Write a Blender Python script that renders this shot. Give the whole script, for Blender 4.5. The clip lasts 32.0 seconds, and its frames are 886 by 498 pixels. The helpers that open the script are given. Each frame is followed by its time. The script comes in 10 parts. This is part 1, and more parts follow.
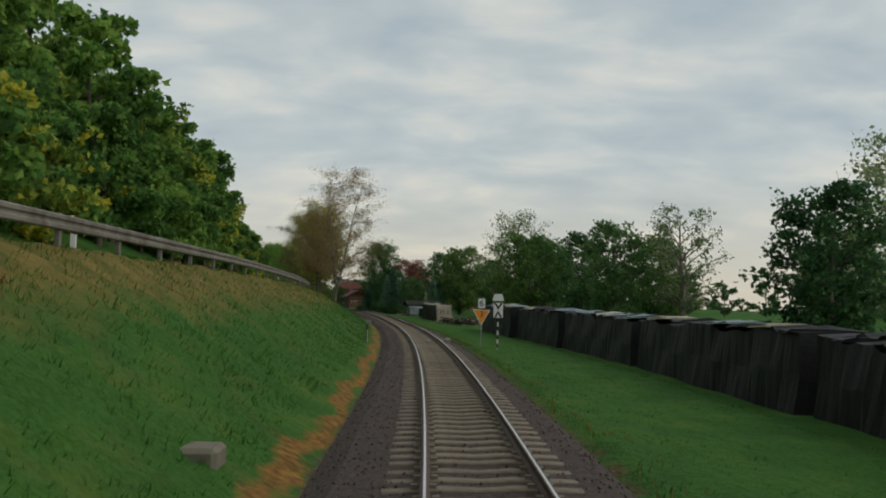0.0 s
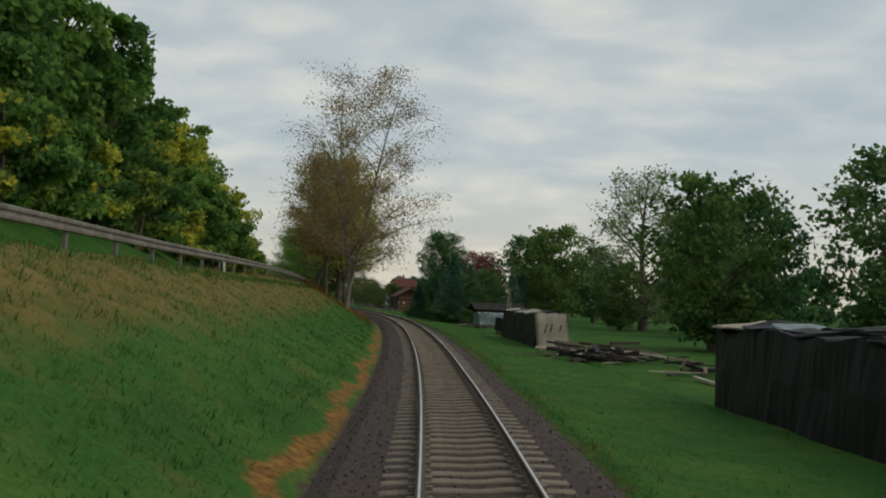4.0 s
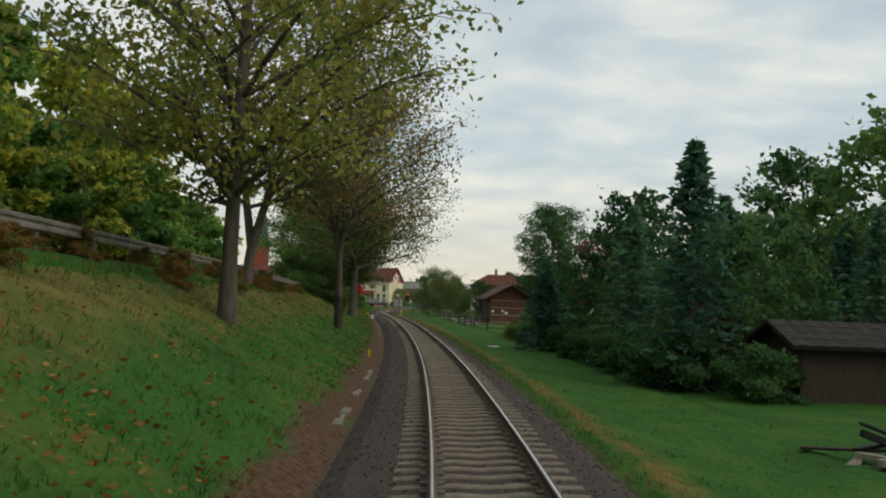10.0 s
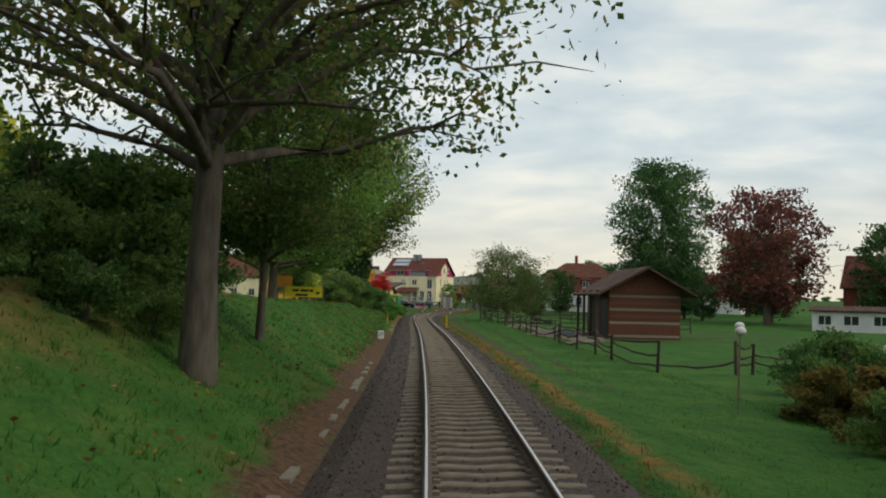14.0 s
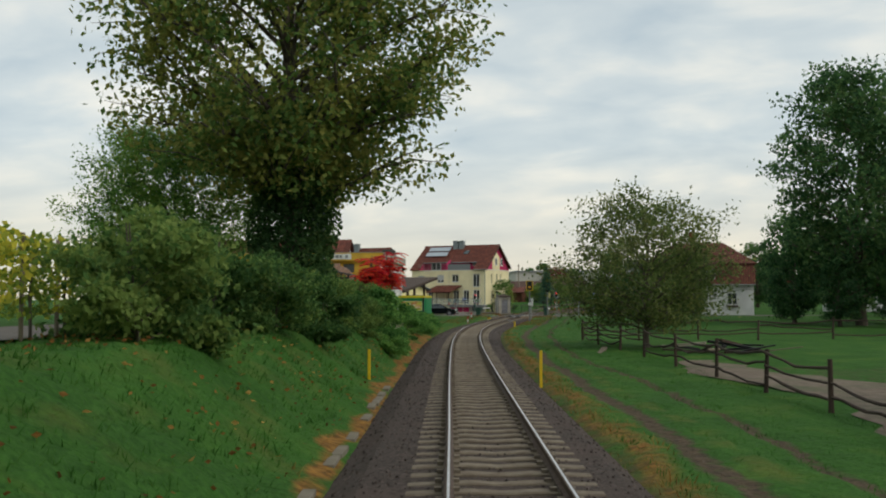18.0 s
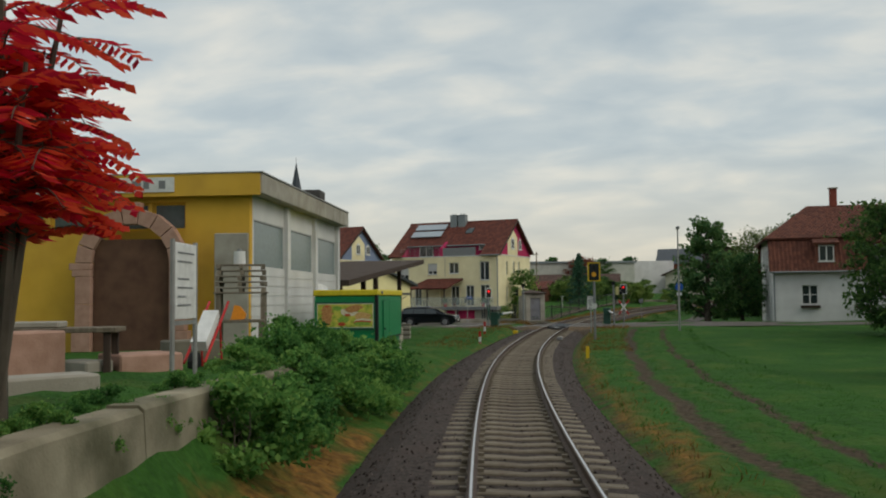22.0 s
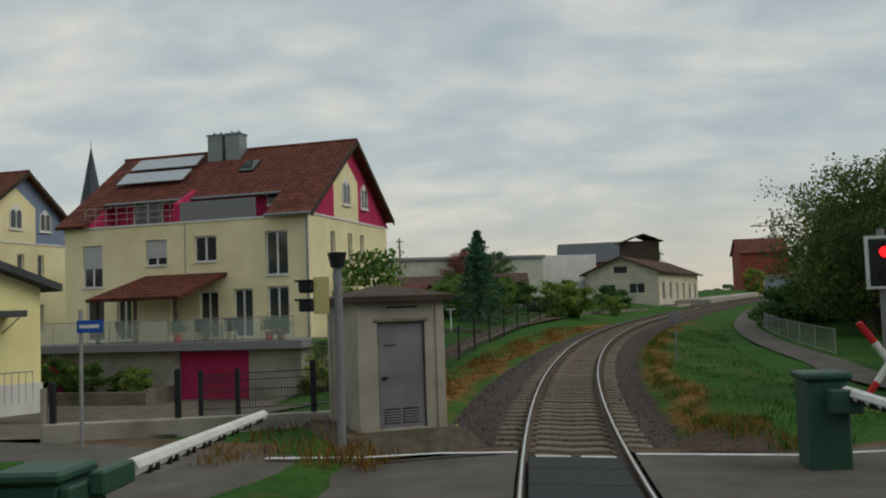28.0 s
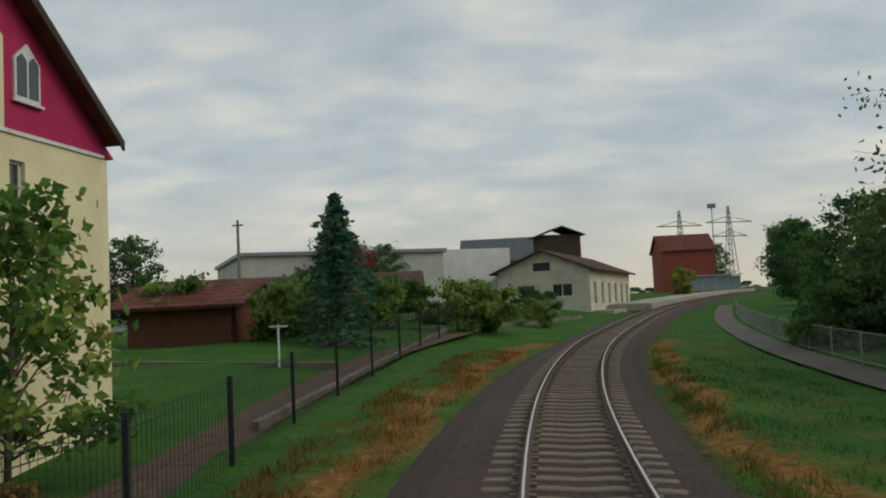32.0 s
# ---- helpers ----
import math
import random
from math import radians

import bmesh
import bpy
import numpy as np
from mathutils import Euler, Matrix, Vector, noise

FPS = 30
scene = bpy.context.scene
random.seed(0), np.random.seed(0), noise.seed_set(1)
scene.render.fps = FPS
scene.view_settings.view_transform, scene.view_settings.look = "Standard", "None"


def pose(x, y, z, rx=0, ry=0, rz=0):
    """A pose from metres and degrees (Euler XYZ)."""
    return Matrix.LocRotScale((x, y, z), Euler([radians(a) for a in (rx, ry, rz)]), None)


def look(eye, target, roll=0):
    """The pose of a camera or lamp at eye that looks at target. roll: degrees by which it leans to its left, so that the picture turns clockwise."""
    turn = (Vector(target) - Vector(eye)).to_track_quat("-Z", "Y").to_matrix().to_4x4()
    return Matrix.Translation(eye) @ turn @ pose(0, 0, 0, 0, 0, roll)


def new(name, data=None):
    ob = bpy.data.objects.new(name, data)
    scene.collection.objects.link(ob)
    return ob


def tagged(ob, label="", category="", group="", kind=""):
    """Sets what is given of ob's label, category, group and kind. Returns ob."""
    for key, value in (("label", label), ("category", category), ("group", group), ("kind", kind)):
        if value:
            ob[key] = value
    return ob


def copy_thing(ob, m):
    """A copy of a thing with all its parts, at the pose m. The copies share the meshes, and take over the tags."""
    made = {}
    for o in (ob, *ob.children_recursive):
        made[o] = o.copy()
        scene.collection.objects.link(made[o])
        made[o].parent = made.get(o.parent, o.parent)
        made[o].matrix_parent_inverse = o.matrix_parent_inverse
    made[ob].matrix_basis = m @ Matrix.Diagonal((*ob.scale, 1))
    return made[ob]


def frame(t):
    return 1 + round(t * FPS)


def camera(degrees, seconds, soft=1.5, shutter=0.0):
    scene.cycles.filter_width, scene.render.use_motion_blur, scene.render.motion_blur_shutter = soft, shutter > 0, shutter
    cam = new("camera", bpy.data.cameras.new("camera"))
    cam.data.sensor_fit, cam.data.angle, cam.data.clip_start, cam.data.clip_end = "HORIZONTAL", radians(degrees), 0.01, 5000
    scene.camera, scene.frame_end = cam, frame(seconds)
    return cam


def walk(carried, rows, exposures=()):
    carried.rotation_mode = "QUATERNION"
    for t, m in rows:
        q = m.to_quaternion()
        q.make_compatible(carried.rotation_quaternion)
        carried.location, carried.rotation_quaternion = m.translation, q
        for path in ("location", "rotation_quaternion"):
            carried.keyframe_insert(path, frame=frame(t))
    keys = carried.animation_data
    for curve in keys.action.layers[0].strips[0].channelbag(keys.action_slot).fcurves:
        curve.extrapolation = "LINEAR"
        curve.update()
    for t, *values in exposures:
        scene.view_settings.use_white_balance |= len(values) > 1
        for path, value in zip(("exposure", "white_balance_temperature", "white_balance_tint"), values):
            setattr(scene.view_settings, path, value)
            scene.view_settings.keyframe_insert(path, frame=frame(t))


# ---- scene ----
cam = camera(50.49, 32.0, soft=2.0)
WB_K, WB_T = 6950, 5
PATH = [
    (0, (-0.632, 0.000, 2.276), (-0.621, 19.968, 3.408), 1.50),
    (0.5, (-0.676, 9.149, 2.325), (-0.862, 29.117, 3.443), 1.38),
    (1, (-0.806, 18.076, 2.376), (-1.149, 38.042, 3.500), 1.25),
    (1.5, (-1.017, 26.786, 2.422), (-1.540, 46.749, 3.515), 1.16),
    (2, (-1.306, 35.307, 2.453), (-2.040, 55.262, 3.567), 1.17),
    (2.5, (-1.670, 43.690, 2.466), (-2.564, 63.639, 3.577), 1.36),
    (3, (-2.108, 51.979, 2.464), (-3.173, 71.920, 3.572), 1.67),
    (3.5, (-2.618, 60.206, 2.456), (-3.869, 80.136, 3.577), 2.00),
    (4, (-3.198, 68.396, 2.447), (-4.618, 88.315, 3.563), 2.23),
    (4.5, (-3.847, 76.576, 2.432), (-5.434, 96.483, 3.513), 2.33),
    (5, (-4.569, 84.789, 2.409), (-6.318, 104.684, 3.484), 2.36),
    (5.5, (-5.361, 93.054, 2.393), (-7.266, 112.932, 3.495), 2.35),
    (6, (-6.221, 101.343, 2.398), (-8.284, 121.205, 3.507), 2.33),
    (6.5, (-7.139, 109.597, 2.435), (-9.399, 129.440, 3.503), 2.29),
    (7, (-8.111, 117.764, 2.495), (-10.513, 137.588, 3.598), 2.21),
    (7.5, (-9.130, 125.814, 2.558), (-11.674, 145.623, 3.609), 2.14),
    (8, (-10.196, 133.739, 2.605), (-12.881, 153.529, 3.669), 2.11),
    (8.5, (-11.306, 141.542, 2.633), (-14.148, 161.311, 3.684), 2.13),
    (9, (-12.456, 149.211, 2.652), (-15.439, 168.958, 3.723), 2.19),
    (9.5, (-13.642, 156.744, 2.662), (-16.770, 176.469, 3.735), 2.25),
    (10, (-14.862, 164.163, 2.665), (-18.154, 183.859, 3.772), 2.27),
    (10.5, (-16.120, 171.504, 2.659), (-19.521, 191.183, 3.729), 2.23),
    (11, (-17.422, 178.796, 2.643), (-20.964, 198.452, 3.694), 2.15),
    (11.5, (-18.773, 186.064, 2.624), (-22.474, 205.690, 3.673), 2.05),
    (12, (-20.178, 193.323, 2.611), (-23.981, 212.931, 3.652), 1.94),
    (12.5, (-21.644, 200.597, 2.599), (-25.619, 220.169, 3.669), 1.79),
    (13, (-23.176, 207.927, 2.588), (-27.294, 227.470, 3.645), 1.62),
    (13.5, (-24.778, 215.323, 2.584), (-28.993, 234.846, 3.632), 1.46),
    (14, (-26.440, 222.752, 2.593), (-30.837, 242.235, 3.638), 1.35),
    (14.5, (-28.144, 230.146, 2.623), (-32.637, 249.606, 3.682), 1.33),
    (15, (-29.872, 237.440, 2.670), (-34.520, 256.862, 3.766), 1.38),
    (15.5, (-31.612, 244.601, 2.718), (-36.405, 263.987, 3.809), 1.40),
    (16, (-33.357, 251.627, 2.750), (-38.288, 270.981, 3.797), 1.31),
    (16.5, (-35.108, 258.541, 2.763), (-40.166, 277.864, 3.786), 1.02),
    (17, (-36.864, 265.363, 2.765), (-42.006, 284.664, 3.794), 0.60),
    (17.5, (-38.622, 272.093, 2.758), (-43.863, 291.367, 3.768), 0.19),
    (18, (-40.369, 278.709, 2.745), (-45.652, 297.971, 3.794), -0.07),
    (18.5, (-42.091, 285.172, 2.718), (-47.403, 304.426, 3.752), -0.12),
    (19, (-43.769, 291.438, 2.680), (-49.047, 310.698, 3.774), -0.03),
    (19.5, (-45.392, 297.488, 2.643), (-50.680, 316.749, 3.657), 0.08),
    (20, (-46.955, 303.334, 2.622), (-52.257, 322.592, 3.633), 0.10),
    (20.5, (-48.460, 309.008, 2.624), (-53.777, 328.261, 3.652), 0.01),
    (21, (-49.905, 314.520, 2.639), (-55.201, 333.778, 3.689), -0.13),
    (21.5, (-51.290, 319.892, 2.660), (-56.555, 339.158, 3.704), -0.33),
    (22, (-52.617, 325.160, 2.677), (-57.841, 344.437, 3.718), -0.57),
    (22.5, (-53.897, 330.385, 2.690), (-59.025, 349.688, 3.742), -0.91),
    (23, (-55.137, 335.648, 2.704), (-60.139, 354.983, 3.761), -1.32),
    (23.5, (-56.327, 340.979, 2.714), (-61.163, 360.355, 3.800), -1.72),
    (24, (-57.449, 346.352, 2.714), (-62.093, 365.775, 3.795), -2.00),
    (24.5, (-58.475, 351.687, 2.697), (-62.871, 371.168, 3.790), -2.12),
    (25, (-59.395, 356.923, 2.666), (-63.523, 376.464, 3.723), -2.14),
    (25.5, (-60.203, 362.018, 2.639), (-64.052, 381.615, 3.720), -2.11),
    (26, (-60.902, 366.950, 2.631), (-64.469, 386.594, 3.800), -2.09),
    (26.5, (-61.496, 371.699, 2.650), (-64.782, 391.388, 3.903), -2.07),
    (27, (-61.988, 376.231, 2.687), (-64.941, 395.971, 3.967), -2.04),
    (27.5, (-62.383, 380.530, 2.730), (-65.017, 400.315, 4.010), -2.01),
    (28, (-62.692, 384.613, 2.771), (-65.039, 404.434, 4.051), -1.99),
    (28.5, (-62.926, 388.524, 2.808), (-65.050, 408.370, 4.079), -1.98),
    (29, (-63.093, 392.300, 2.846), (-64.976, 412.169, 4.153), -1.98),
    (29.5, (-63.201, 395.964, 2.883), (-64.731, 415.861, 4.215), -2.00),
    (30, (-63.259, 399.517, 2.917), (-64.522, 419.433, 4.242), -2.06),
    (30.5, (-63.270, 402.950, 2.945), (-64.296, 422.878, 4.293), -2.18),
    (31, (-63.240, 406.263, 2.970), (-64.039, 426.202, 4.314), -2.35),
    (31.5, (-63.173, 409.455, 2.993), (-63.674, 429.403, 4.335), -2.53),
    (32, (-63.072, 412.526, 3.018), (-63.310, 432.481, 4.343), -2.70),
]
walk(cam, [(t, look(eye, target, roll)) for t, eye, target, roll in PATH],
     [(t, e, WB_K, WB_T) for t, e in ((0, 0.0), (6, 0.1), (9, 0.25), (13, 0.42), (17, 0.36), (19, 0.32), (22, 0.1), (24, 0.0), (28, -0.05), (32, -0.05))])

# the railway line: metres along it, curvature (1/m, left positive), cant (degrees, right down), level
LINE = [
    (0, 0.00106, -1.50, 0.03),
    (20, 0.00110, -1.22, 0.14),
    (40, 0.00112, -1.26, 0.21),
    (60, 0.00107, -1.99, 0.21),
    (80, 0.00099, -2.35, 0.17),
    (100, 0.00092, -2.33, 0.14),
    (120, 0.00094, -2.20, 0.26),
    (140, 0.00096, -2.12, 0.38),
    (160, 0.00092, -2.27, 0.41),
    (180, 0.00096, -2.15, 0.39),
    (200, 0.00099, -1.84, 0.35),
    (220, 0.00088, -1.41, 0.33),
    (240, 0.00075, -1.38, 0.42),
    (260, 0.00058, -1.11, 0.51),
    (280, 0.00034, 0.00, 0.50),
    (300, -0.00009, -0.05, 0.40),
    (320, -0.00079, 0.15, 0.39),
    (340, -0.00200, 1.22, 0.45),
    (360, -0.00305, 2.14, 0.43),
    (380, -0.00359, 2.06, 0.42),
    (400, -0.00383, 1.99, 0.61),
]
LINE_ON = [(425, -0.0040, 2.2, 0.8), (440, -0.0040, 2.2, 1.02), (468, -0.0040, 1.8, 1.45), (472, -0.0014, 1.5, 1.51), (510, -0.0014, 1, 2.24), (540, -0.0014, 0.5, 2.8), (600, -0.0014, 0, 3.9), (760, -0.0014, 0, 6.4)]
SHIFT = [(0, 0.071), (20, 0.040), (40, 0.030), (60, 0.040), (80, 0.069), (100, 0.104), (120, 0.133), (140, 0.146), (160, 0.175), (180, 0.206), (200, 0.192), (220, 0.142), (240, 0.068), (260, 0.010), (280, 0.057), (300, 0.085), (320, 0.038), (340, -0.101), (360, -0.241), (380, -0.299), (400, -0.311), (420, -0.36), (440, -0.43), (470, -0.42), (760, -0.42)]

# ---- world and light ----
world = bpy.data.worlds.new("overcast_sky")
scene.world = world
world.use_nodes = True
SUN_EL, SUN_ROT = radians(40), radians(100)


def build_world():
    nt = world.node_tree
    N, L = nt.nodes, nt.links
    N.clear()
    out = N.new("ShaderNodeOutputWorld")
    add = N.new("ShaderNodeMixShader")
    sky_bg, cloud_bg = N.new("ShaderNodeBackground"), N.new("ShaderNodeBackground")
    sky = N.new("ShaderNodeTexSky")
    sky.sky_type, sky.sun_disc, sky.sun_elevation, sky.sun_rotation = "NISHITA", False, SUN_EL, SUN_ROT
    L.new(sky.outputs[0], sky_bg.inputs[0])
    sky_bg.inputs[1].default_value = 0.11
    co = N.new("ShaderNodeTexCoord")
    sep = N.new("ShaderNodeSeparateXYZ")
    L.new(co.outputs["Generated"], sep.inputs[0])

    def math_node(op, a, b=None):
        m = N.new("ShaderNodeMath")
        m.operation = op
        for i, v in enumerate((a, b)):
            if v is None:
                continue
            if isinstance(v, (int, float)):
                m.inputs[i].default_value = v
            else:
                L.new(v, m.inputs[i])
        return m.outputs[0]

    up = math_node("MAXIMUM", sep.outputs[2], 0.0)
    den = math_node("ADD", up, 0.24)
    u, v = math_node("DIVIDE", sep.outputs[0], den), math_node("DIVIDE", sep.outputs[1], den)
    comb = N.new("ShaderNodeCombineXYZ")
    L.new(u, comb.inputs[0])
    L.new(v, comb.inputs[1])

    def noise_tex(scale, detail, rough, stretch, dist=0.0):
        mp = N.new("ShaderNodeMapping")
        mp.inputs["Scale"].default_value = stretch
        L.new(comb.outputs[0], mp.inputs[0])
        t = N.new("ShaderNodeTexNoise")
        t.inputs["Scale"].default_value, t.inputs["Detail"].default_value = scale, detail
        t.inputs["Roughness"].default_value, t.inputs["Distortion"].default_value = rough, dist
        L.new(mp.outputs[0], t.inputs["Vector"])
        return t.outputs[0]

    big = noise_tex(1.1, 3, 0.5, (1, 1.25, 1), 0.2)
    mid = noise_tex(3.4, 5, 0.5, (1.0, 1.35, 1), 0.25)
    mixn = math_node("ADD", math_node("MULTIPLY", big, 0.5), math_node("MULTIPLY", mid, 0.5))
    ramp = N.new("ShaderNodeValToRGB")
    L.new(mixn, ramp.inputs[0])
    els = ramp.color_ramp.elements
    els[0].position, els[0].color = 0.33, (0.36, 0.44, 0.53, 1)
    els[1].position, els[1].color = 0.70, (0.84, 0.80, 0.75, 1)
    e = els.new(0.50)
    e.color = (0.52, 0.575, 0.63, 1)
    # warm, bright band low over the horizon, as a thinner cloud layer there gives
    hor = N.new("ShaderNodeValToRGB")
    L.new(up, hor.inputs[0])
    h = hor.color_ramp.elements
    h[0].position, h[0].color = 0.0, (0.68, 0.60, 0.50, 1)
    h[1].position, h[1].color = 0.5, (0.5, 0.5, 0.5, 1)
    fac = N.new("ShaderNodeMapRange")
    L.new(up, fac.inputs[0])
    fac.inputs[1].default_value, fac.inputs[2].default_value = 0.0, 0.16
    fac.inputs[3].default_value, fac.inputs[4].default_value = 0.8, 0.0
    mx = N.new("ShaderNodeMixRGB")
    L.new(fac.outputs[0], mx.inputs[0])
    L.new(ramp.outputs[0], mx.inputs[1])
    L.new(hor.outputs[0], mx.inputs[2])
    L.new(mx.outputs[0], cloud_bg.inputs[0])
    cloud_bg.inputs[1].default_value = 1.0
    add.inputs[0].default_value = 0.88
    L.new(sky_bg.outputs[0], add.inputs[1])
    L.new(cloud_bg.outputs[0], add.inputs[2])
    L.new(add.outputs[0], out.inputs[0])


build_world()
sun_data = bpy.data.lights.new("sun", "SUN")
sun_data.energy, sun_data.angle, sun_data.color = 0.95, radians(40), (1.0, 0.95, 0.88)
sun = new("sun", sun_data)
sun.matrix_world = look((0, 0, 60), (-60, 0.18 * 60, 60 - 60 * 0.85))
scene.view_settings.exposure = 0.0

# ---- materials ----
MATS = {}


def material(name, colours, scale=4.0, rough=0.8, bump=0.15, bump_scale=40.0, metal=0.0, detail=6, stretch=(1, 1, 1), island=0.0,
             obj_rand=0.0, dirt=None, dirt_scale=0.6, dirt_amount=0.35, emit=None, spec=0.3, translucent=0.0):
    """Noise between the colours at a real-world size, with a second, larger stain noise and a fine bump."""
    m = bpy.data.materials.new(name)
    m.use_nodes = True
    N, L = m.node_tree.nodes, m.node_tree.links
    bs = N["Principled BSDF"]
    geo = N.new("ShaderNodeNewGeometry")
    mp = N.new("ShaderNodeMapping")
    mp.inputs["Scale"].default_value = stretch
    co = N.new("ShaderNodeTexCoord")
    L.new(co.outputs["Object"], mp.inputs[0])
    no = N.new("ShaderNodeTexNoise")
    no.inputs["Scale"].default_value, no.inputs["Detail"].default_value = scale, detail
    L.new(mp.outputs[0], no.inputs["Vector"])
    ramp = N.new("ShaderNodeValToRGB")
    els = ramp.color_ramp.elements
    n = len(colours)
    for i, c in enumerate(colours):
        p = 0.3 + 0.4 * i / max(1, n - 1)
        el = els[i] if i < 2 else els.new(p)
        el.position, el.color = p, (*c, 1)
    src = no.outputs[0]
    if island or obj_rand:
        a = N.new("ShaderNodeMath")
        a.operation = "MULTIPLY_ADD"
        if island:
            L.new(geo.outputs["Random Per Island"], a.inputs[0])
            a.inputs[1].default_value, w = island, island
        else:
            oi = N.new("ShaderNodeObjectInfo")
            L.new(oi.outputs["Random"], a.inputs[0])
            a.inputs[1].default_value, w = obj_rand, obj_rand
        b = N.new("ShaderNodeMath")
        b.operation = "ADD"
        b.inputs[1].default_value = -w / 2
        L.new(no.outputs[0], b.inputs[0])
        L.new(b.outputs[0], a.inputs[2])
        src = a.outputs[0]
        if island and obj_rand:
            oi = N.new("ShaderNodeObjectInfo")
            a2 = N.new("ShaderNodeMath")
            a2.operation = "MULTIPLY_ADD"
            L.new(oi.outputs["Random"], a2.inputs[0])
            a2.inputs[1].default_value = obj_rand
            b2 = N.new("ShaderNodeMath")
            b2.operation = "ADD"
            b2.inputs[1].default_value = -obj_rand / 2
            L.new(src, b2.inputs[0])
            L.new(b2.outputs[0], a2.inputs[2])
            src = a2.outputs[0]
    L.new(src, ramp.inputs[0])
    col = ramp.outputs[0]
    if dirt:
        d = N.new("ShaderNodeTexNoise")
        d.inputs["Scale"].default_value, d.inputs["Detail"].default_value = dirt_scale, 8
        L.new(co.outputs["Object"], d.inputs["Vector"])
        mr = N.new("ShaderNodeMapRange")
        L.new(d.outputs[0], mr.inputs[0])
        mr.inputs[1].default_value, mr.inputs[2].default_value = 0.45, 0.75
        mr.inputs[4].default_value = dirt_amount
        mx = N.new("ShaderNodeMixRGB")
        L.new(mr.outputs[0], mx.inputs[0])
        L.new(col, mx.inputs[1])
        mx.inputs[2].default_value = (*dirt, 1)
        col = mx.outputs[0]
    L.new(col, bs.inputs["Base Color"])
    bs.inputs["Roughness"].default_value, bs.inputs["Metallic"].default_value = rough, metal
    bs.inputs["Specular IOR Level"].default_value = spec
    if bump:
        bn = N.new("ShaderNodeTexNoise")
        bn.inputs["Scale"].default_value, bn.inputs["Detail"].default_value = bump_scale, 5
        L.new(mp.outputs[0], bn.inputs["Vector"])
        bu = N.new("ShaderNodeBump")
        bu.inputs["Strength"].default_value = bump
        bu.inputs["Distance"].default_value = 0.02
        L.new(bn.outputs[0], bu.inputs["Height"])
        L.new(bu.outputs[0], bs.inputs["Normal"])
    if translucent:
        tr = N.new("ShaderNodeBsdfTranslucent")
        L.new(col, tr.inputs[0])
        ms = N.new("ShaderNodeMixShader")
        ms.inputs[0].default_value = translucent
        L.new(bs.outputs[0], ms.inputs[1])
        L.new(tr.outputs[0], ms.inputs[2])
        L.new(ms.outputs[0], N["Material Output"].inputs[0])
    if emit:
        bs.inputs["Emission Color"].default_value, bs.inputs["Emission Strength"].default_value = (*emit[:3], 1), emit[3]
    MATS[name] = m
    return m


def plain(name, c, rough=0.6, metal=0.0, **kw):
    d = tuple(v * 0.82 for v in c)
    kw.setdefault("bump", 0.05)
    return material(name, [d, c], scale=6, rough=rough, metal=metal, **kw)


M_CONC = material("sleeper_concrete", [(0.145, 0.118, 0.088), (0.225, 0.188, 0.142)], 5, 0.9, 0.3, 60, obj_rand=0.25, dirt=(0.10, 0.07, 0.05), dirt_scale=3, dirt_amount=0.5)
M_RAIL = material("rail_steel", [(0.075, 0.05, 0.04), (0.12, 0.085, 0.065)], 8, 0.75, 0.2, 50, metal=0.2)
M_RAILTOP = plain("rail_running_face", (0.62, 0.62, 0.63), 0.28, 0.9, bump=0.0)
M_BALLAST = material("ballast_stone", [(0.022, 0.016, 0.013), (0.05, 0.037, 0.032), (0.088, 0.068, 0.06)], 14, 0.95, 1.0, 22, detail=3, dirt=(0.075, 0.05, 0.042), dirt_scale=0.5, dirt_amount=0.6)
M_STONE = material("ballast_chip", [(0.025, 0.018, 0.015), (0.056, 0.042, 0.037), (0.13, 0.105, 0.095)], 3, 0.95, 0.4, 60, island=0.6)
M_ASPH = material("asphalt", [(0.09, 0.08, 0.07), (0.145, 0.128, 0.112)], 1.5, 0.92, 0.4, 120, dirt=(0.06, 0.055, 0.05), dirt_scale=0.5, dirt_amount=0.5)
M_WHITE = plain("white_paint", (0.74, 0.74, 0.72), 0.6, dirt=(0.4, 0.38, 0.34), dirt_scale=2, dirt_amount=0.4)
M_GALV = plain("galvanised_steel", (0.36, 0.36, 0.35), 0.55, 0.5, dirt=(0.16, 0.15, 0.13), dirt_scale=2)
M_BLACK = plain("black_paint", (0.015, 0.016, 0.018), 0.5)
M_YEL = plain("yellow_paint", (0.75, 0.5, 0.02), 0.6)
M_ORANGE = plain("orange_sign", (0.85, 0.3, 0.03), 0.5)
M_DKGREEN = plain("dark_green_paint", (0.03, 0.085, 0.06), 0.5)


def leafmat(name, cols, isl=0.36, ob=0.3, k=1.9):
    cols = [tuple(v * k * 1.5 for v in c) for c in cols]
    return material(name, cols, 0.35, 0.75, 0.0, island=isl, obj_rand=ob, spec=0.15, translucent=0.5)


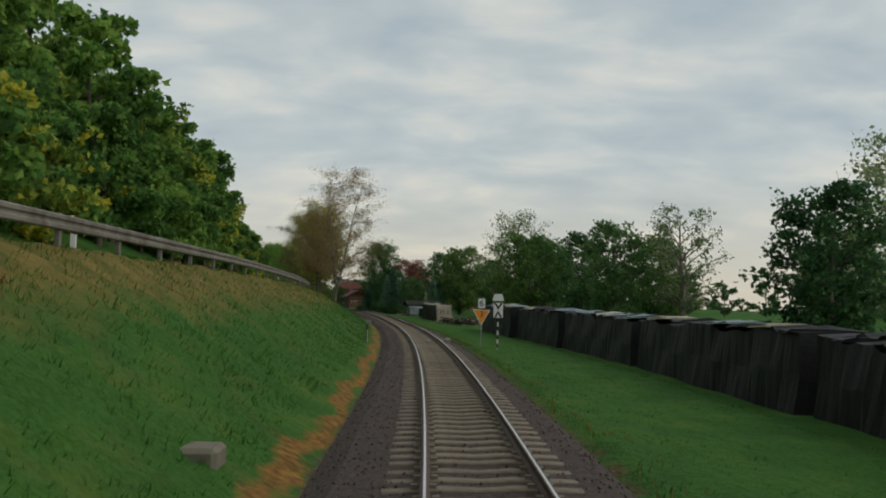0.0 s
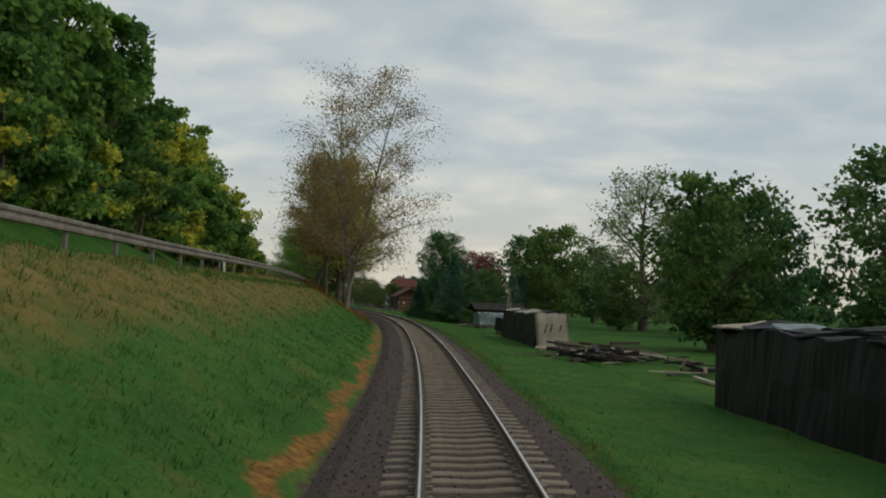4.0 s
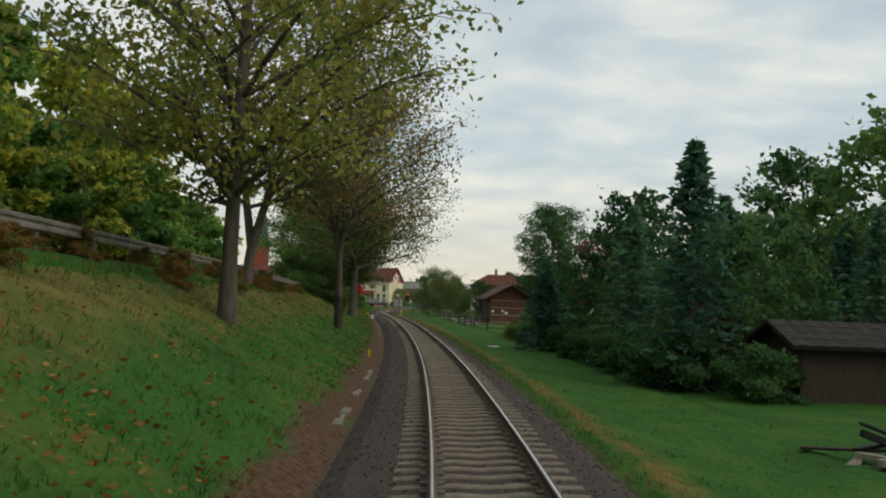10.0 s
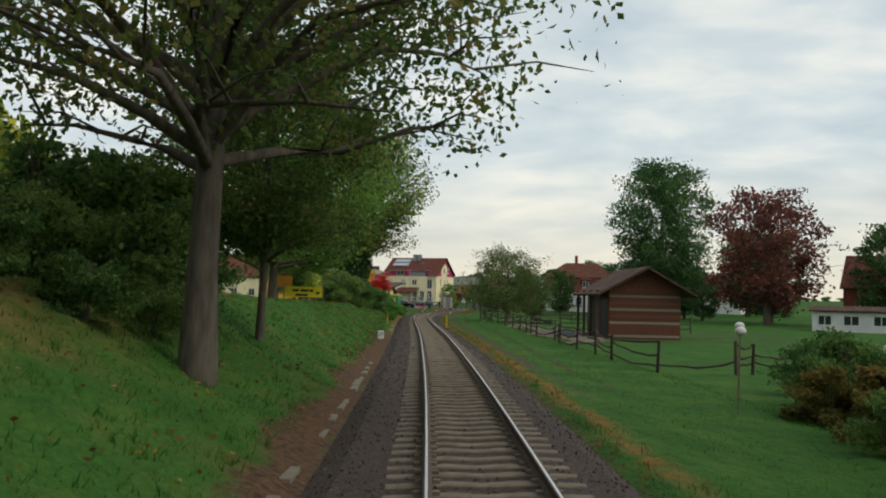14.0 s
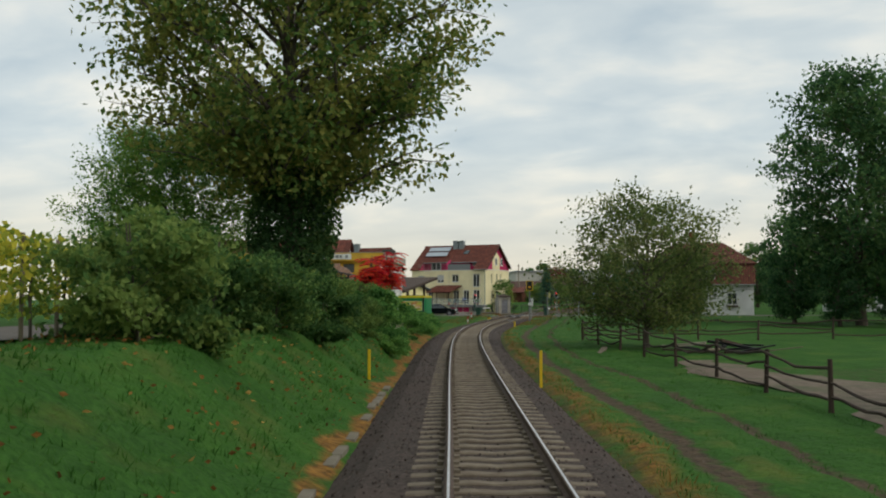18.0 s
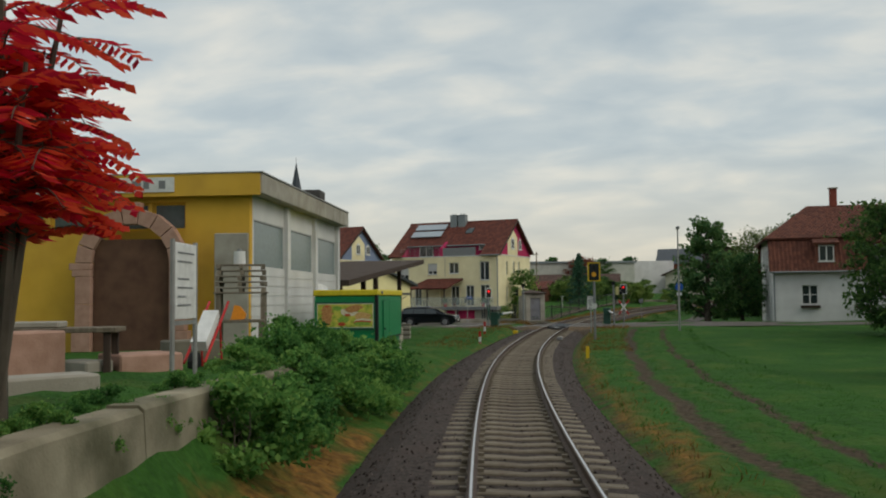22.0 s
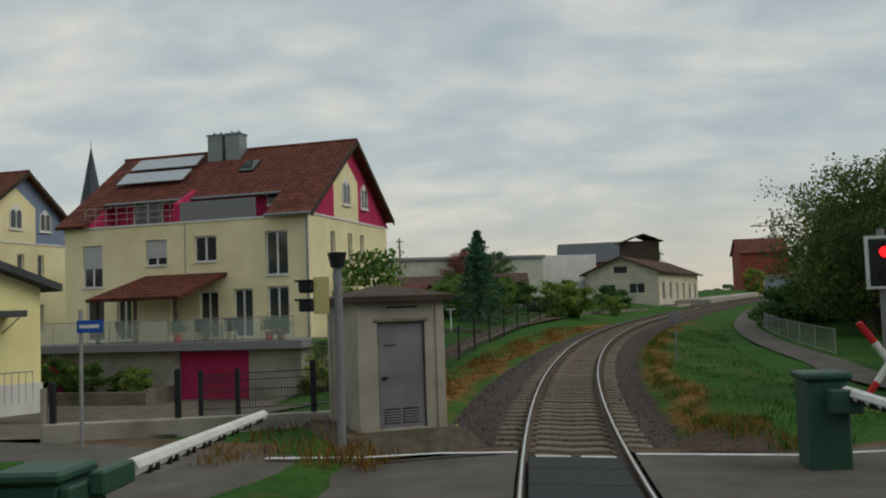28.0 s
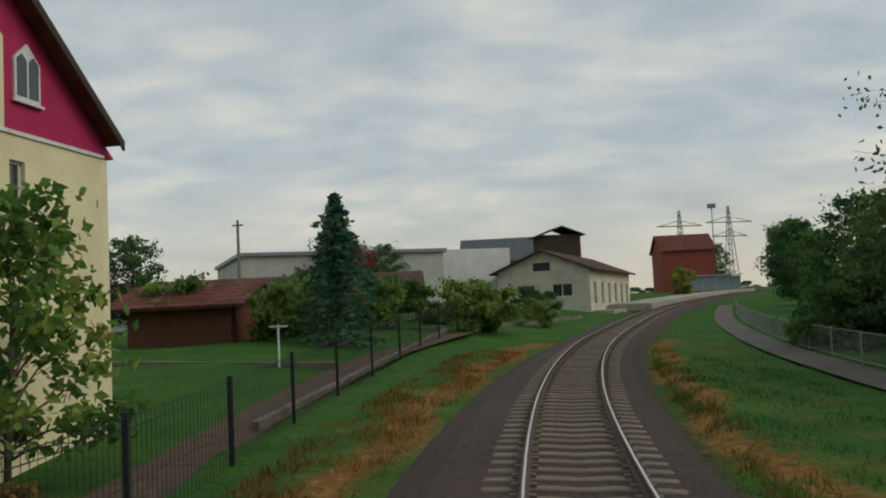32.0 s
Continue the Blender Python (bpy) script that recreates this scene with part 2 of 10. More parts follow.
M_LEAF = leafmat("green_leaves", [(0.018, 0.04, 0.011), (0.038, 0.08, 0.018), (0.075, 0.115, 0.025)], k=2.3)
M_LEAFY = leafmat("yellowing_leaves", [(0.03, 0.055, 0.012), (0.075, 0.105, 0.02), (0.2, 0.18, 0.025)], k=2.1)
M_LEAFB = leafmat("brown_autumn_leaves", [(0.05, 0.045, 0.016), (0.09, 0.07, 0.026), (0.14, 0.098, 0.04)], k=1.6)
M_LEAFR = leafmat("reddish_leaves", [(0.05, 0.022, 0.018), (0.10, 0.035, 0.028), (0.14, 0.06, 0.03)], k=1.6)
M_LEAFD = leafmat("dark_leaves", [(0.0086, 0.0224, 0.0095), (0.0172, 0.0397, 0.0147), (0.0328, 0.0586, 0.019)], k=2.5)
M_LEAFW = leafmat("pale_willow_leaves", [(0.04, 0.06, 0.03), (0.075, 0.1, 0.045), (0.12, 0.14, 0.07)])
M_NEEDLE = leafmat("spruce_needles", [(0.009, 0.024, 0.016), (0.018, 0.042, 0.026), (0.035, 0.065, 0.035)], k=2.8)
M_SUMAC = leafmat("scarlet_sumac_leaves", [(0.24, 0.008, 0.018), (0.47, 0.013, 0.038), (0.58, 0.075, 0.035)], isl=0.5, k=0.95)
M_BARK = material("bark", [(0.06, 0.05, 0.04), (0.14, 0.118, 0.092)], 6, 0.95, 0.8, 18, stretch=(1, 1, 0.25))
M_BARKP = material("pale_bark", [(0.12, 0.1, 0.08), (0.24, 0.21, 0.17)], 6, 0.95, 0.7, 18, stretch=(1, 1, 0.3))
M_GRASSB = material("grass_blades", [(0.03, 0.1, 0.016), (0.055, 0.17, 0.028), (0.1, 0.21, 0.045)], 0.5, 0.8, 0.0, island=0.3, spec=0.1, translucent=0.45)
M_DRYB = material("dry_grass_blades", [(0.14, 0.07, 0.022), (0.3, 0.165, 0.045), (0.36, 0.24, 0.09)], 0.7, 0.85, 0.0, island=0.4, spec=0.1, translucent=0.45)


# ---- mesh helpers ----
def link_mesh(name, verts, faces, mats, parent=None, label="", mat_index=None, smooth=False):
    me = bpy.data.meshes.new(name)
    me.from_pydata([tuple(v) for v in verts] if not isinstance(verts, np.ndarray) else verts.tolist(), [], faces if not isinstance(faces, np.ndarray) else faces.tolist())
    for m in mats if isinstance(mats, (list, tuple)) else [mats]:
        me.materials.append(m)
    if mat_index is not None:
        me.polygons.foreach_set("material_index", np.asarray(mat_index, np.int32))
    if smooth:
        me.polygons.foreach_set("use_smooth", np.ones(len(me.polygons), bool))
    me.update()
    ob = new(name, me)
    if parent:
        ob.parent = parent
    if label:
        tagged(ob, label)
    return ob


def part(name, bm, mat, parent=None, label="", smooth=False):
    me = bpy.data.meshes.new(name)
    bm.to_mesh(me)
    bm.free()
    for m in mat if isinstance(mat, (list, tuple)) else [mat]:
        me.materials.append(m)
    if smooth:
        me.polygons.foreach_set("use_smooth", np.ones(len(me.polygons), bool))
    ob = new(name, me)
    if parent:
        ob.parent = parent
    if label:
        tagged(ob, label)
    return ob


def thing(name, m, label, category, group=""):
    e = new(name)
    e.matrix_world = m
    return tagged(e, label, category, group)


def box(bm, x0, y0, z0, x1, y1, z1, bevel=0.0):
    r = bmesh.ops.create_cube(bm, size=1.0)
    vs = r["verts"]
    for v in vs:
        v.co = Vector((x0 + (v.co.x + 0.5) * (x1 - x0), y0 + (v.co.y + 0.5) * (y1 - y0), z0 + (v.co.z + 0.5) * (z1 - z0)))
    if bevel:
        es = list({e for v in vs for e in v.link_edges})
        bmesh.ops.bevel(bm, geom=es, offset=bevel, segments=1, affect="EDGES")
    return vs


def bx(name, mat, parent, x0, y0, z0, x1, y1, z1, bevel=0.0, label=""):
    bm = bmesh.new()
    box(bm, x0, y0, z0, x1, y1, z1, bevel)
    return part(name, bm, mat, parent, label)


def cyl(bm, p0, p1, r0, r1=None, n=10):
    p0, p1 = Vector(p0), Vector(p1)
    r1 = r0 if r1 is None else r1
    d = p1 - p0
    q = d.to_track_quat("Z", "Y").to_matrix().to_4x4()
    bmesh.ops.create_cone(bm, cap_ends=True, segments=n, radius1=r0, radius2=max(r1, 0.0005), depth=d.length, matrix=Matrix.Translation((p0 + p1) / 2) @ q)


def rod(name, mat, parent, p0, p1, r0, r1=None, n=10, label=""):
    bm = bmesh.new()
    cyl(bm, p0, p1, r0, r1, n)
    return part(name, bm, mat, parent, label)


def prism(name, mat, parent, outline, depth, axis="y", label="", bevel=0.0):
    """An outline in the x-z plane (axis y), or in x-y (axis z), given a thickness."""
    bm = bmesh.new()
    if axis == "y":
        vs = [bm.verts.new((x, 0, z)) for x, z in outline]
        d = Vector((0, depth, 0))
    else:
        vs = [bm.verts.new((x, z, 0)) for x, z in outline]
        d = Vector((0, 0, depth))
    f = bm.faces.new(vs)
    r = bmesh.ops.extrude_face_region(bm, geom=[f])
    for v in r["geom"]:
        if isinstance(v, bmesh.types.BMVert):
            v.co += d
    bmesh.ops.recalc_face_normals(bm, faces=bm.faces)
    if bevel:
        bmesh.ops.bevel(bm, geom=list(bm.edges), offset=bevel, segments=1, affect="EDGES")
    return part(name, bm, mat, parent, label)


# ---- the line of the railway ----
S0, S1, DS = -60.0, 760.0, 0.5


def build_line():
    ss = np.arange(S0, S1, DS)
    k = np.array(LINE)
    ext = np.array(LINE_ON)
    k = np.vstack([k, ext])
    ka, ca, le = np.interp(ss, k[:, 0], k[:, 1]), np.interp(ss, k[:, 0], k[:, 2]), np.interp(ss, k[:, 0], k[:, 3])
    h = np.cumsum(ka) * DS
    i0 = int(round(-S0 / DS))
    h -= h[i0]
    x, y = np.cumsum(-np.sin(h)) * DS, np.cumsum(np.cos(h)) * DS
    x, y = x - x[i0], y - y[i0]
    sh = np.interp(ss, *np.array(SHIFT).T)
    return ss, x + sh * np.cos(h), y + sh * np.sin(h), h - np.gradient(sh, DS), ca, le


LS, LX, LY, LH, LC, LZ = build_line()


def at_line(s, l, z=0.0):
    """World place for metres along the line, metres to its right and metres over the rail."""
    x, y, h = np.interp(s, LS, LX), np.interp(s, LS, LY), np.interp(s, LS, LH)
    return np.stack([x + l * np.cos(h), y + l * np.sin(h), np.interp(s, LS, LZ) + z + 0 * np.asarray(l)], -1)


def canted(s, l, z=0.0):
    """The same for the track itself, which leans in the curves."""
    c = np.radians(np.interp(s, LS, LC))
    return at_line(s, l * np.cos(c) + z * np.sin(c), z * np.cos(c) - l * np.sin(c))


def place(s, l, z=0.0, turn=0.0):
    """A pose on the line: x to its right, y along it."""
    p = at_line(s, l, z)
    return pose(*p, 0, 0, math.degrees(np.interp(s, LS, LH)) + turn)


def to_line(px, py):
    """Metres along the line and to its right, for arrays of world places."""
    px, py = np.asarray(px, float).ravel(), np.asarray(py, float).ravel()
    sub = slice(None, None, 4)
    bx_, by_ = LX[sub], LY[sub]
    idx = np.empty(len(px), int)
    for a in range(0, len(px), 4000):
        d = (px[a:a + 4000, None] - bx_) ** 2 + (py[a:a + 4000, None] - by_) ** 2
        idx[a:a + 4000] = d.argmin(1)
    idx *= 4
    dx, dy, h = px - LX[idx], py - LY[idx], LH[idx]
    return LS[idx] - dx * np.sin(h) + dy * np.cos(h), dx * np.cos(h) + dy * np.sin(h)


def lerp(s, *pairs):
    a = np.array(pairs, float)
    return np.interp(s, a[:, 0], a[:, 1])


def ground_z(s, l):
    """Height of the ground over the rail: bank, road shelf and hill to the left, low meadow to the right."""
    s, l = np.asarray(s, float) / 1.076, np.asarray(l, float)
    lc = lerp(s, (0, -7.6), (60, -8.6), (120, -9.6), (200, -9.6), (235, -8), (255, -7), (285, -5.6), (300, -4.6), (325, -4.6), (335, -5.5), (345, -9), (370, -14))
    zc = lerp(s, (0, 2.9), (60, 3.05), (120, 3.3), (200, 3.0), (225, 2.4), (250, 1.75), (275, 1.5), (300, 1.25), (318, 1.05), (335, 0.7), (345, 0.25), (362, 0.02), (379, -0.15), (385, -0.75), (392, -1.6), (402, -1.75), (412, -0.5), (425, 0.6), (460, 1.0), (500, 0.6))
    hill = lerp(s, (0, 0.52), (185, 0.5), (215, 0.3), (240, 0.0))
    toe_l, toe_z = lerp(s, (0, -3.3), (340, -3.3)), lerp(s, (0, -0.2), (250, -0.25), (300, -0.35), (355, -0.3), (364, -0.03), (379, -0.03), (390, -0.5), (500, -0.5))
    f = np.clip((l - toe_l) / (lc - toe_l), 0, 1)
    left = toe_z + (zc - toe_z) * (f * 0.85 + 0.15 * f * f * (3 - 2 * f))
    left = left + hill * np.clip(-17.0 - l, 0, 55) + 0.12 * np.clip(-72 - l, 0, 200) * (hill > 0.01)
    rz = lerp(s, (0, -0.75), (200, -0.9), (260, -0.7), (300, -0.5), (355, -0.35), (364, -0.03), (379, -0.03), (392, -0.55), (460, -0.6), (500, -0.3))
    edge_z = -0.45 + 0.36 * np.clip(np.minimum((s - 363.5) / 3, (382 - s) / 3), 0, 1)
    right = edge_z + (rz - edge_z) * np.clip((l - 2.6) / 3.5, 0, 1)
    cross = np.clip(np.minimum((s - 366.5) / 1.2, (379.0 - s) / 1.2), 0, 1)
    mid = -0.72 + 0.44 * cross + 0 * l
    out = np.where(l < -3.3, left, np.where(l > 2.6, right, mid))
    t = np.clip((l + 3.3) / 0.5, 0, 1)
    out = np.where((l >= -3.3) & (l < -2.8), toe_z * (1 - t) + mid * t, out)
    t = np.clip((l - 2.1) / 0.5, 0, 1)
    out = np.where((l > 2.1) & (l <= 2.6), mid * (1 - t) + edge_z * t, out)
    return out


def ground_at(s, l):
    return float(ground_z(s, l))

# ---- ground ----
def build_ground():
    def axis(a, b, step, far):
        core = list(np.arange(a, b + 0.01, step))
        d, lo, hi = step, [], []
        p = a
        while p > -far:
            d *= 1.35
            p -= d
            lo.append(p)
        d, p = step, b
        while p < far:
            d *= 1.35
            p += d
            hi.append(p)
        return np.array(lo[::-1] + core + hi)

    xs, ys = axis(-130, 70, 1.25, 2600), axis(-45, 640, 1.25, 2600)
    X, Y = np.meshgrid(xs, ys)
    s, l = to_line(X, Y)
    z = ground_z(np.clip(s, S0, S1 - 1), l) + np.interp(s, LS, LZ)
    out = np.maximum(np.maximum(-160 - X, X - 100), np.maximum(-80 - Y, Y - 680)).ravel()
    far = np.clip(out / 120, 0, 1)
    z = z * (1 - far) + far * (-0.5)
    x, y = X.ravel(), Y.ravel()
    bump = np.sin(x * 0.7 + np.sin(y * 0.31) * 2) * np.cos(y * 0.53) * 0.05
    z = z + bump * (np.abs(l) > 3.2)
    # the fine verges lie over this strip
    z = z - 0.35 * np.clip((7.6 - np.abs(l)) / 1.0, 0, 1) * ((s > -11) & (s < 394))
    z = z - 0.2 * np.clip((4.6 - np.abs(l)) / 0.8, 0, 1) * ((s > 409) & (s < 470))
    nx, ny = len(xs), len(ys)
    i = np.arange(nx * ny).reshape(ny, nx)
    faces = np.stack([i[:-1, :-1], i[:-1, 1:], i[1:, 1:], i[1:, :-1]], -1).reshape(-1, 4)
    g = link_mesh("ground", np.stack([x, y, z], -1), faces, M_GROUND, smooth=True)
    # how dry, bare or straw-coloured the turf is
    dry = 0.25 * np.exp(-((l + 3.5) / 0.8) ** 2)
    soil = (np.abs(l) < 2.6) * 1.0
    soil += ((l > 12) & (l < 34) & (s > 290) & (s < 322)) * 0.35
    straw = 0.7 * np.clip((-5.6 - l) / 1.8, 0, 1) * (l > -12) * (s < 165)
    me = g.data
    for nm, v in (("dry", dry), ("soil", soil), ("straw", straw), ("litter", 0 * dry)):
        a = me.attributes.new(nm, "FLOAT", "POINT")
        a.data.foreach_set("value", np.clip(v, 0, 1).astype(np.float32))
    return tagged(g, "green meadow turf with dry brown strips beside the track", "ground", kind="structure")


def ground_material():
    m = bpy.data.materials.new("meadow_turf")
    m.use_nodes = True
    N, L = m.node_tree.nodes, m.node_tree.links
    bs = N["Principled BSDF"]
    geo = N.new("ShaderNodeNewGeometry")

    def nz(scale, detail=6):
        t = N.new("ShaderNodeTexNoise")
        t.inputs["Scale"].default_value, t.inputs["Detail"].default_value = scale, detail
        L.new(geo.outputs["Position"], t.inputs["Vector"])
        return t.outputs[0]

    def ramp(src, *stops):
        r = N.new("ShaderNodeValToRGB")
        for i, (p, c) in enumerate(stops):
            e = r.color_ramp.elements[i] if i < 2 else r.color_ramp.elements.new(p)
            e.position, e.color = p, (*c, 1)
        L.new(src, r.inputs[0])
        return r.outputs[0]

    def mix(f, a, b):
        x = N.new("ShaderNodeMixRGB")
        L.new(f, x.inputs[0])
        L.new(a, x.inputs[1])
        L.new(b, x.inputs[2])
        return x.outputs[0]

    def attr(name, noise_out, lo, hi):
        a = N.new("ShaderNodeAttribute")
        a.attribute_name = name
        k = N.new("ShaderNodeMath")
        k.operation = "MULTIPLY_ADD"
        L.new(noise_out, k.inputs[0])
        k.inputs[1].default_value = 0.9
        L.new(a.outputs["Fac"], k.inputs[2])
        r = N.new("ShaderNodeMapRange")
        L.new(k.outputs[0], r.inputs[0])
        r.inputs[1].default_value, r.inputs[2].default_value = lo, hi
        return r.outputs[0]

    green = ramp(nz(0.45), (0.3, (0.024, 0.075, 0.014)), (0.72, (0.09, 0.145, 0.026)), (0.52, (0.038, 0.112, 0.018)))
    fine = ramp(nz(9.0), (0.35, (0.02, 0.06, 0.012)), (0.7, (0.06, 0.15, 0.03)))
    x = N.new("ShaderNodeMixRGB")
    x.inputs[0].default_value = 0.45
    L.new(green, x.inputs[1])
    L.new(fine, x.inputs[2])
    dryc = ramp(nz(5.0), (0.3, (0.085, 0.045, 0.016)), (0.7, (0.30, 0.155, 0.042)))
    strawc = ramp(nz(1.6), (0.3, (0.085, 0.09, 0.022)), (0.7, (0.19, 0.14, 0.045)))
    littc = ramp(nz(8.0), (0.3, (0.045, 0.026, 0.018)), (0.7, (0.14, 0.085, 0.05)))
    soil = ramp(nz(7.0), (0.3, (0.045, 0.034, 0.024)), (0.7, (0.115, 0.085, 0.058)))
    c = mix(attr("straw", nz(0.7), 0.7, 1.25), x.outputs[0], strawc)
    c = mix(attr("litter", nz(1.7), 0.75, 1.1), c, littc)
    c = mix(attr("dry", nz(1.3), 0.75, 1.05), c, dryc)
    c = mix(attr("soil", nz(2.5), 0.75, 1.05), c, soil)
    L.new(c, bs.inputs["Base Color"])
    bs.inputs["Roughness"].default_value, bs.inputs["Specular IOR Level"].default_value = 0.95, 0.1
    bu = N.new("ShaderNodeBump")
    bu.inputs["Strength"].default_value, bu.inputs["Distance"].default_value = 0.9, 0.06
    L.new(nz(14.0, 4), bu.inputs["Height"])
    tuft = N.new("ShaderNodeBump")
    tuft.inputs["Strength"].default_value, tuft.inputs["Distance"].default_value = 0.8, 0.22
    L.new(nz(2.2, 3), tuft.inputs["Height"])
    L.new(tuft.outputs[0], bu.inputs["Normal"])
    L.new(bu.outputs[0], bs.inputs["Normal"])
    return m


M_GROUND = ground_material()
ground = build_ground()
RUT_A = [(232, 3.9), (262, 3.5), (281, 3.4), (300, 3.75), (315, 3.6), (325, 3.5), (352, 3.9), (368, 4.6), (382, 5.1), (396, 5.3)]
RUT_B = [(232, 5.4), (262, 5.0), (281, 5.1), (300, 5.75), (313, 5.9), (328, 5.1), (350, 5.65), (364, 6.3), (382, 7.0), (396, 7.2)]


def verge_mesh(name, ss, ll, shape, paint, label):
    """A fine strip of turf along the line, tufted, over the coarse ground."""
    S, Lq = np.meshgrid(ss, ll, indexing="ij")
    s, l = S.ravel(), Lq.ravel()
    r = np.random.default_rng(len(ss) + len(ll))
    tuft = 0.035 * np.sin(s * 1.9 + 2.2 * np.sin(l * 1.3)) * np.sin(l * 2.6 + 1.4 * np.sin(s * 0.7)) + 0.03 * np.sin(s * 4.3 + l * 3.1) * np.sin(l * 5.2 - s * 1.1) + 0.022 * r.normal(size=len(s))
    z = shape(s, l, tuft)
    n, m = len(ss), len(ll)
    i = np.arange(n * m).reshape(n, m)
    F = np.stack([i[:-1, :-1], i[:-1, 1:], i[1:, 1:], i[1:, :-1]], -1).reshape(-1, 4)
    if ll[-1] < ll[0]:
        F = F[:, ::-1]
    g = link_mesh(name, at_line(s, l, z), F, M_GROUND, smooth=True)
    for nm, v in paint(s, l).items():
        at = g.data.attributes.new(nm, "FLOAT", "POINT")
        at.data.foreach_set("value", np.clip(v, 0, 1).astype(np.float32))
    return tagged(g, label, "verge", kind="structure")


def ruts(s, l):
    wob = 0.09 * np.sin(s * 0.5) + 0.05 * np.sin(s * 1.3)
    on = np.clip((s - 236) / 30, 0, 1)
    a, b = lerp(s, *RUT_A) + wob, lerp(s, *RUT_B) + wob
    return a, on, np.exp(-((l - a) / 0.34) ** 2) * on, np.exp(-((l - b) / 0.24) ** 2) * on


def right_shape(s, l, tuft):
    a, on, ra, rb = ruts(s, l)
    rim = np.minimum((8.7 - l) / 0.5, np.minimum(s + 11, 396 - s) / 2)
    z = ground_z(s, l) + 0.07 * np.clip(rim, -2.5, 1) - 0.06 * ra - 0.05 * rb + tuft * (1 - 0.7 * ra)
    t = np.clip((l - 2.0) / 0.8, 0, 1)
    return np.where(l < 2.8, -0.62 * (1 - t) + (ground_z(s, np.full_like(l, 2.8)) + 0.09) * t + tuft * t, z)


def right_paint(s, l):
    a, on, ra, rb = ruts(s, l)
    mid = np.clip((s - 150) / 25, 0, 1)
    edge = 2.55 + 0.5 * mid * (1 - on) + 0.12 * np.sin(s * 0.8)
    return {"dry": np.exp(-((l - edge) / 0.34) ** 2) * (0.22 + 0.2 * mid) + np.exp(-((l - a + 0.5) / 0.5) ** 2) * 0.3 * on,
            "soil": ra * 0.75 + rb * 0.7 + (l < 2.2) * 0.5, "straw": 0.25 * rb + 0.55 * mid * np.exp(-((l - edge - 0.1) / 0.55) ** 2) + 0.35 * np.exp(-((l - a - 0.8) / 0.5) ** 2) * on, "litter": 0.5 * np.exp(-((l - 2.3) / 0.3) ** 2)}


def left_shape(s, l, tuft):
    rim = np.minimum((l + 8.6) / 0.5, np.minimum(s + 11, 396 - s) / 2)
    z = ground_z(s, l) + 0.07 * np.clip(rim, -2.5, 1) + tuft * 1.2
    t = np.clip((-2.2 - l) / 1.2, 0, 1)
    return np.where(l > -3.4, -0.62 * (1 - t) + (ground_z(s, np.full_like(l, -3.4)) + 0.07) * t + tuft * t, z)


def left_paint(s, l):
    lit = np.clip((s - 140) / 20, 0, 1) * np.clip((300 - s) / 15, 0, 1)
    wob = 0.16 * np.sin(s * 0.55) + 0.1 * np.sin(s * 1.7)
    return {"dry": np.exp(-((l + 2.72 + wob) / 0.3) ** 2) * (0.72 - 0.5 * lit) * (1 - 0.45 * np.clip((s - 335) / 15, 0, 1)) + 0.5 * np.exp(-((l + 3.35) / 0.5) ** 2) * np.exp(-((s - 340) / 11) ** 4), "soil": (l > -2.45) * 0.6, "litter": lit * np.exp(-((l + 2.8 + wob) / 0.7) ** 2) * 0.85 + 0.35 * lit * np.exp(-((l + 8.0) / 1.6) ** 2),
            "straw": 0.72 * np.clip((-5.6 - l) / 1.8, 0, 1) * np.clip((165 - s) / 30, 0, 1) + 0.24 + 0.42 * np.clip((-5.4 - l) / 1.6, 0, 1) * lit * np.clip((248 - s) / 8, 0, 1)}


def curve_left(s, l, tuft):
    t = np.clip((-2.1 - l) / 0.9, 0, 1)
    far = ground_z(s, np.minimum(l, -3.4)) + 0.05 * np.clip((l + 5.3) / 0.4, -4, 1)
    return np.where(l > -3.0, -0.6 * (1 - t) + far * t, far) + tuft * t


def curve_right(s, l, tuft):
    t = np.clip((l - 2.0) / 0.9, 0, 1)
    far = ground_z(s, np.maximum(l, 2.9)) + 0.05 * np.clip((6.6 - l) / 0.4, -4, 1)
    return np.where(l < 2.9, -0.6 * (1 - t) + far * t, far) + tuft * t


def curve_paint(s, l):
    e = np.abs(l)
    return {"dry": np.where(l < 0, 0.72 * np.exp(-((e - 3.7 - 0.3 * np.sin(s * 0.6)) / 0.85) ** 2), 0.6 * np.exp(-((e - 2.95 - 0.35 * np.sin(s * 0.5)) / 0.7) ** 2)), "soil": (e < 2.25) * 0.5, "straw": 0.3 + 0 * l, "litter": 0.3 * np.exp(-((e - 2.5) / 0.4) ** 2)}


verge_mesh("verge_right", np.arange(-11, 396.5, 0.62), np.arange(2.0, 8.71, 0.22), right_shape, right_paint, "grass verge with two worn brown wheel ruts")
verge_mesh("verge_left", np.arange(-11, 396.5, 0.62), np.arange(-2.2, -8.61, -0.22), left_shape, left_paint, "lush green bank with an orange dry fringe along the ballast")
verge_mesh("verge_curve_left", np.arange(408.5, 470, 0.5), np.arange(-2.1, -5.4, -0.2), curve_left, curve_paint, "rough verge with orange dry weeds inside the curve")
verge_mesh("verge_curve_right", np.arange(408.5, 470, 0.5), np.arange(2.0, 6.7, 0.2), curve_right, curve_paint, "rough green verge outside the curve")


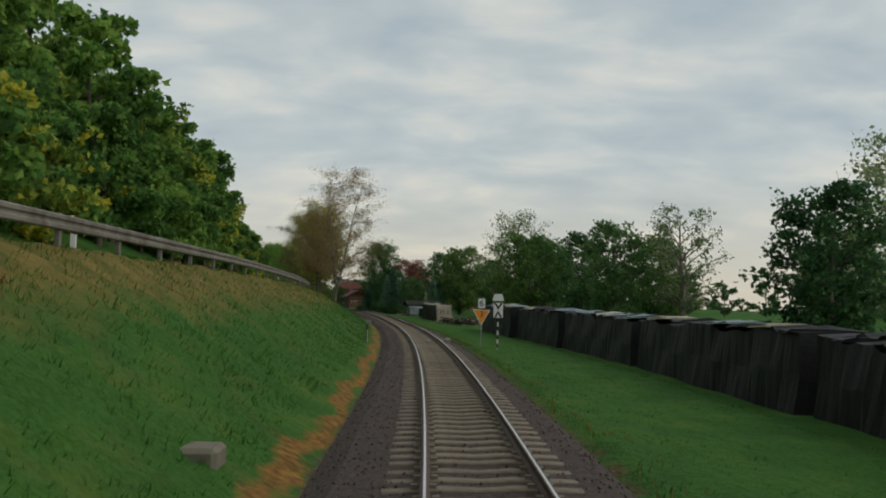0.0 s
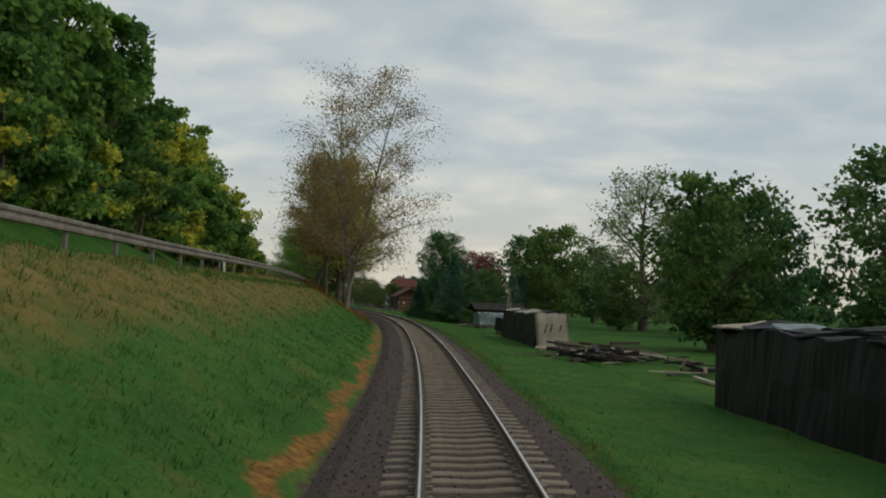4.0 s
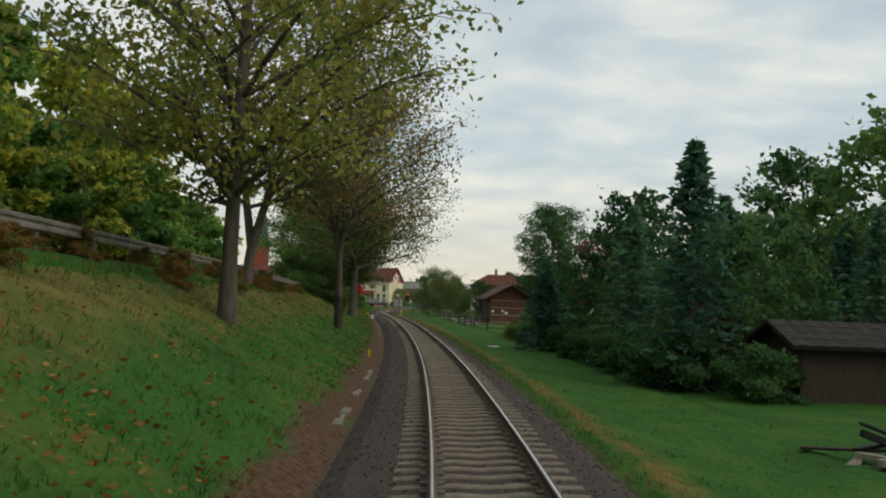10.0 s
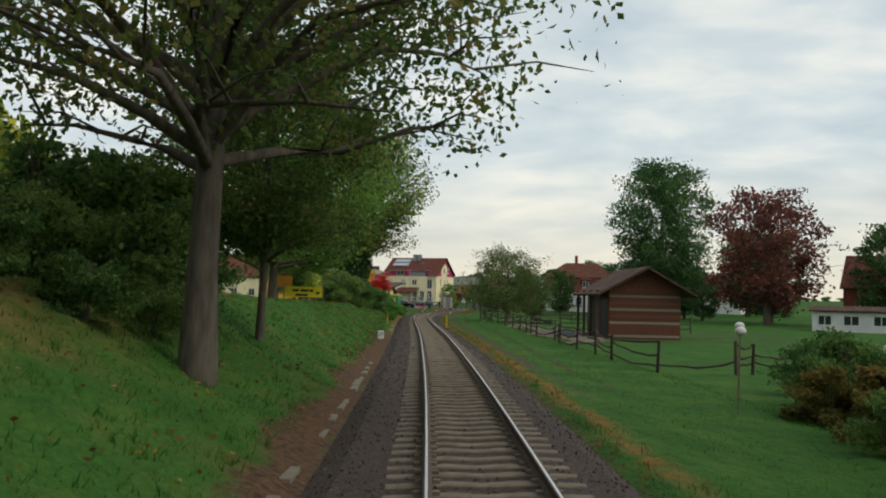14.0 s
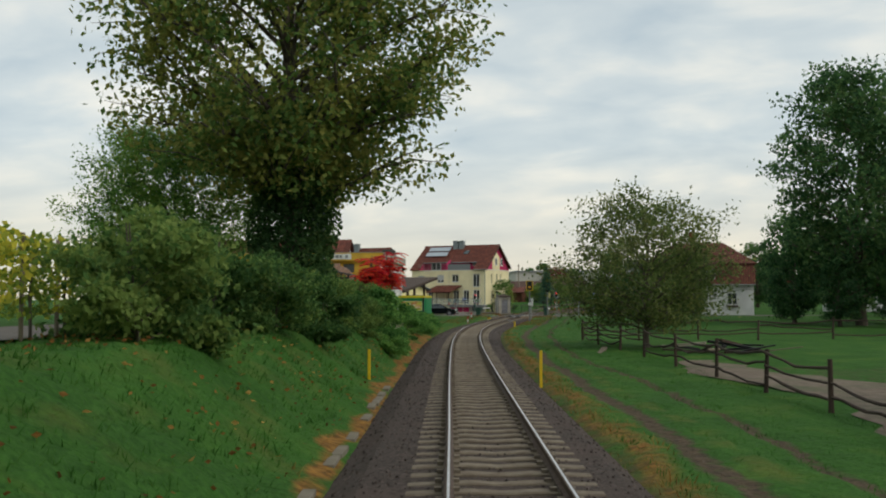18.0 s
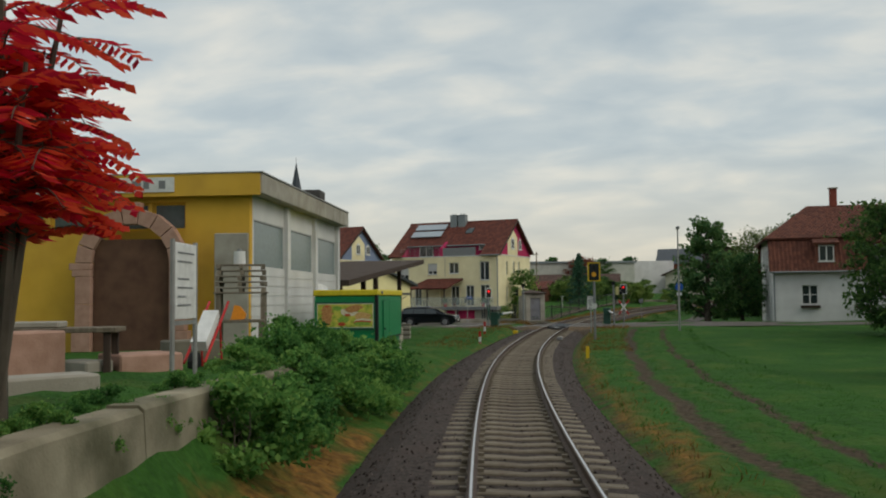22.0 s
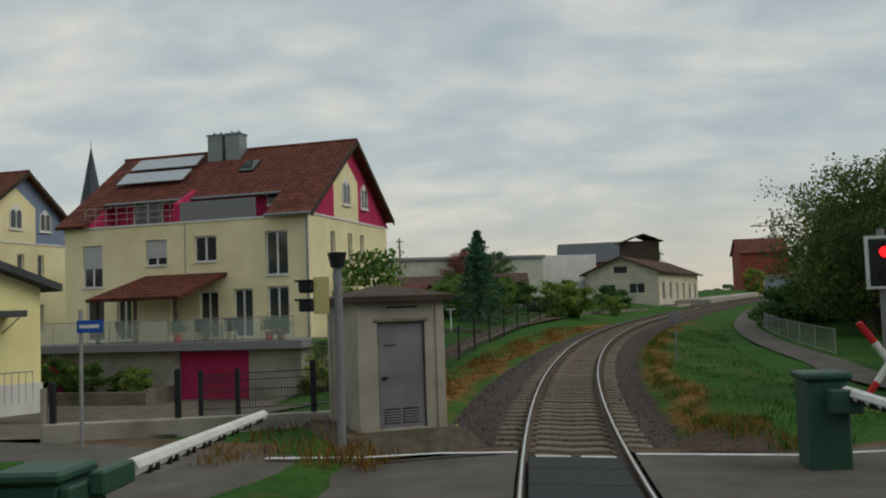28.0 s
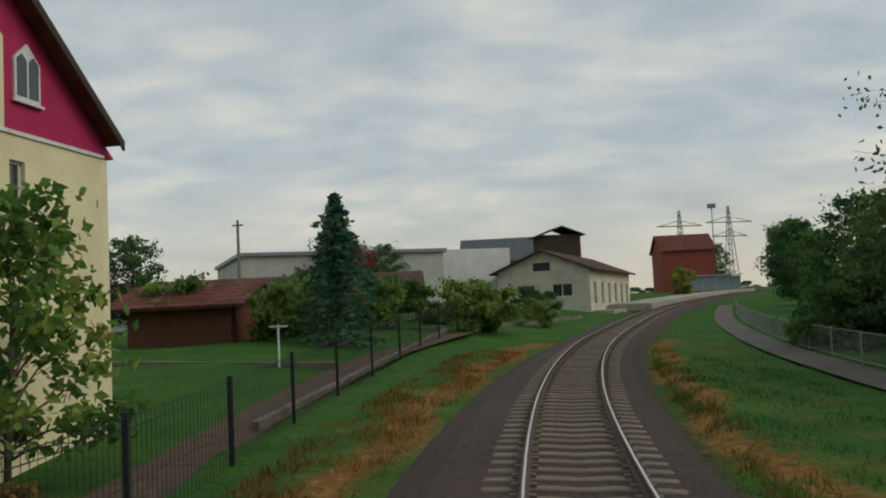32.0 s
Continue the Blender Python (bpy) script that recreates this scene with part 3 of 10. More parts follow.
# ---- railway track ----
def sweep(name, profile, s_list, mat, parent, closed=True, mat_index=None, fn=canted, label=""):
    """A profile of (l, z) carried along the line."""
    n, m = len(profile), len(s_list)
    P = np.array(profile, float)
    V = np.concatenate([fn(np.full(n, s), P[:, 0], P[:, 1]) for s in s_list])
    F, MI = [], []
    for a in range(m - 1):
        for b in range(n if closed else n - 1):
            c = (b + 1) % n
            F.append((a * n + b, a * n + c, (a + 1) * n + c, (a + 1) * n + b))
            MI.append(mat_index[b] if mat_index else 0)
    return link_mesh(name, V, F, mat, parent, label, MI)


railway = thing("railway_track", Matrix.Identity(4), "single railway track with concrete sleepers on brown ballast", "railway track")
TRACK_S = np.arange(-12, 640, 2.0)
RP = [(-0.036, -0.004), (-0.016, 0), (0.016, 0), (0.036, -0.004), (0.036, -0.04), (0.01, -0.055), (0.01, -0.13), (0.07, -0.155), (0.07, -0.165), (-0.07, -0.165), (-0.07, -0.155), (-0.01, -0.13), (-0.01, -0.055), (-0.036, -0.04)]
for off in (-0.7535, 0.7535):
    sweep("rail", [(off + a, b) for a, b in RP][::-1], TRACK_S, [M_RAIL, M_RAILTOP], railway, mat_index=[0] * 11 + [1] + [0] * 2, label="rusty steel rail with a bright worn running face")
sweep("ballast_bed", [(-3.35, -0.85), (-2.0, -0.26), (-1.3, -0.235), (-0.72, -0.22), (0, -0.235), (0.72, -0.22), (1.3, -0.235), (1.75, -0.27), (2.7, -0.85)], TRACK_S, M_BALLAST, railway, closed=False)


def sleeper_mesh():
    bm = bmesh.new()
    prof = [(-1.3, 0.13, -0.20), (-0.45, 0.13, -0.175), (0, 0.11, -0.20), (0.45, 0.13, -0.175), (1.3, 0.13, -0.20)]
    rings = []
    for x, w, top in prof:
        if abs(x) > 1.2:
            top = -0.215
        rings.append([bm.verts.new(c) for c in ((x, -w, -0.34), (x, -w * 0.97, top - 0.02), (x, -w * 0.8, top), (x, w * 0.8, top), (x, w * 0.97, top - 0.02), (x, w, -0.34))])
    for a, b in zip(rings, rings[1:]):
        for i in range(5):
            bm.faces.new((a[i], a[i + 1], b[i + 1], b[i]))
    bm.faces.new(rings[0][::-1])
    bm.faces.new(rings[-1])
    for sx in (-0.7535, 0.7535):
        for o in (-0.12, 0.12):
            box(bm, sx + o - 0.045, -0.06, -0.19, sx + o + 0.045, 0.06, -0.135)
    bmesh.ops.recalc_face_normals(bm, faces=bm.faces)
    me = bpy.data.meshes.new("sleeper")
    bm.to_mesh(me)
    bm.free()
    me.materials.append(M_CONC)
    return me


def cant_pose(s):
    p = canted(s, 0.0, 0.0)
    return Matrix.Translation(Vector(p)) @ pose(0, 0, 0, 0, 0, math.degrees(np.interp(s, LS, LH))) @ pose(0, 0, 0, 0, float(np.interp(s, LS, LC)), 0)


def build_sleepers():
    me = sleeper_mesh()
    step, s, k = 0.65, -6.0, 0
    base = np.array([v.co[:] for v in me.vertices])
    fs = [tuple(p.vertices) for p in me.polygons]
    VV, FF = [], []
    rnd = random.Random(5)
    while s < 560:
        near = (0 <= s < 90) or (330 <= s < 445)
        if not (397.4 < s < 404.2):
            m = cant_pose(s + rnd.uniform(-0.02, 0.02)) @ pose(rnd.uniform(-0.02, 0.02), 0, rnd.uniform(-0.012, 0.004), 0, 0, rnd.uniform(-0.8, 0.8))
            if near and k < 300:
                ob = new("sleeper", me)
                ob.matrix_world = m
                ob.parent = railway
                k += 1
            else:
                o = len(VV) * len(base)
                VV.append(base @ np.array(m.to_3x3()).T + np.array(m.translation))
                FF += [tuple(i + o for i in f) for f in fs]
        s += step
    ob = link_mesh("sleepers_along_the_line", np.concatenate(VV), FF, M_CONC, railway)
    tagged(ob, kind="stuff")

# ---- trees ----
def tube(V, F, pts, rad, n=6):
    pts = [Vector(p) for p in pts]
    o = len(V)
    for i, p in enumerate(pts):
        d = (pts[min(i + 1, len(pts) - 1)] - pts[max(i - 1, 0)]).normalized()
        a = d.orthogonal().normalized()
        b = d.cross(a)
        for k in range(n):
            t = 2 * math.pi * k / n
            V.append(tuple(p + (a * math.cos(t) + b * math.sin(t)) * rad[i]))
    for i in range(len(pts) - 1):
        for k in range(n):
            q = (k + 1) % n
            F.append((o + i * n + k, o + i * n + q, o + (i + 1) * n + q, o + (i + 1) * n + k))


def leaf_quads(C, size, rng, flat=0.0, long=0.62):
    n = len(C)
    a = rng.normal(size=(n, 3))
    a[:, 2] *= 1 - flat
    a /= np.linalg.norm(a, axis=1)[:, None]
    b = rng.normal(size=(n, 3))
    b -= (b * a).sum(1)[:, None] * a
    b /= np.linalg.norm(b, axis=1)[:, None]
    sz = size * rng.uniform(0.6, 1.35, n)[:, None]
    c = np.cross(a, b)
    bend = c * sz * rng.uniform(-0.25, 0.25, n)[:, None]
    V = np.stack([C - a * sz, C - b * sz * long + bend, C + a * sz, C + b * sz * long + bend], 1).reshape(-1, 3)
    F = np.arange(4 * n).reshape(n, 4)
    return V, F


PROFILES = {
    "round": lambda u: math.sqrt(max(0.0, 1 - (2 * u - 1) ** 2 * 0.92)),
    "oval": lambda u: math.sin(math.pi * (0.12 + 0.8 * u)) ** 0.7,
    "broad": lambda u: max(0.15, math.sin(math.pi * (0.22 + 0.72 * u)) ** 0.6),
    "tall": lambda u: (math.sin(math.pi * (0.18 + 0.76 * u ** 0.8))) ** 0.8,
    "bush": lambda u: math.sqrt(max(0.02, 1 - u ** 2.2)),
}


def broadleaf(name, seed, H, R, base, limbs, leaves, size, mat, bark, shape="round", fill=0.35, r0=None, lean=0.0, label="", category="tree", stems=1, spread=0.75, subs=5, fine=1.0, fork=0.0):
    """A tapered trunk with limbs, and a crown of single leaves held by them. Built at the origin."""
    rng = np.random.default_rng(seed)
    size, leaves = size * fine, int(leaves / fine ** 2)
    prof = PROFILES[shape]
    V, F = [], []
    r0 = r0 or 0.028 * H + 0.04
    centres = []
    top = H * 0.93
    ends = []
    for st in range(stems):
        dx, dy = (rng.uniform(-0.35, 0.35, 2) * R * 0.5 if stems > 1 else (0, 0))
        if fork:
            dx, dy = ((-0.42, 0.4, 0.05)[st % 3] * R, (0.12, -0.18, 0.35)[st % 3] * R)
        tr = []
        for i in range(9):
            u = i / 8
            w = min(1, u * 2)
            if fork:
                w = max(0.0, (u * top - fork) / (top - fork)) ** 0.8
            tr.append(Vector((dx * w + lean * u * H * 0.4 + 0.025 * H * math.sin(u * 4 + seed) * u, dy * w + 0.022 * H * math.cos(u * 3.4 + seed * 2) * u, -0.4 + u * (top + 0.4))))
        rad = [r0 * (1.25 if i == 0 else 1.0) * (1 - 0.92 * (i / 8) ** 0.9) / (1.15 if fork else stems ** 0.5) + 0.008 for i in range(9)]
        tube(V, F, tr, rad, 9)

        def trunk_at(z):
            f = min(max((z + 0.4) / (top + 0.4), 0), 1) * 8
            i = min(int(f), 7)
            return tr[i].lerp(tr[i + 1], f - i), rad[min(i, 8)]

        for k in range(limbs // stems):
            u = (k + rng.uniform(0, 0.9)) / (limbs / stems)
            u = min(u, 0.985)
            th = k * 2.4 + rng.uniform(-0.5, 0.5)
            hz = base + u * (H - base)
            rr = R * prof(u) * rng.uniform(0.68, 1.06)
            end = Vector((math.cos(th) * rr + lean * hz * 0.4, math.sin(th) * rr, hz))
            start, sr = trunk_at(max(base * 0.8 + 0.4 * (hz - base), hz - 0.5 * rr - 0.05 * H))
            mid = start.lerp(end, 0.5) + Vector((rng.normal() * 0.11 * R, rng.normal() * 0.11 * R, 0.10 * rr + rng.normal() * 0.05 * R))
            q = [start, start.lerp(mid, 0.5) + Vector((0, 0, 0.02 * rr)), mid, mid.lerp(end, 0.55) + Vector((0, 0, 0.03 * rr)), end]
            lr = min(sr * 0.5, 0.009 * H)
            ends += [end, q[3], mid]
            tube(V, F, q, [lr, lr * 0.8, lr * 0.55, lr * 0.33, lr * 0.12], 5)
            for j in range(subs):
                f = 0.35 + 0.65 * (j + rng.uniform(0, 0.8)) / subs
                i = min(int(f * 4), 3)
                p = q[i].lerp(q[i + 1], f * 4 - i) if f < 1 else q[4]
                d = Vector(rng.normal(size=3))
                d.z = abs(d.z) * 0.5 + 0.05
                out = (p - Vector((lean * p.z * 0.4, 0, p.z))).normalized() * 0.8
                e2 = p + (d.normalized() + out) * R * rng.uniform(0.16, 0.34)
                m2 = p.lerp(e2, 0.5) + Vector((0, 0, 0.03 * R))
                tube(V, F, [p, m2, e2], [lr * 0.3, lr * 0.2, lr * 0.06], 4)
                centres += [p.lerp(e2, w) for w in (0.25, 0.5, 0.75, 1.0)]
    C0 = np.array([c[:] for c in centres])
    share = min(0.85, fill * 1.7) if fill >= 0.35 else fill
    n1 = int(leaves * (1 - share))
    pick = C0[rng.integers(0, len(C0), n1)] + np.clip(rng.normal(size=(n1, 3)), -1.7, 1.7) * R * 0.085 * spread
    n2 = leaves - n1
    # leafy masses round the limbs' ends, fuller on their upper side, with gaps between
    E0 = np.array([e_[:] for e_ in ends])
    E0[:, 2] = np.clip(E0[:, 2], base + 0.06 * (H - base), H)
    rc = R * rng.uniform(0.17, 0.34, len(E0))
    j = rng.integers(0, len(E0), n2)
    d = rng.normal(size=(n2, 3))
    d /= np.linalg.norm(d, axis=1)[:, None]
    d[:, 2] = np.where(rng.random(n2) < 0.3, np.abs(d[:, 2]), d[:, 2]) * 0.72
    vol = E0[j] + d * (rc[j] * rng.uniform(0.25, 1.0, n2) ** 0.5)[:, None] + rng.normal(size=(n2, 3)) * 0.05
    LV, LF = leaf_quads(np.concatenate([pick, vol]), size, rng)
    e = new(name)
    tagged(e, label, category)
    link_mesh("trunk", V, F, bark, e, smooth=True)
    link_mesh("crown", LV, LF, mat, e)
    return e


def conifer(name, seed, H, R, label, mat=None, n=2600):
    rng = np.random.default_rng(seed)
    V, F = [], []
    tube(V, F, [(0, 0, -0.3), (0, 0, H * 0.5), (0, 0, H)], [0.016 * H + 0.05, 0.009 * H + 0.02, 0.01], 7)
    C, A = [], []
    z, k = 0.06 * H, 0
    while z < H * 0.99:
        u = z / H
        L = R * (1 - u) ** 0.85 * rng.uniform(0.8, 1.1) + 0.12
        for b in range(7):
            th = k * 0.9 + b * 2 * math.pi / 7 + rng.uniform(-0.25, 0.25)
            l = L * rng.uniform(0.7, 1.1)
            d = Vector((math.cos(th), math.sin(th), 0))
            up = 0.35 * (u - 0.35)
            p = [Vector((0, 0, z)), d * l * 0.5 + Vector((0, 0, z - 0.10 * l + up * l * 0.4)), d * l + Vector((0, 0, z - 0.16 * l + up * l))]
            tube(V, F, p, [0.035 * (1 - u) + 0.008, 0.02 * (1 - u) + 0.006, 0.004], 4)
            m = max(4, int(n / (H * 2.6) / 7 * (l / R + 0.3)))
            for w in rng.uniform(0.1, 1.03, m):
                q = p[0].lerp(p[1], w * 2) if w < 0.5 else p[1].lerp(p[2], w * 2 - 1)
                side = Vector((-d.y, d.x, 0)) * rng.normal() * 0.22 * l * (1.1 - w) ** 0.5
                C.append((q + side + Vector((0, 0, -abs(rng.normal()) * 0.10 - 0.02)))[:])
        z += max(0.16, 0.055 * H * (1.05 - u))
        k += 1
    LV, LF = leaf_quads(np.array(C), 0.17 + 0.008 * H, rng, flat=0.55, long=0.4)
    e = new(name)
    tagged(e, label, "conifer")
    link_mesh("trunk", V, F, M_BARK, e)
    link_mesh("crown", LV, LF, mat or M_NEEDLE, e)
    return e


def plant(proto, s, l, scale=1.0, turn=0.0, sink=0.1, dz=None, label=""):
    z = (ground_at(s, l) if dz is None else dz) - sink
    c = copy_thing(proto, place(s, l, z, turn))
    c.scale = (scale, scale, scale * random.uniform(0.93, 1.07))
    if label:
        tagged(c, label)
    return c


def put(proto, s, l, turn=0.0, sink=0.1, scale=1.0, dz=None):
    """Moves the first tree of its kind to its own place."""
    z = (ground_at(s, l) if dz is None else dz) - sink
    proto.matrix_world = place(s, l, z, turn) @ Matrix.Scale(scale, 4)
    return proto


# wooded hill above the road
hill_a = broadleaf("forest_tree", 11, 14, 4.6, 2.5, 18, 5000, 0.30, M_LEAF, M_BARK, "oval", 0.45, label="tall green broadleaf tree on the wooded hill", subs=3, fine=1)
hill_b = broadleaf("forest_tree", 12, 12, 4.8, 1.5, 18, 5000, 0.30, M_LEAFY, M_BARK, "round", 0.45, label="broadleaf tree turning yellow on the wooded hill", subs=3, fine=1)
hill_c = broadleaf("forest_tree", 13, 16, 4.2, 5.0, 22, 2900, 0.27, M_LEAFW, M_BARK, "tall", 0.2, label="thin-crowned tree above the wooded hill")
edge_a = broadleaf("roadside_tree", 14, 7.5, 3.4, 0.4, 16, 4600, 0.25, M_LEAF, M_BARK, "bush", 0.5, stems=2, label="dense green roadside tree with foliage to the ground", subs=3, fine=0.92)
edge_b = broadleaf("roadside_tree", 15, 6.5, 3.2, 0.3, 16, 4400, 0.24, M_LEAFY, M_BARK, "bush", 0.5, stems=2, label="yellow-green roadside tree with foliage to the ground", subs=3, fine=0.92)
hill_far = broadleaf("forest_tree", 16, 13, 4.9, 2.5, 18, 1700, 0.46, M_LEAF, M_BARK, "oval", 0.5, label="green broadleaf tree deep in the hillside wood", subs=2)
put(hill_far, 4, -47)
put(hill_a, 8, -31)
put(hill_b, 3, -26)
put(hill_c, 14, -36)
put(edge_a, -4, -20.5)
put(edge_b, 18, -21)
def wood_edge(s):
    """The wood draws back from the road towards the village."""
    return float(lerp(s, (190, -15.5), (200, -16.5), (215, -19.0), (230, -20.2), (245, -21.6), (260, -22.6), (280, -26)))


rg = random.Random(3)
s = -8.0
while s < 262:
    yel = rg.random() < (0.25 if s < 70 else 0.5)
    plant(edge_b if yel else edge_a, s + rg.uniform(-1, 1), min(-20.6, wood_edge(s)) + rg.uniform(-1.8, 0.6), rg.uniform(0.75, 1.12), rg.uniform(0, 360))
    s += 4.4
for row, (l0, step) in enumerate(((-26, 6.0), (-33, 7.0), (-42, 8.5))):
    s = -16.0 + row * 2
    while s < 232 - row * 10:
        r = rg.random()
        pr = hill_b if r < (0.2 if s < 70 else 0.45) else (hill_c if r > 0.86 and row else (hill_far if row else hill_a))
        plant(pr, s + rg.uniform(-2, 2), min(l0, wood_edge(s) - 2.5 - 5 * row) + rg.uniform(-2.5, 1.5), rg.uniform(0.8, 1.15), rg.uniform(0, 360))
        s += step

for pr, s, l, k in ((hill_a, 237, -24, 0.95), (hill_b, 243, -25.5, 0.95), (hill_a, 249, -24.5, 0.85), (hill_b, 256, -26, 0.85), (hill_a, 259, -20.6, 0.72), (hill_b, 267, -21.2, 0.72), (hill_a, 273, -22.5, 0.6), (hill_a, 255, -33, 0.95)):
    plant(pr, s, l, k, rg.uniform(0, 360))

# trees on the bank beside the line
bare = broadleaf("ash_tree", 21, 22.5, 6.6, 5.0, 54, 6800, 0.16, M_LEAFB, M_BARKP, "tall", 0.2, r0=0.25, stems=2, fork=3.4, lean=0.2, label="tall half-bare ash tree with sparse brown leaves", subs=8, fine=0.52)
put(bare, 157.0, -5.6, 0)
bare2 = broadleaf("ash_tree", 22, 15.0, 4.4, 4.4, 44, 6000, 0.17, M_LEAFB, M_BARK, "oval", 0.3, r0=0.2, label="slender brown-leaved ash tree on the bank", subs=7, fine=0.6)
put(bare2, 169.8, -7.9, 10)
bank_a = broadleaf("lime_tree", 23, 19, 6.0, 4.0, 52, 7600, 0.19, leafmat("thinning_green_leaves", [(0.03, 0.05, 0.014), (0.06, 0.085, 0.02), (0.13, 0.12, 0.03)], k=1.9), M_BARK, "oval", 0.3, r0=0.24, label="tall bankside tree with thinning yellow-green leaves", subs=7, fine=0.6)
put(bank_a, 192.0, -6.5, 70, scale=1.05)
forked = broadleaf("maple_tree", 28, 18.5, 6.2, 4.5, 50, 5600, 0.18, M_LEAFB, M_BARK, "oval", 0.25, r0=0.29, label="forked bankside maple with sparse brown leaves", subs=7, fine=0.6, stems=2, fork=2.4, lean=0.22)
put(forked, 211.5, -9.3, 0)
twin = broadleaf("maple_tree", 29, 19.5, 5.2, 6.0, 46, 4600, 0.17, M_LEAFB, M_BARK, "tall", 0.2, r0=0.25, label="tall twin-stemmed maple with a thin brown crown", subs=7, fine=0.6, stems=2, fork=4.6)
put(twin, 216.3, -4.95, 0)
M_LEAFO = leafmat("olive_brown_leaves", [(0.022, 0.042, 0.011), (0.05, 0.066, 0.018), (0.1, 0.075, 0.022)])
bank_c = broadleaf("oak_tree", 25, 21.0, 6.9, 4.7, 64, 10500, 0.17, M_LEAFO, M_BARK, "broad", 0.4, r0=0.32, label="spreading bankside oak with olive and brown leaves", subs=7, fine=0.52)
put(bank_c, 242.3, -5.0, 0)
bank_b = broadleaf("maple_tree", 24, 20, 5.4, 3.8, 54, 15000, 0.18, M_LEAFO, M_BARK, "oval", 0.42, r0=0.24, stems=2, label="bankside maple with olive autumn leaves", subs=7, fine=0.6)
put(bank_b, 250.6, -5.3, 220, scale=0.66)
bank_d = broadleaf("maple_tree", 26, 15.5, 6.7, 2.6, 52, 21500, 0.19, M_LEAF, M_BARK, "broad", 0.3, r0=0.3, label="green maple with some brown leaves on the meadow bank", subs=6, fine=0.6)
put(bank_d, 282.5, -9.8, 0)
plant(bank_d, 325.5, -13.6, 0.6, 140, label="green bankside tree beside the chestnut")
IVY_S, IVY_L = 320.2, -7.1
ivy = broadleaf("chestnut_tree", 27, 18.0, 6.6, 5.4, 60, 21000, 0.19, leafmat("dull_green_leaves", [(0.02, 0.042, 0.012), (0.042, 0.072, 0.018), (0.095, 0.095, 0.024)]), M_BARK, "round", 0.4, r0=0.55, label="large chestnut tree with an ivy-covered trunk", subs=7, fine=0.7)
put(ivy, IVY_S, IVY_L, 0)
r_ = np.random.default_rng(271)
n_ = 21000
z_ = 9.0 * r_.uniform(0, 1, n_) ** 1.2
th_ = r_.uniform(0, 2 * np.pi, n_)
ra_ = (2.15 - 0.1 * z_ + 0.25 * np.sin(z_ * 1.7 + th_ * 2)) * r_.uniform(0.55, 1.0, n_)
V_, F_ = leaf_quads(np.stack([np.cos(th_) * ra_, np.sin(th_) * ra_, z_], -1), 0.1, r_)
link_mesh("ivy", V_, F_, leafmat("ivy_leaves", [(0.012, 0.028, 0.01), (0.025, 0.05, 0.016), (0.045, 0.07, 0.02)]), ivy, "dark ivy wrapped round the trunk")

# trees and shrubs on the low side
willow = broadleaf("willow_tree", 31, 13, 5.2, 0.8, 36, 9000, 0.22, leafmat("willow_leaves", [(0.017, 0.036, 0.012), (0.034, 0.068, 0.019), (0.064, 0.095, 0.026)], k=1.8), M_BARK, "round", 0.45, label="round green willow in the meadow", fine=1)
put(willow, 136.2, 21.8)
dark_r = broadleaf("alder_tree", 32, 15, 5.6, 1.5, 34, 8600, 0.24, M_LEAFD, M_BARK, "oval", 0.42, label="dark green alder at the meadow's edge", fine=1.1)
put(dark_r, 134.5, 34.5)
sparse_r = broadleaf("poplar_tree", 33, 18, 6.0, 3.0, 36, 3000, 0.22, M_LEAFW, M_BARKP, "oval", 0.1, label="thin-crowned poplar with pale leaves and bare limbs", subs=6)
put(sparse_r, 134, 45)
birch = broadleaf("white_willow", 34, 18, 6.5, 1.0, 40, 5600, 0.21, M_LEAFW, M_BARK, "oval", 0.22, label="tall grey-green willow with a feathery crown", subs=7, fine=0.8)
put(birch, 196, 36, scale=1.22)
for s, l, k, p in ((60, 27, 0.78, dark_r), (66, 36, 0.85, sparse_r), (82, 52, 0.9, dark_r), (100, 48, 0.8, willow), (166, 33, 1.0, dark_r), (150, 48, 1.05, willow),
                   (178, 44, 1.1, dark_r), (219, 29, 1.2, willow), (236, 42, 0.9, dark_r), (205, 46, 1.0, dark_r), (188, 30, 0.7, willow), (252, 38, 0.8, dark_r),
                   (262, 52, 0.95, willow), (120, 62, 1.0, dark_r), (44, 60, 0.9, willow), (20, 48, 0.9, dark_r), (290, 56, 0.9, dark_r), (232, 28, 1.0, dark_r)):
    plant(p, s, l, k, rg.uniform(0, 360))
lime = broadleaf("lime_tree", 35, 25, 8.2, 3.5, 60, 17000, 0.30, M_LEAFD, M_BARK, "round", 0.45, r0=0.5, label="very tall dark green lime tree with a dense crown", fine=0.75)
put(lime, 379.5, 35.8)
for s, l, k in ((382, 30, 0.5), (376, 33, 0.45), (384, 40, 0.55), (371, 41, 0.5)):
    plant(dark_r, s, l, k, rg.uniform(0, 360))
plant(willow, 387.4, 19.8, 0.56, 50, label="round dense green tree in front of the farmhouse")
copper = broadleaf("copper_beech", 36, 13.5, 6.0, 1.8, 40, 7800, 0.24, M_LEAFR, M_BARK, "round", 0.45, label="copper beech with dark red leaves", fine=0.85)
put(copper, 349.4, 45.3, scale=1.28)
for s, l, k in ((219.5, 12.2, 0.46), (224.5, 13.4, 0.68), (228.5, 15.5, 0.42), (211.5, 16.5, 0.55), (206.5, 12.6, 0.5)):
    plant(dark_r, s, l, k, rg.uniform(0, 360), label="dark bushy tree behind the garden hedge")
plant(dark_r, 366, 50, 0.9, 20)
plant(willow, 345, 60, 1.0, 60)
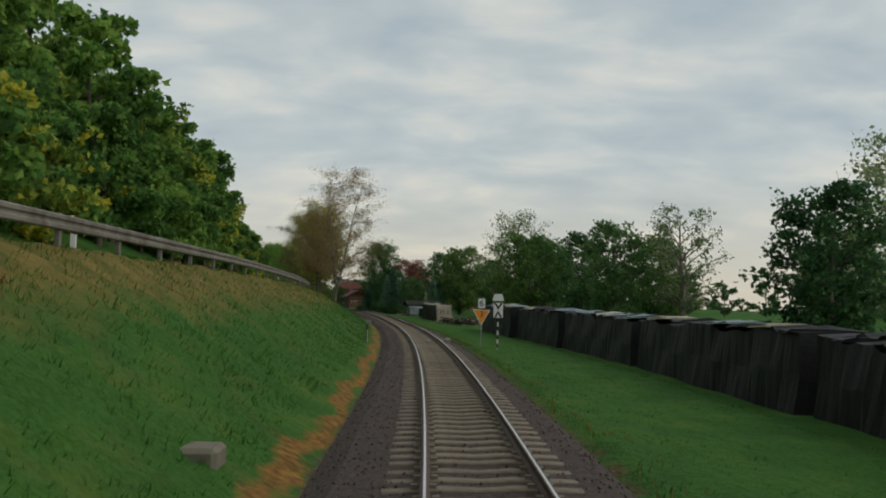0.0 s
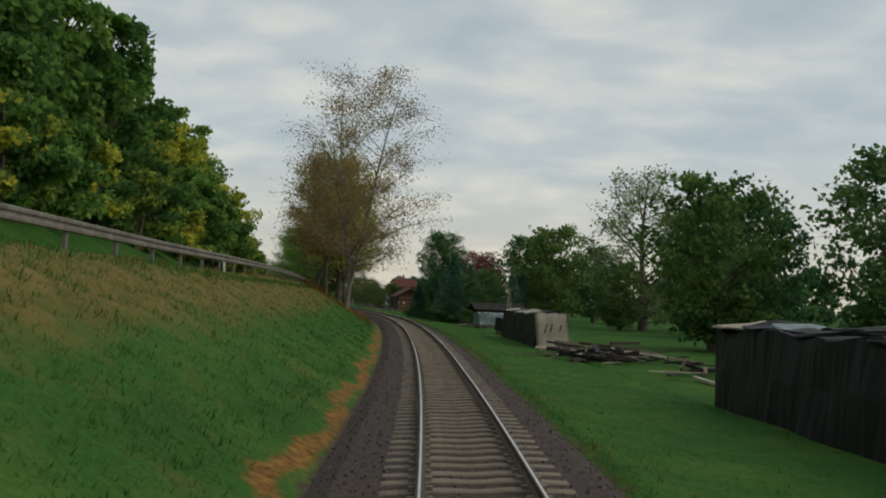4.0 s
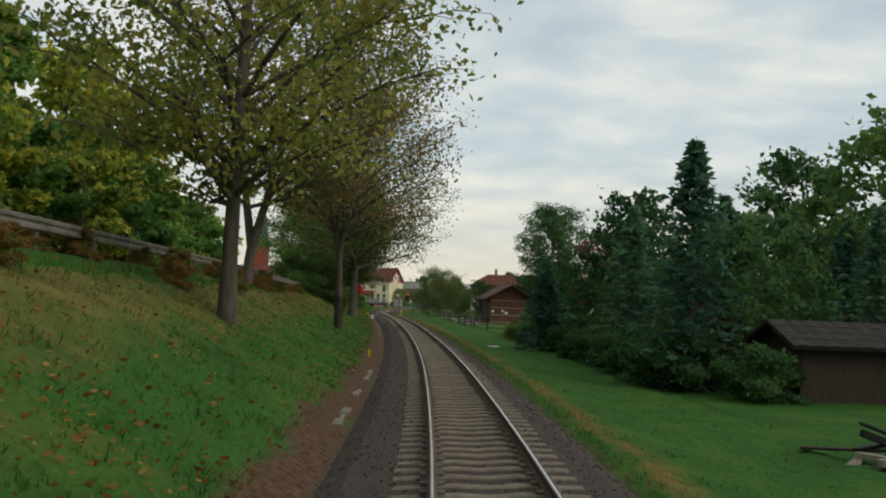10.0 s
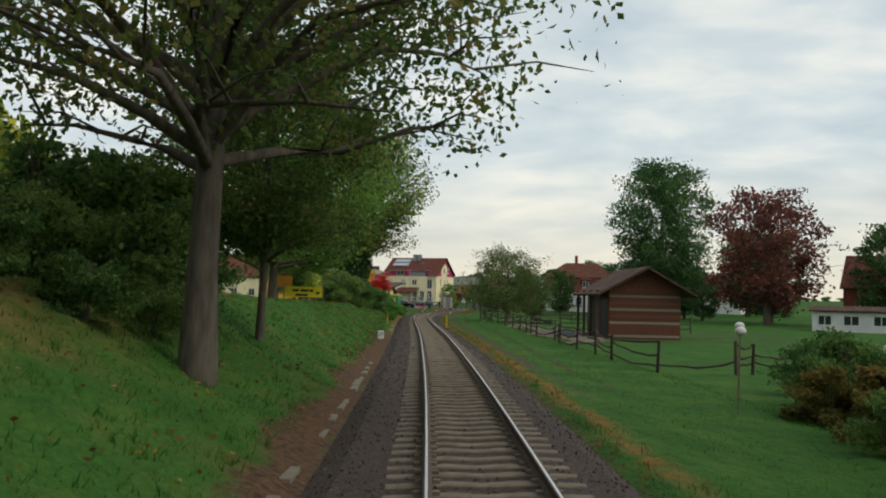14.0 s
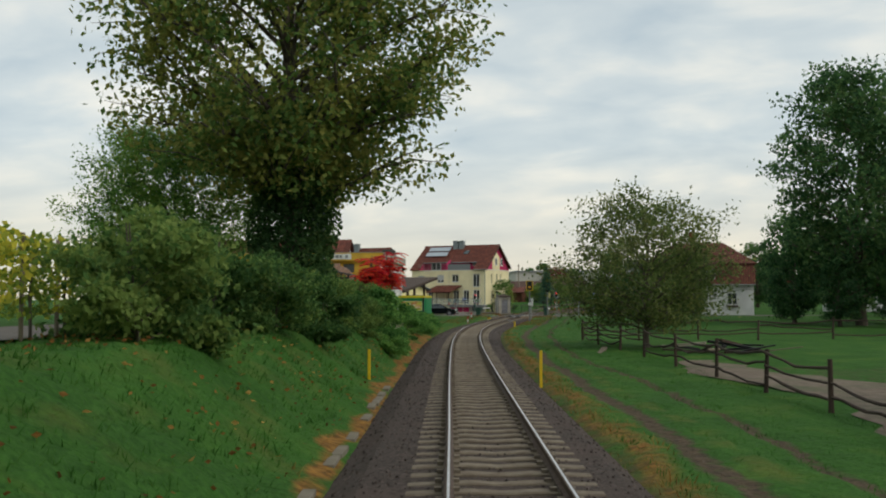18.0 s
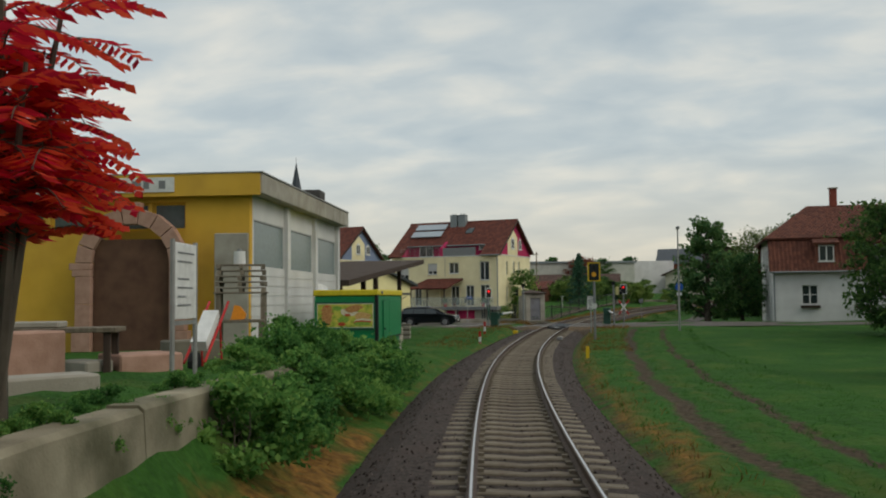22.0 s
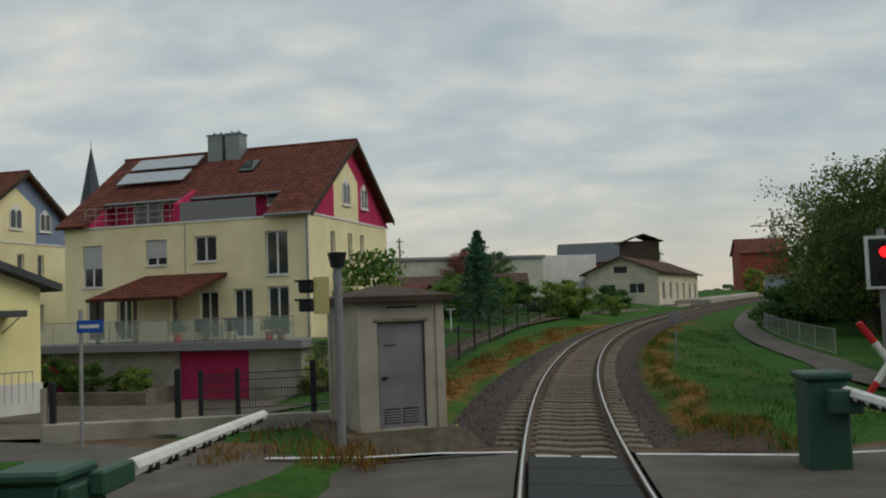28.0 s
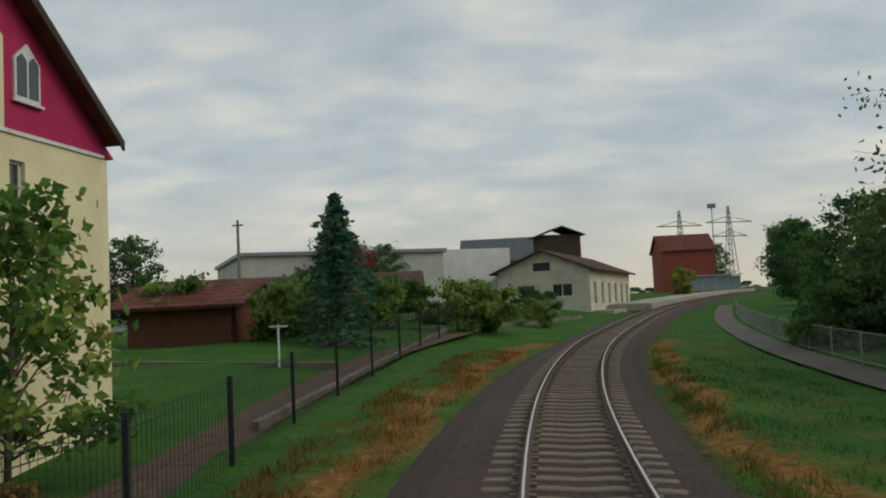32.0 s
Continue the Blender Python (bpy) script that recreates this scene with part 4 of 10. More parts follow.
apple = broadleaf("fruit_tree", 37, 8.3, 4.6, 1.3, 50, 10500, 0.13, leafmat("fruit_tree_leaves", [(0.022, 0.036, 0.012), (0.042, 0.06, 0.018), (0.075, 0.085, 0.028)]), M_BARK, "broad", 0.36, r0=0.17, label="walnut tree with open branches in the meadow", subs=7, fine=0.72)
put(apple, 335.3, 10.0)
plant(willow, 360.5, 15.2, 0.47, 130, label="low dark round tree at the end of the meadow")
spruce = conifer("spruce_tree", 41, 10.6, 3.5, "dark spruce with hanging branches at the garden's edge")
put(spruce, 203.4, 10.3)
spruce_s = conifer("small_spruce", 42, 6.6, 2.5, "small dark blue-green spruce beside the meadow", n=2000)
put(spruce_s, 229.5, 8.6)
for s, l, k in ((214.5, 10.6, 0.84), (208.6, 13.4, 0.82), (223, 20, 0.72), (206, 19.5, 0.8), (216, 23, 0.85), (219.5, 14.6, 0.7)):
    plant(spruce, s, l, k, rg.uniform(0, 360))
shrub_d = broadleaf("shrub", 43, 2.6, 2.0, 0.0, 22, 2600, 0.14, M_LEAFD, M_BARK, "bush", 0.55, stems=3, r0=0.05, label="dense dark green shrub", category="shrub", fine=0.75)
put(shrub_d, 203, 9.5)
shrub_g = broadleaf("shrub", 44, 2.6, 1.8, 0.0, 22, 3900, 0.11, leafmat("bank_shrub_leaves", [(0.015, 0.036, 0.011), (0.034, 0.066, 0.018), (0.07, 0.098, 0.026)]), M_BARK, "bush", 0.55, stems=3, r0=0.05, label="bushy green shrub on the bank", category="shrub", fine=0.72)
put(shrub_g, 300.5, -6.6)
shrub_b = broadleaf("bramble_bush", 45, 1.5, 1.5, 0.0, 18, 2300, 0.11, leafmat("bramble_leaves", [(0.014, 0.042, 0.011), (0.034, 0.08, 0.019), (0.066, 0.115, 0.028)], k=2.2), M_BARK, "bush", 0.55, stems=3, r0=0.02, label="tangled green bramble bush on the bank", category="shrub", fine=0.7)
put(shrub_b, 333, -4.6)
for s, l, k in ((207, 11, 0.9), (212, 9.8, 0.8), (217, 10.5, 0.9), (222, 9.6, 0.75), (226, 10.6, 0.8), (199, 11.5, 0.8), (220, 13, 1.2), (213, 13.5, 1.1)):
    plant(shrub_d, s, l, k, rg.uniform(0, 360))
for k in range(24):
    plant(shrub_d, 203 + k * 1.5 + rg.uniform(-0.4, 0.4), 9.7 + 0.045 * k + rg.uniform(-0.5, 0.8), rg.uniform(0.7, 1.0), rg.uniform(0, 360), label="dense dark hedge shrub along the garden edge")
shrub_r = broadleaf("reed_clump", 46, 2.2, 1.5, 0.0, 22, 2600, 0.11, leafmat("russet_reed_leaves", [(0.05, 0.05, 0.014), (0.1, 0.075, 0.02), (0.17, 0.085, 0.03)], k=1.5), M_BARK, "bush", 0.55, stems=3, r0=0.03, label="russet and olive overgrown reeds beside the meadow", category="shrub", fine=0.7)
put(shrub_r, 245.3, 12.0)
for s, l, k in ((245.0, 9.4, 0.8), (244.6, 10.6, 0.9), (246.4, 13.4, 0.9), (247.2, 15, 0.85), (241.8, 10.8, 0.85), (239.5, 12.3, 0.95), (248.6, 9.6, 0.75), (243, 13, 0.9), (236.5, 11.5, 0.9)):
    plant(shrub_r, s, l, k, rg.uniform(0, 360))
for s, l, k in ((243, 8.7, 0.6), (238.3, 10.2, 0.75), (249.9, 10.6, 0.8), (247.6, 11.6, 0.9), (252, 11.2, 0.75), (255.4, 12.2, 0.8), (244.5, 10.4, 0.7), (240.5, 9.2, 0.6)):
    plant(shrub_g, s, l, k, rg.uniform(0, 360), label="straggling olive-green shrub at the meadow edge")
for s, l, k in ((303.2, -7.4, 1.0), (306.5, -7.0, 1.05), (312, -4.8, 0.8), (313.5, -5.8, 0.75), (317.0, -6.6, 0.9), (316, -9, 0.75), (320.5, -4.4, 0.55), (318, -4.9, 0.65), (323.3, -4.5, 0.62), (325.2, -4.7, 0.64), (327.2, -4.8, 0.62), (325, -6.3, 0.6), (327, -5.9, 0.62), (322, -5.6, 0.66), (315, -5.4, 0.8), (310.5, -6.2, 0.85), (308, -5.6, 0.8)):
    plant(shrub_g, s, l, k * (0.74 if 318 <= s <= 328.5 and l > -6.8 else 1), rg.uniform(0, 360))
for s, l, k in ((328.4, -6.4, 0.85), (329.8, -5.3, 0.78), (331.4, -6.0, 0.82), (333, -5.4, 0.76), (334.4, -6.2, 0.68), (332, -7.2, 0.8)):
    plant(shrub_g, s, l, k, rg.uniform(0, 360))
for s, l, k in ((244.5, -6.9, 0.9), (246.5, -7.8, 1.15), (249, -8.6, 1.3), (247.5, -10, 1.4), (252, -9.2, 1.2), (250, -10.5, 0.75), (254, -9.6, 0.9), (258, -10.8, 0.8), (262, -9.8, 0.95), (266, -11.5, 1.0), (270, -12.5, 1.0)):
    plant(shrub_g, s, l, k, rg.uniform(0, 360), label="tall overgrown shrub along the roadside")
for s, l, k in ((241.4, -6.8, 0.5), (243.4, -6.2, 0.48), (240.2, -8.2, 0.6), (242.6, -8.4, 0.7), (244.9, -7.6, 0.75), (246.8, -6.6, 0.6), (238.6, -9.4, 0.6), (241, -10.2, 0.8), (248.8, -7.2, 0.6)):
    plant(shrub_g, s, l, k, rg.uniform(0, 360), label="dark undergrowth at the foot of the oak")
for s, l, k in ((326, -4.5, 0.80), (329, -4.8, 1.00), (334.4, -5.0, 1.00), (346.5, -4.7, 0.4), (349, -4.7, 0.6), (351.5, -4.9, 0.64),
                (353.5, -4.6, 0.62), (356, -4.8, 0.58), (358, -4.4, 0.36), (331, -6, 1.00), (354.5, -6.0, 0.36)):
    plant(shrub_b, s, l, k, rg.uniform(0, 360))
for k in range(7):
    plant(shrub_b, 323.4 + k * 0.9, -3.65 + rg.uniform(-0.25, 0.2), rg.uniform(0.4, 0.62), rg.uniform(0, 360), label="low bramble at the foot of the wall")
for k in range(9):
    plant(shrub_b, 332 + k * 1.2, -3.5 + rg.uniform(-0.15, 0.2), rg.uniform(0.14, 0.24), rg.uniform(0, 360), label="low bramble at the foot of the wall")
for k in range(14):
    plant(shrub_b, 342.8 + k * 1.2, -3.85 + rg.uniform(-0.15, 0.2), rg.uniform(0.55, 0.85), rg.uniform(0, 360), label="green bramble hanging over the foot of the wall")
for k in range(20):
    plant(shrub_b, 335.6 + k * 0.55, -4.5 + rg.uniform(-0.25, 0.2), rg.uniform(0.14, 0.24), rg.uniform(0, 360), label="low weeds along the top of the wall")
ru = random.Random(77)
for k in range(30):
    s = 160 + k * 2.7 + ru.uniform(-1, 1)
    plant(shrub_r, s, -9.4 + ru.uniform(-1.0, 1.1), ru.uniform(0.22, 0.42), ru.uniform(0, 360), label="withered undergrowth on the upper bank")

# ---- building materials ----
M_CREAM = material("cream_render", [(0.76, 0.67, 0.41), (0.84, 0.755, 0.49)], 1.2, 0.9, 0.12, 90, dirt=(0.5, 0.43, 0.27), dirt_scale=0.35, dirt_amount=0.4)
M_MAGENTA = material("magenta_render", [(0.38, 0.022, 0.085), (0.46, 0.03, 0.11)], 1.2, 0.9, 0.12, 90)
M_BLUEW = material("blue_grey_render", [(0.17, 0.21, 0.32), (0.21, 0.26, 0.38)], 1.2, 0.9, 0.12, 90)
M_LEMON = material("lemon_render", [(0.79, 0.71, 0.36), (0.87, 0.79, 0.42)], 1.0, 0.9, 0.12, 90, dirt=(0.6, 0.53, 0.28), dirt_scale=0.3, dirt_amount=0.3)
M_TILE = material("red_brown_roof_tile", [(0.085, 0.026, 0.018), (0.15, 0.045, 0.03)], 2.0, 0.85, 0.3, 30, island=0.5)
M_TILED = material("dark_brown_roof_tile", [(0.06, 0.035, 0.028), (0.11, 0.06, 0.045)], 2.0, 0.9, 0.3, 30, island=0.5)
M_ROOFG = material("grey_sheet_roof", [(0.045, 0.055, 0.06), (0.07, 0.08, 0.085)], 1.0, 0.7, 0.2, 20)
M_ZINC = plain("zinc_sheet", (0.25, 0.28, 0.29), 0.5, 0.5)
M_SOLAR = plain("solar_panel_glass", (0.42, 0.46, 0.5), 0.12, 0.2, bump=0.0)
M_PANE = plain("window_glass", (0.035, 0.045, 0.045), 0.06, 0.0, bump=0.0, spec=0.7)
M_SHUTTER = material("roller_shutter_slats", [(0.42, 0.42, 0.41), (0.5, 0.5, 0.49)], 3, 0.7, 0.3, 10, stretch=(0.1, 0.1, 4))
M_CONCW = material("weathered_concrete", [(0.30, 0.275, 0.23), (0.42, 0.39, 0.335)], 1.6, 0.92, 0.35, 40, dirt=(0.14, 0.12, 0.09), dirt_scale=0.9, dirt_amount=0.65)
M_CONCD = material("dark_old_concrete", [(0.13, 0.115, 0.09), (0.24, 0.21, 0.165)], 1.2, 0.95, 0.5, 25, dirt=(0.05, 0.055, 0.03), dirt_scale=0.8, dirt_amount=0.8)
M_WHITEW = material("white_render", [(0.58, 0.57, 0.56), (0.68, 0.67, 0.66)], 1.0, 0.92, 0.15, 60, dirt=(0.42, 0.41, 0.39), dirt_scale=0.3, dirt_amount=0.4)
M_GREYW = material("grey_green_render", [(0.42, 0.42, 0.37), (0.52, 0.52, 0.46)], 1.0, 0.92, 0.15, 60, dirt=(0.3, 0.3, 0.26), dirt_scale=0.3, dirt_amount=0.5)
M_OCHRE = material("ochre_yellow_render", [(0.62, 0.36, 0.045), (0.72, 0.43, 0.06)], 1.2, 0.9, 0.15, 60, dirt=(0.4, 0.24, 0.06), dirt_scale=0.5, dirt_amount=0.5)
M_WOODD = material("dark_boards", [(0.035, 0.025, 0.02), (0.075, 0.05, 0.038)], 3, 0.9, 0.5, 14, stretch=(6, 6, 0.4), obj_rand=0.3)
M_WOODR = material("red_brown_boards", [(0.10, 0.04, 0.025), (0.16, 0.065, 0.04)], 3, 0.9, 0.4, 14, stretch=(6, 6, 0.4), obj_rand=0.3)
M_WOOD = material("weathered_wood", [(0.14, 0.115, 0.085), (0.26, 0.215, 0.165)], 3, 0.92, 0.5, 16, stretch=(5, 5, 0.5), obj_rand=0.35)
M_WOODB = material("bleached_timber", [(0.3, 0.26, 0.2), (0.45, 0.4, 0.32)], 3, 0.92, 0.5, 16, obj_rand=0.4)
M_SAND = material("pink_sandstone", [(0.33, 0.19, 0.14), (0.44, 0.27, 0.21)], 4, 0.95, 0.4, 30)
M_BRICK = material("red_brick_wall", [(0.2, 0.05, 0.035), (0.28, 0.075, 0.05)], 3, 0.9, 0.3, 20)
M_TARPK = material("black_tarpaulin", [(0.006, 0.006, 0.007), (0.013, 0.013, 0.015)], 2.5, 0.6, 1.0, 9, spec=0.3)
M_TARPT = material("tan_tarpaulin", [(0.34, 0.3, 0.22), (0.46, 0.42, 0.33)], 1.5, 0.6, 0.5, 6, spec=0.4)
M_TARPB = material("grey_blue_tarpaulin", [(0.11, 0.15, 0.17), (0.2, 0.25, 0.27)], 1.5, 0.5, 0.5, 6, spec=0.4)
M_KGREEN = plain("kiosk_green_paint", (0.012, 0.23, 0.085), 0.4)
M_KYEL = plain("kiosk_yellow_paint", (0.68, 0.55, 0.03), 0.5)
M_CARB = plain("black_car_paint", (0.006, 0.009, 0.012), 0.15, 0.0, bump=0.0, spec=0.8)
M_RUB = plain("rubber", (0.015, 0.015, 0.016), 0.85)
M_RED = plain("red_paint", (0.5, 0.02, 0.02), 0.5)
M_BLUE = plain("blue_sign_face", (0.02, 0.10, 0.42), 0.4)
M_GREYP = plain("grey_paint", (0.22, 0.225, 0.23), 0.6)
M_ANTH = plain("anthracite_steel", (0.025, 0.03, 0.033), 0.55, 0.3)
M_CHROME = plain("chrome_trim", (0.6, 0.62, 0.64), 0.2, 0.9, bump=0.0)
M_LAMPR = material("lit_red_lamp", [(0.6, 0.01, 0.01), (0.7, 0.015, 0.015)], 3, 0.4, 0.0, emit=(1.0, 0.015, 0.02, 1.2))
M_ORL = material("amber_lamp_glass", [(0.6, 0.28, 0.02), (0.7, 0.34, 0.03)], 3, 0.3, 0.0)


# ---- building parts ----
def facade(name, mat, parent, m, x0, x1, z0, z1, holes, thick=0.3, label=""):
    """A wall in its own x-z plane, outer face at y = 0, thickness towards +y, with openings right through it."""
    xs = sorted({x0, x1, *[v for h in holes for v in (h[0], h[2])]})
    bm = bmesh.new()
    for a, b in zip(xs, xs[1:]):
        zs = sorted([(h[1], h[3]) for h in holes if h[0] <= a + 1e-6 and h[2] >= b - 1e-6])
        z = z0
        for lo, hi in zs + [(z1, z1)]:
            if lo > z + 1e-4:
                box(bm, a, 0, z, b, thick, lo)
            z = max(z, hi)
    bmesh.ops.remove_doubles(bm, verts=bm.verts, dist=1e-4)
    seen = {}
    for f in list(bm.faces):
        k = tuple(sorted(v.index for v in f.verts))
        seen.setdefault(tuple(round(c, 3) for c in f.calc_center_median()), []).append(f)
    dead = [f for fs in seen.values() if len(fs) > 1 for f in fs]
    bmesh.ops.delete(bm, geom=dead, context="FACES")
    ob = part(name, bm, mat, parent, label)
    ob.matrix_local = m
    return ob


def window(parent, m, x0, z0, x1, z1, mull=1, bars=0, depth=0.12, frame=None, pane=None, sill=True, shutter=0.0, name="window"):
    """A window of its own, set back in an opening of a wall whose pose is m."""
    frame, pane = frame or M_WHITE, pane or M_PANE
    w, h, t = x1 - x0, z1 - z0, 0.075
    bm = bmesh.new()
    box(bm, 0, depth, 0, t, depth + 0.07, h)
    box(bm, w - t, depth, 0, w, depth + 0.07, h)
    box(bm, t, depth, 0, w - t, depth + 0.07, t)
    box(bm, t, depth, h - t, w - t, depth + 0.07, h)
    for k in range(mull):
        c = w * (k + 1) / (mull + 1)
        box(bm, c - 0.045, depth - 0.004, t, c + 0.045, depth + 0.066, h - t)
    for k in range(bars):
        c = h * (k + 1) / (bars + 1)
        box(bm, t, depth + 0.003, c - 0.025, w - t, depth + 0.05, c + 0.025)
    ob = part(name, bm, frame, parent)
    ob.matrix_local = m @ Matrix.Translation((x0, 0, z0))
    for k in range(mull + 1):
        a, b = w * k / (mull + 1), w * (k + 1) / (mull + 1)
        bx("pane", pane, ob, a + t * 0.6, depth + 0.03, t * 0.8, b - t * 0.6, depth + 0.045, h - t * 0.8)
    if sill:
        bx("sill", M_WHITE, ob, -0.06, -0.07, -0.05, w + 0.06, depth, 0.0, 0.008)
    if shutter:
        bx("roller_shutter", M_SHUTTER, ob, 0.02, depth - 0.05, h * (1 - shutter), w - 0.02, depth - 0.01, h, 0.0)
    return ob


def tiled_slope(parent, name, a, b, c, d, mat, tile_w=0.3, course=0.36, thick=0.14, label=""):
    """A roof slope with eave a-b and top d-c: a slab, and on it overlapping courses of single tiles."""
    a, b, c, d = map(Vector, (a, b, c, d))
    n = (b - a).cross(d - a).normalized()
    if n.z < 0:
        n = -n
    bm = bmesh.new()
    top = [bm.verts.new(p) for p in (a, b, c, d)]
    bot = [bm.verts.new(p - n * thick) for p in (a, b, c, d)]
    bm.faces.new(top)
    bm.faces.new(bot[::-1])
    for i in range(4):
        j = (i + 1) % 4
        bm.faces.new((top[i], bot[i], bot[j], top[j]))
    bmesh.ops.recalc_face_normals(bm, faces=bm.faces)
    slab = part(name, bm, mat, parent, label)
    rows = max(2, int((d - a).length / course))
    V, F = [], []
    for r in range(rows):
        u0, u1 = r / rows, min(1.0, (r + 1.12) / rows)
        p0, q0, p1, q1 = a.lerp(d, u0), b.lerp(c, u0), a.lerp(d, u1), b.lerp(c, u1)
        k = max(1, int((q0 - p0).length / tile_w))
        for i in range(k):
            s0, s1 = i / k + 0.004, (i + 1) / k - 0.004
            e0, e1, e2, e3 = p0.lerp(q0, s0), p0.lerp(q0, s1), p1.lerp(q1, s1), p1.lerp(q1, s0)
            m0, m1 = (e0 + e1) / 2, (e2 + e3) / 2
            o = len(V)
            V += [e0 + n * 0.018, m0 + n * 0.055, e1 + n * 0.018, e2 + n * 0.006, m1 + n * 0.03, e3 + n * 0.006, e0 - n * 0.002, e1 - n * 0.002]
            F += [(o, o + 1, o + 4, o + 5), (o + 1, o + 2, o + 3, o + 4), (o + 6, o + 1, o), (o + 6, o + 7, o + 1), (o + 7, o + 2, o + 1)]
    t = link_mesh("roof_tiles", V, F, mat, slab)
    tagged(t, kind="stuff")
    return slab


def gutter(parent, p0, p1, r=0.07):
    return rod("gutter", M_ZINC, parent, p0, p1, r, n=8)


EAST = pose(0, 0, 0, 0, 0, 90)


def gable_house(m, tint, label, detail=True):
    """The semi-detached house: two rendered storeys over a garage, a coloured attic, a tiled saddle roof."""
    h = thing("house", m, label, "house")
    W, D, zf, zt = 13.1, 10.62, 1.75, 7.35
    front, ident = pose(0, 0, 0), Matrix.Identity(4)
    ups = [(-12.1, 4.4, -10.95, 6.47, 0.55), (-8.5, 5.33, -7.33, 6.58, 0.7), (-5.85, 5.4, -4.65, 6.63, 0), (-2.1, 4.62, -0.95, 6.68, 0)]
    downs = [(-11.9, 1.8, -10.87, 3.8, 0), (-10.15, 1.8, -9.3, 3.8, 0), (-5.6, 1.8, -4.6, 4.0, 0), (-3.8, 1.8, -2.8, 4.05, 0), (-2.05, 1.8, -0.95, 4.1, 0)]
    facade("front_wall", M_CREAM, h, front, -W, 0, zf - 0.25, zt, [q[:4] for q in ups + downs])
    for x0, z0, x1, z1, sh in ups + downs:
        window(h, front, x0, z0, x1, z1, mull=1, bars=0, shutter=sh, sill=z0 > 2)
    gl = [(2.75, 5.2, 3.3, 6.78), (4.95, 5.2, 5.5, 6.8), (6.6, 5.2, 7.15, 6.82), (2.75, 2.2, 3.3, 3.9), (6.6, 2.2, 7.15, 3.9)]
    facade("gable_wall", M_CREAM, h, EAST, 0.3, D - 0.3, -1.1, zt + 0.1, gl)
    for q in gl:
        window(h, EAST, *q, mull=0, sill=False)
    facade("rear_wall", M_CREAM, h, pose(0, D - 0.3, 0), -W, 0, -1.1, zt, [])
    facade("party_wall", M_CREAM, h, pose(-W, 0, 0, 0, 0, 90), 0.3, D - 0.3, -1.1, zt, [], 0.25)
    # gable triangle over the east wall, coloured, with a cream field round the arched window
    rid_y, rid_z = 5.43, 11.45
    slope = (rid_z - 7.55) / rid_y
    zz = lambda y: rid_z - slope * abs(y - rid_y)
    zb = zt + 0.1
    yb = rid_y - (rid_z - zb) / slope
    for name, mt, poly in (("gable_field", tint, [(yb + 0.02, zb), (3.25, zb), (3.25, 9.75), (3.25, zz(3.25) - 0.03)]),
                           ("gable_field", tint, [(3.25, 9.75), (4.85, 10.6), (6.45, 9.55), (6.45, zz(6.45) - 0.03), (rid_y, rid_z - 0.03), (3.25, zz(3.25) - 0.03)]),
                           ("gable_field", tint, [(6.45, 8.0), (2 * rid_y - yb - 0.02, zb), (6.45, zz(6.45) - 0.03)]),
                           ("gable_field", M_CREAM, [(3.25, zb), (6.45, zb), (6.45, 9.55), (4.85, 10.6), (3.25, 9.75)])):
        if len(poly) == 3:
            poly = [(6.45, zb), (2 * rid_y - yb - 0.02, zb), (6.45, zz(6.45) - 0.03)]
        p = prism(name, mt, h, poly, 0.25)
        p.matrix_local = EAST @ Matrix.Translation((0, 0.002 if mt is M_CREAM else 0.0, 0))
    bx("band", M_WHITE, h, -0.01, 0.2, zb - 0.06, 0.05, D - 0.2, zb + 0.03)
    bx("band", M_WHITE, h, -W, -0.05, zt - 0.05, 0.05, 0.0, zt + 0.03)
    for y0, y1, z0, z1, arch in ((4.3, 5.3, 8.2, 9.2, 0.45), (6.75, 7.7, 8.2, 9.15, 0.4)):
        f = prism("window", M_WHITE, h, [(y0, z0), (y1, z0), (y1, z1), ((y0 + y1) / 2, z1 + arch), (y0, z1)], 0.08)
        f.matrix_local = EAST @ Matrix.Translation((0, -0.06, 0))
        for a, b in ((y0 + 0.08, (y0 + y1) / 2 - 0.04), ((y0 + y1) / 2 + 0.04, y1 - 0.08)):
            g = prism("pane", M_PANE, f, [(a, z0 + 0.1), (b, z0 + 0.1), (b, z1), ((a + b) / 2, z1 + arch * 0.35), (a, z1)], 0.02)
            g.matrix_local = Matrix.Translation((0, -0.012, 0))
        s = bx("sill", M_WHITE, f, y0 - 0.08, -0.05, z0 - 0.06, y1 + 0.08, 0.02, z0)
    # attic storey set back behind a roof terrace
    ys = 1.9
    bx("attic_wall", tint, h, -11.7, ys, zt - 0.1, -1.4, ys + 0.25, 8.86)
    bx("attic_cheek", tint, h, -W + 0.1, 0.15, zt, -11.7, 0.4, 7.66)
    bx("attic_cheek", tint, h, -1.7, 0.06, zt, -0.3, 0.35, 7.6)
    for cx in (-11.72, -1.92):
        prism("terrace_cheek", tint, h, [(0.0, zt - 0.05), (ys, zt - 0.05), (ys, 8.84), (0.0, 7.5)], 0.12).matrix_local = pose(cx + 0.06, 0, 0, 0, 0, 90)
    w = window(h, pose(0, ys, 0), -10.4, zt + 0.1, -8.7, 8.78, mull=1, depth=-0.09, sill=False)
    window(h, pose(0, ys, 0), -2.9, 8.1, -2.05, 8.75, mull=0, depth=-0.09, sill=True)
    bx("terrace_parapet", M_GREYP, h, -6.6, 0.02, zt + 0.02, -2.6, 0.1, 8.3, 0.01)
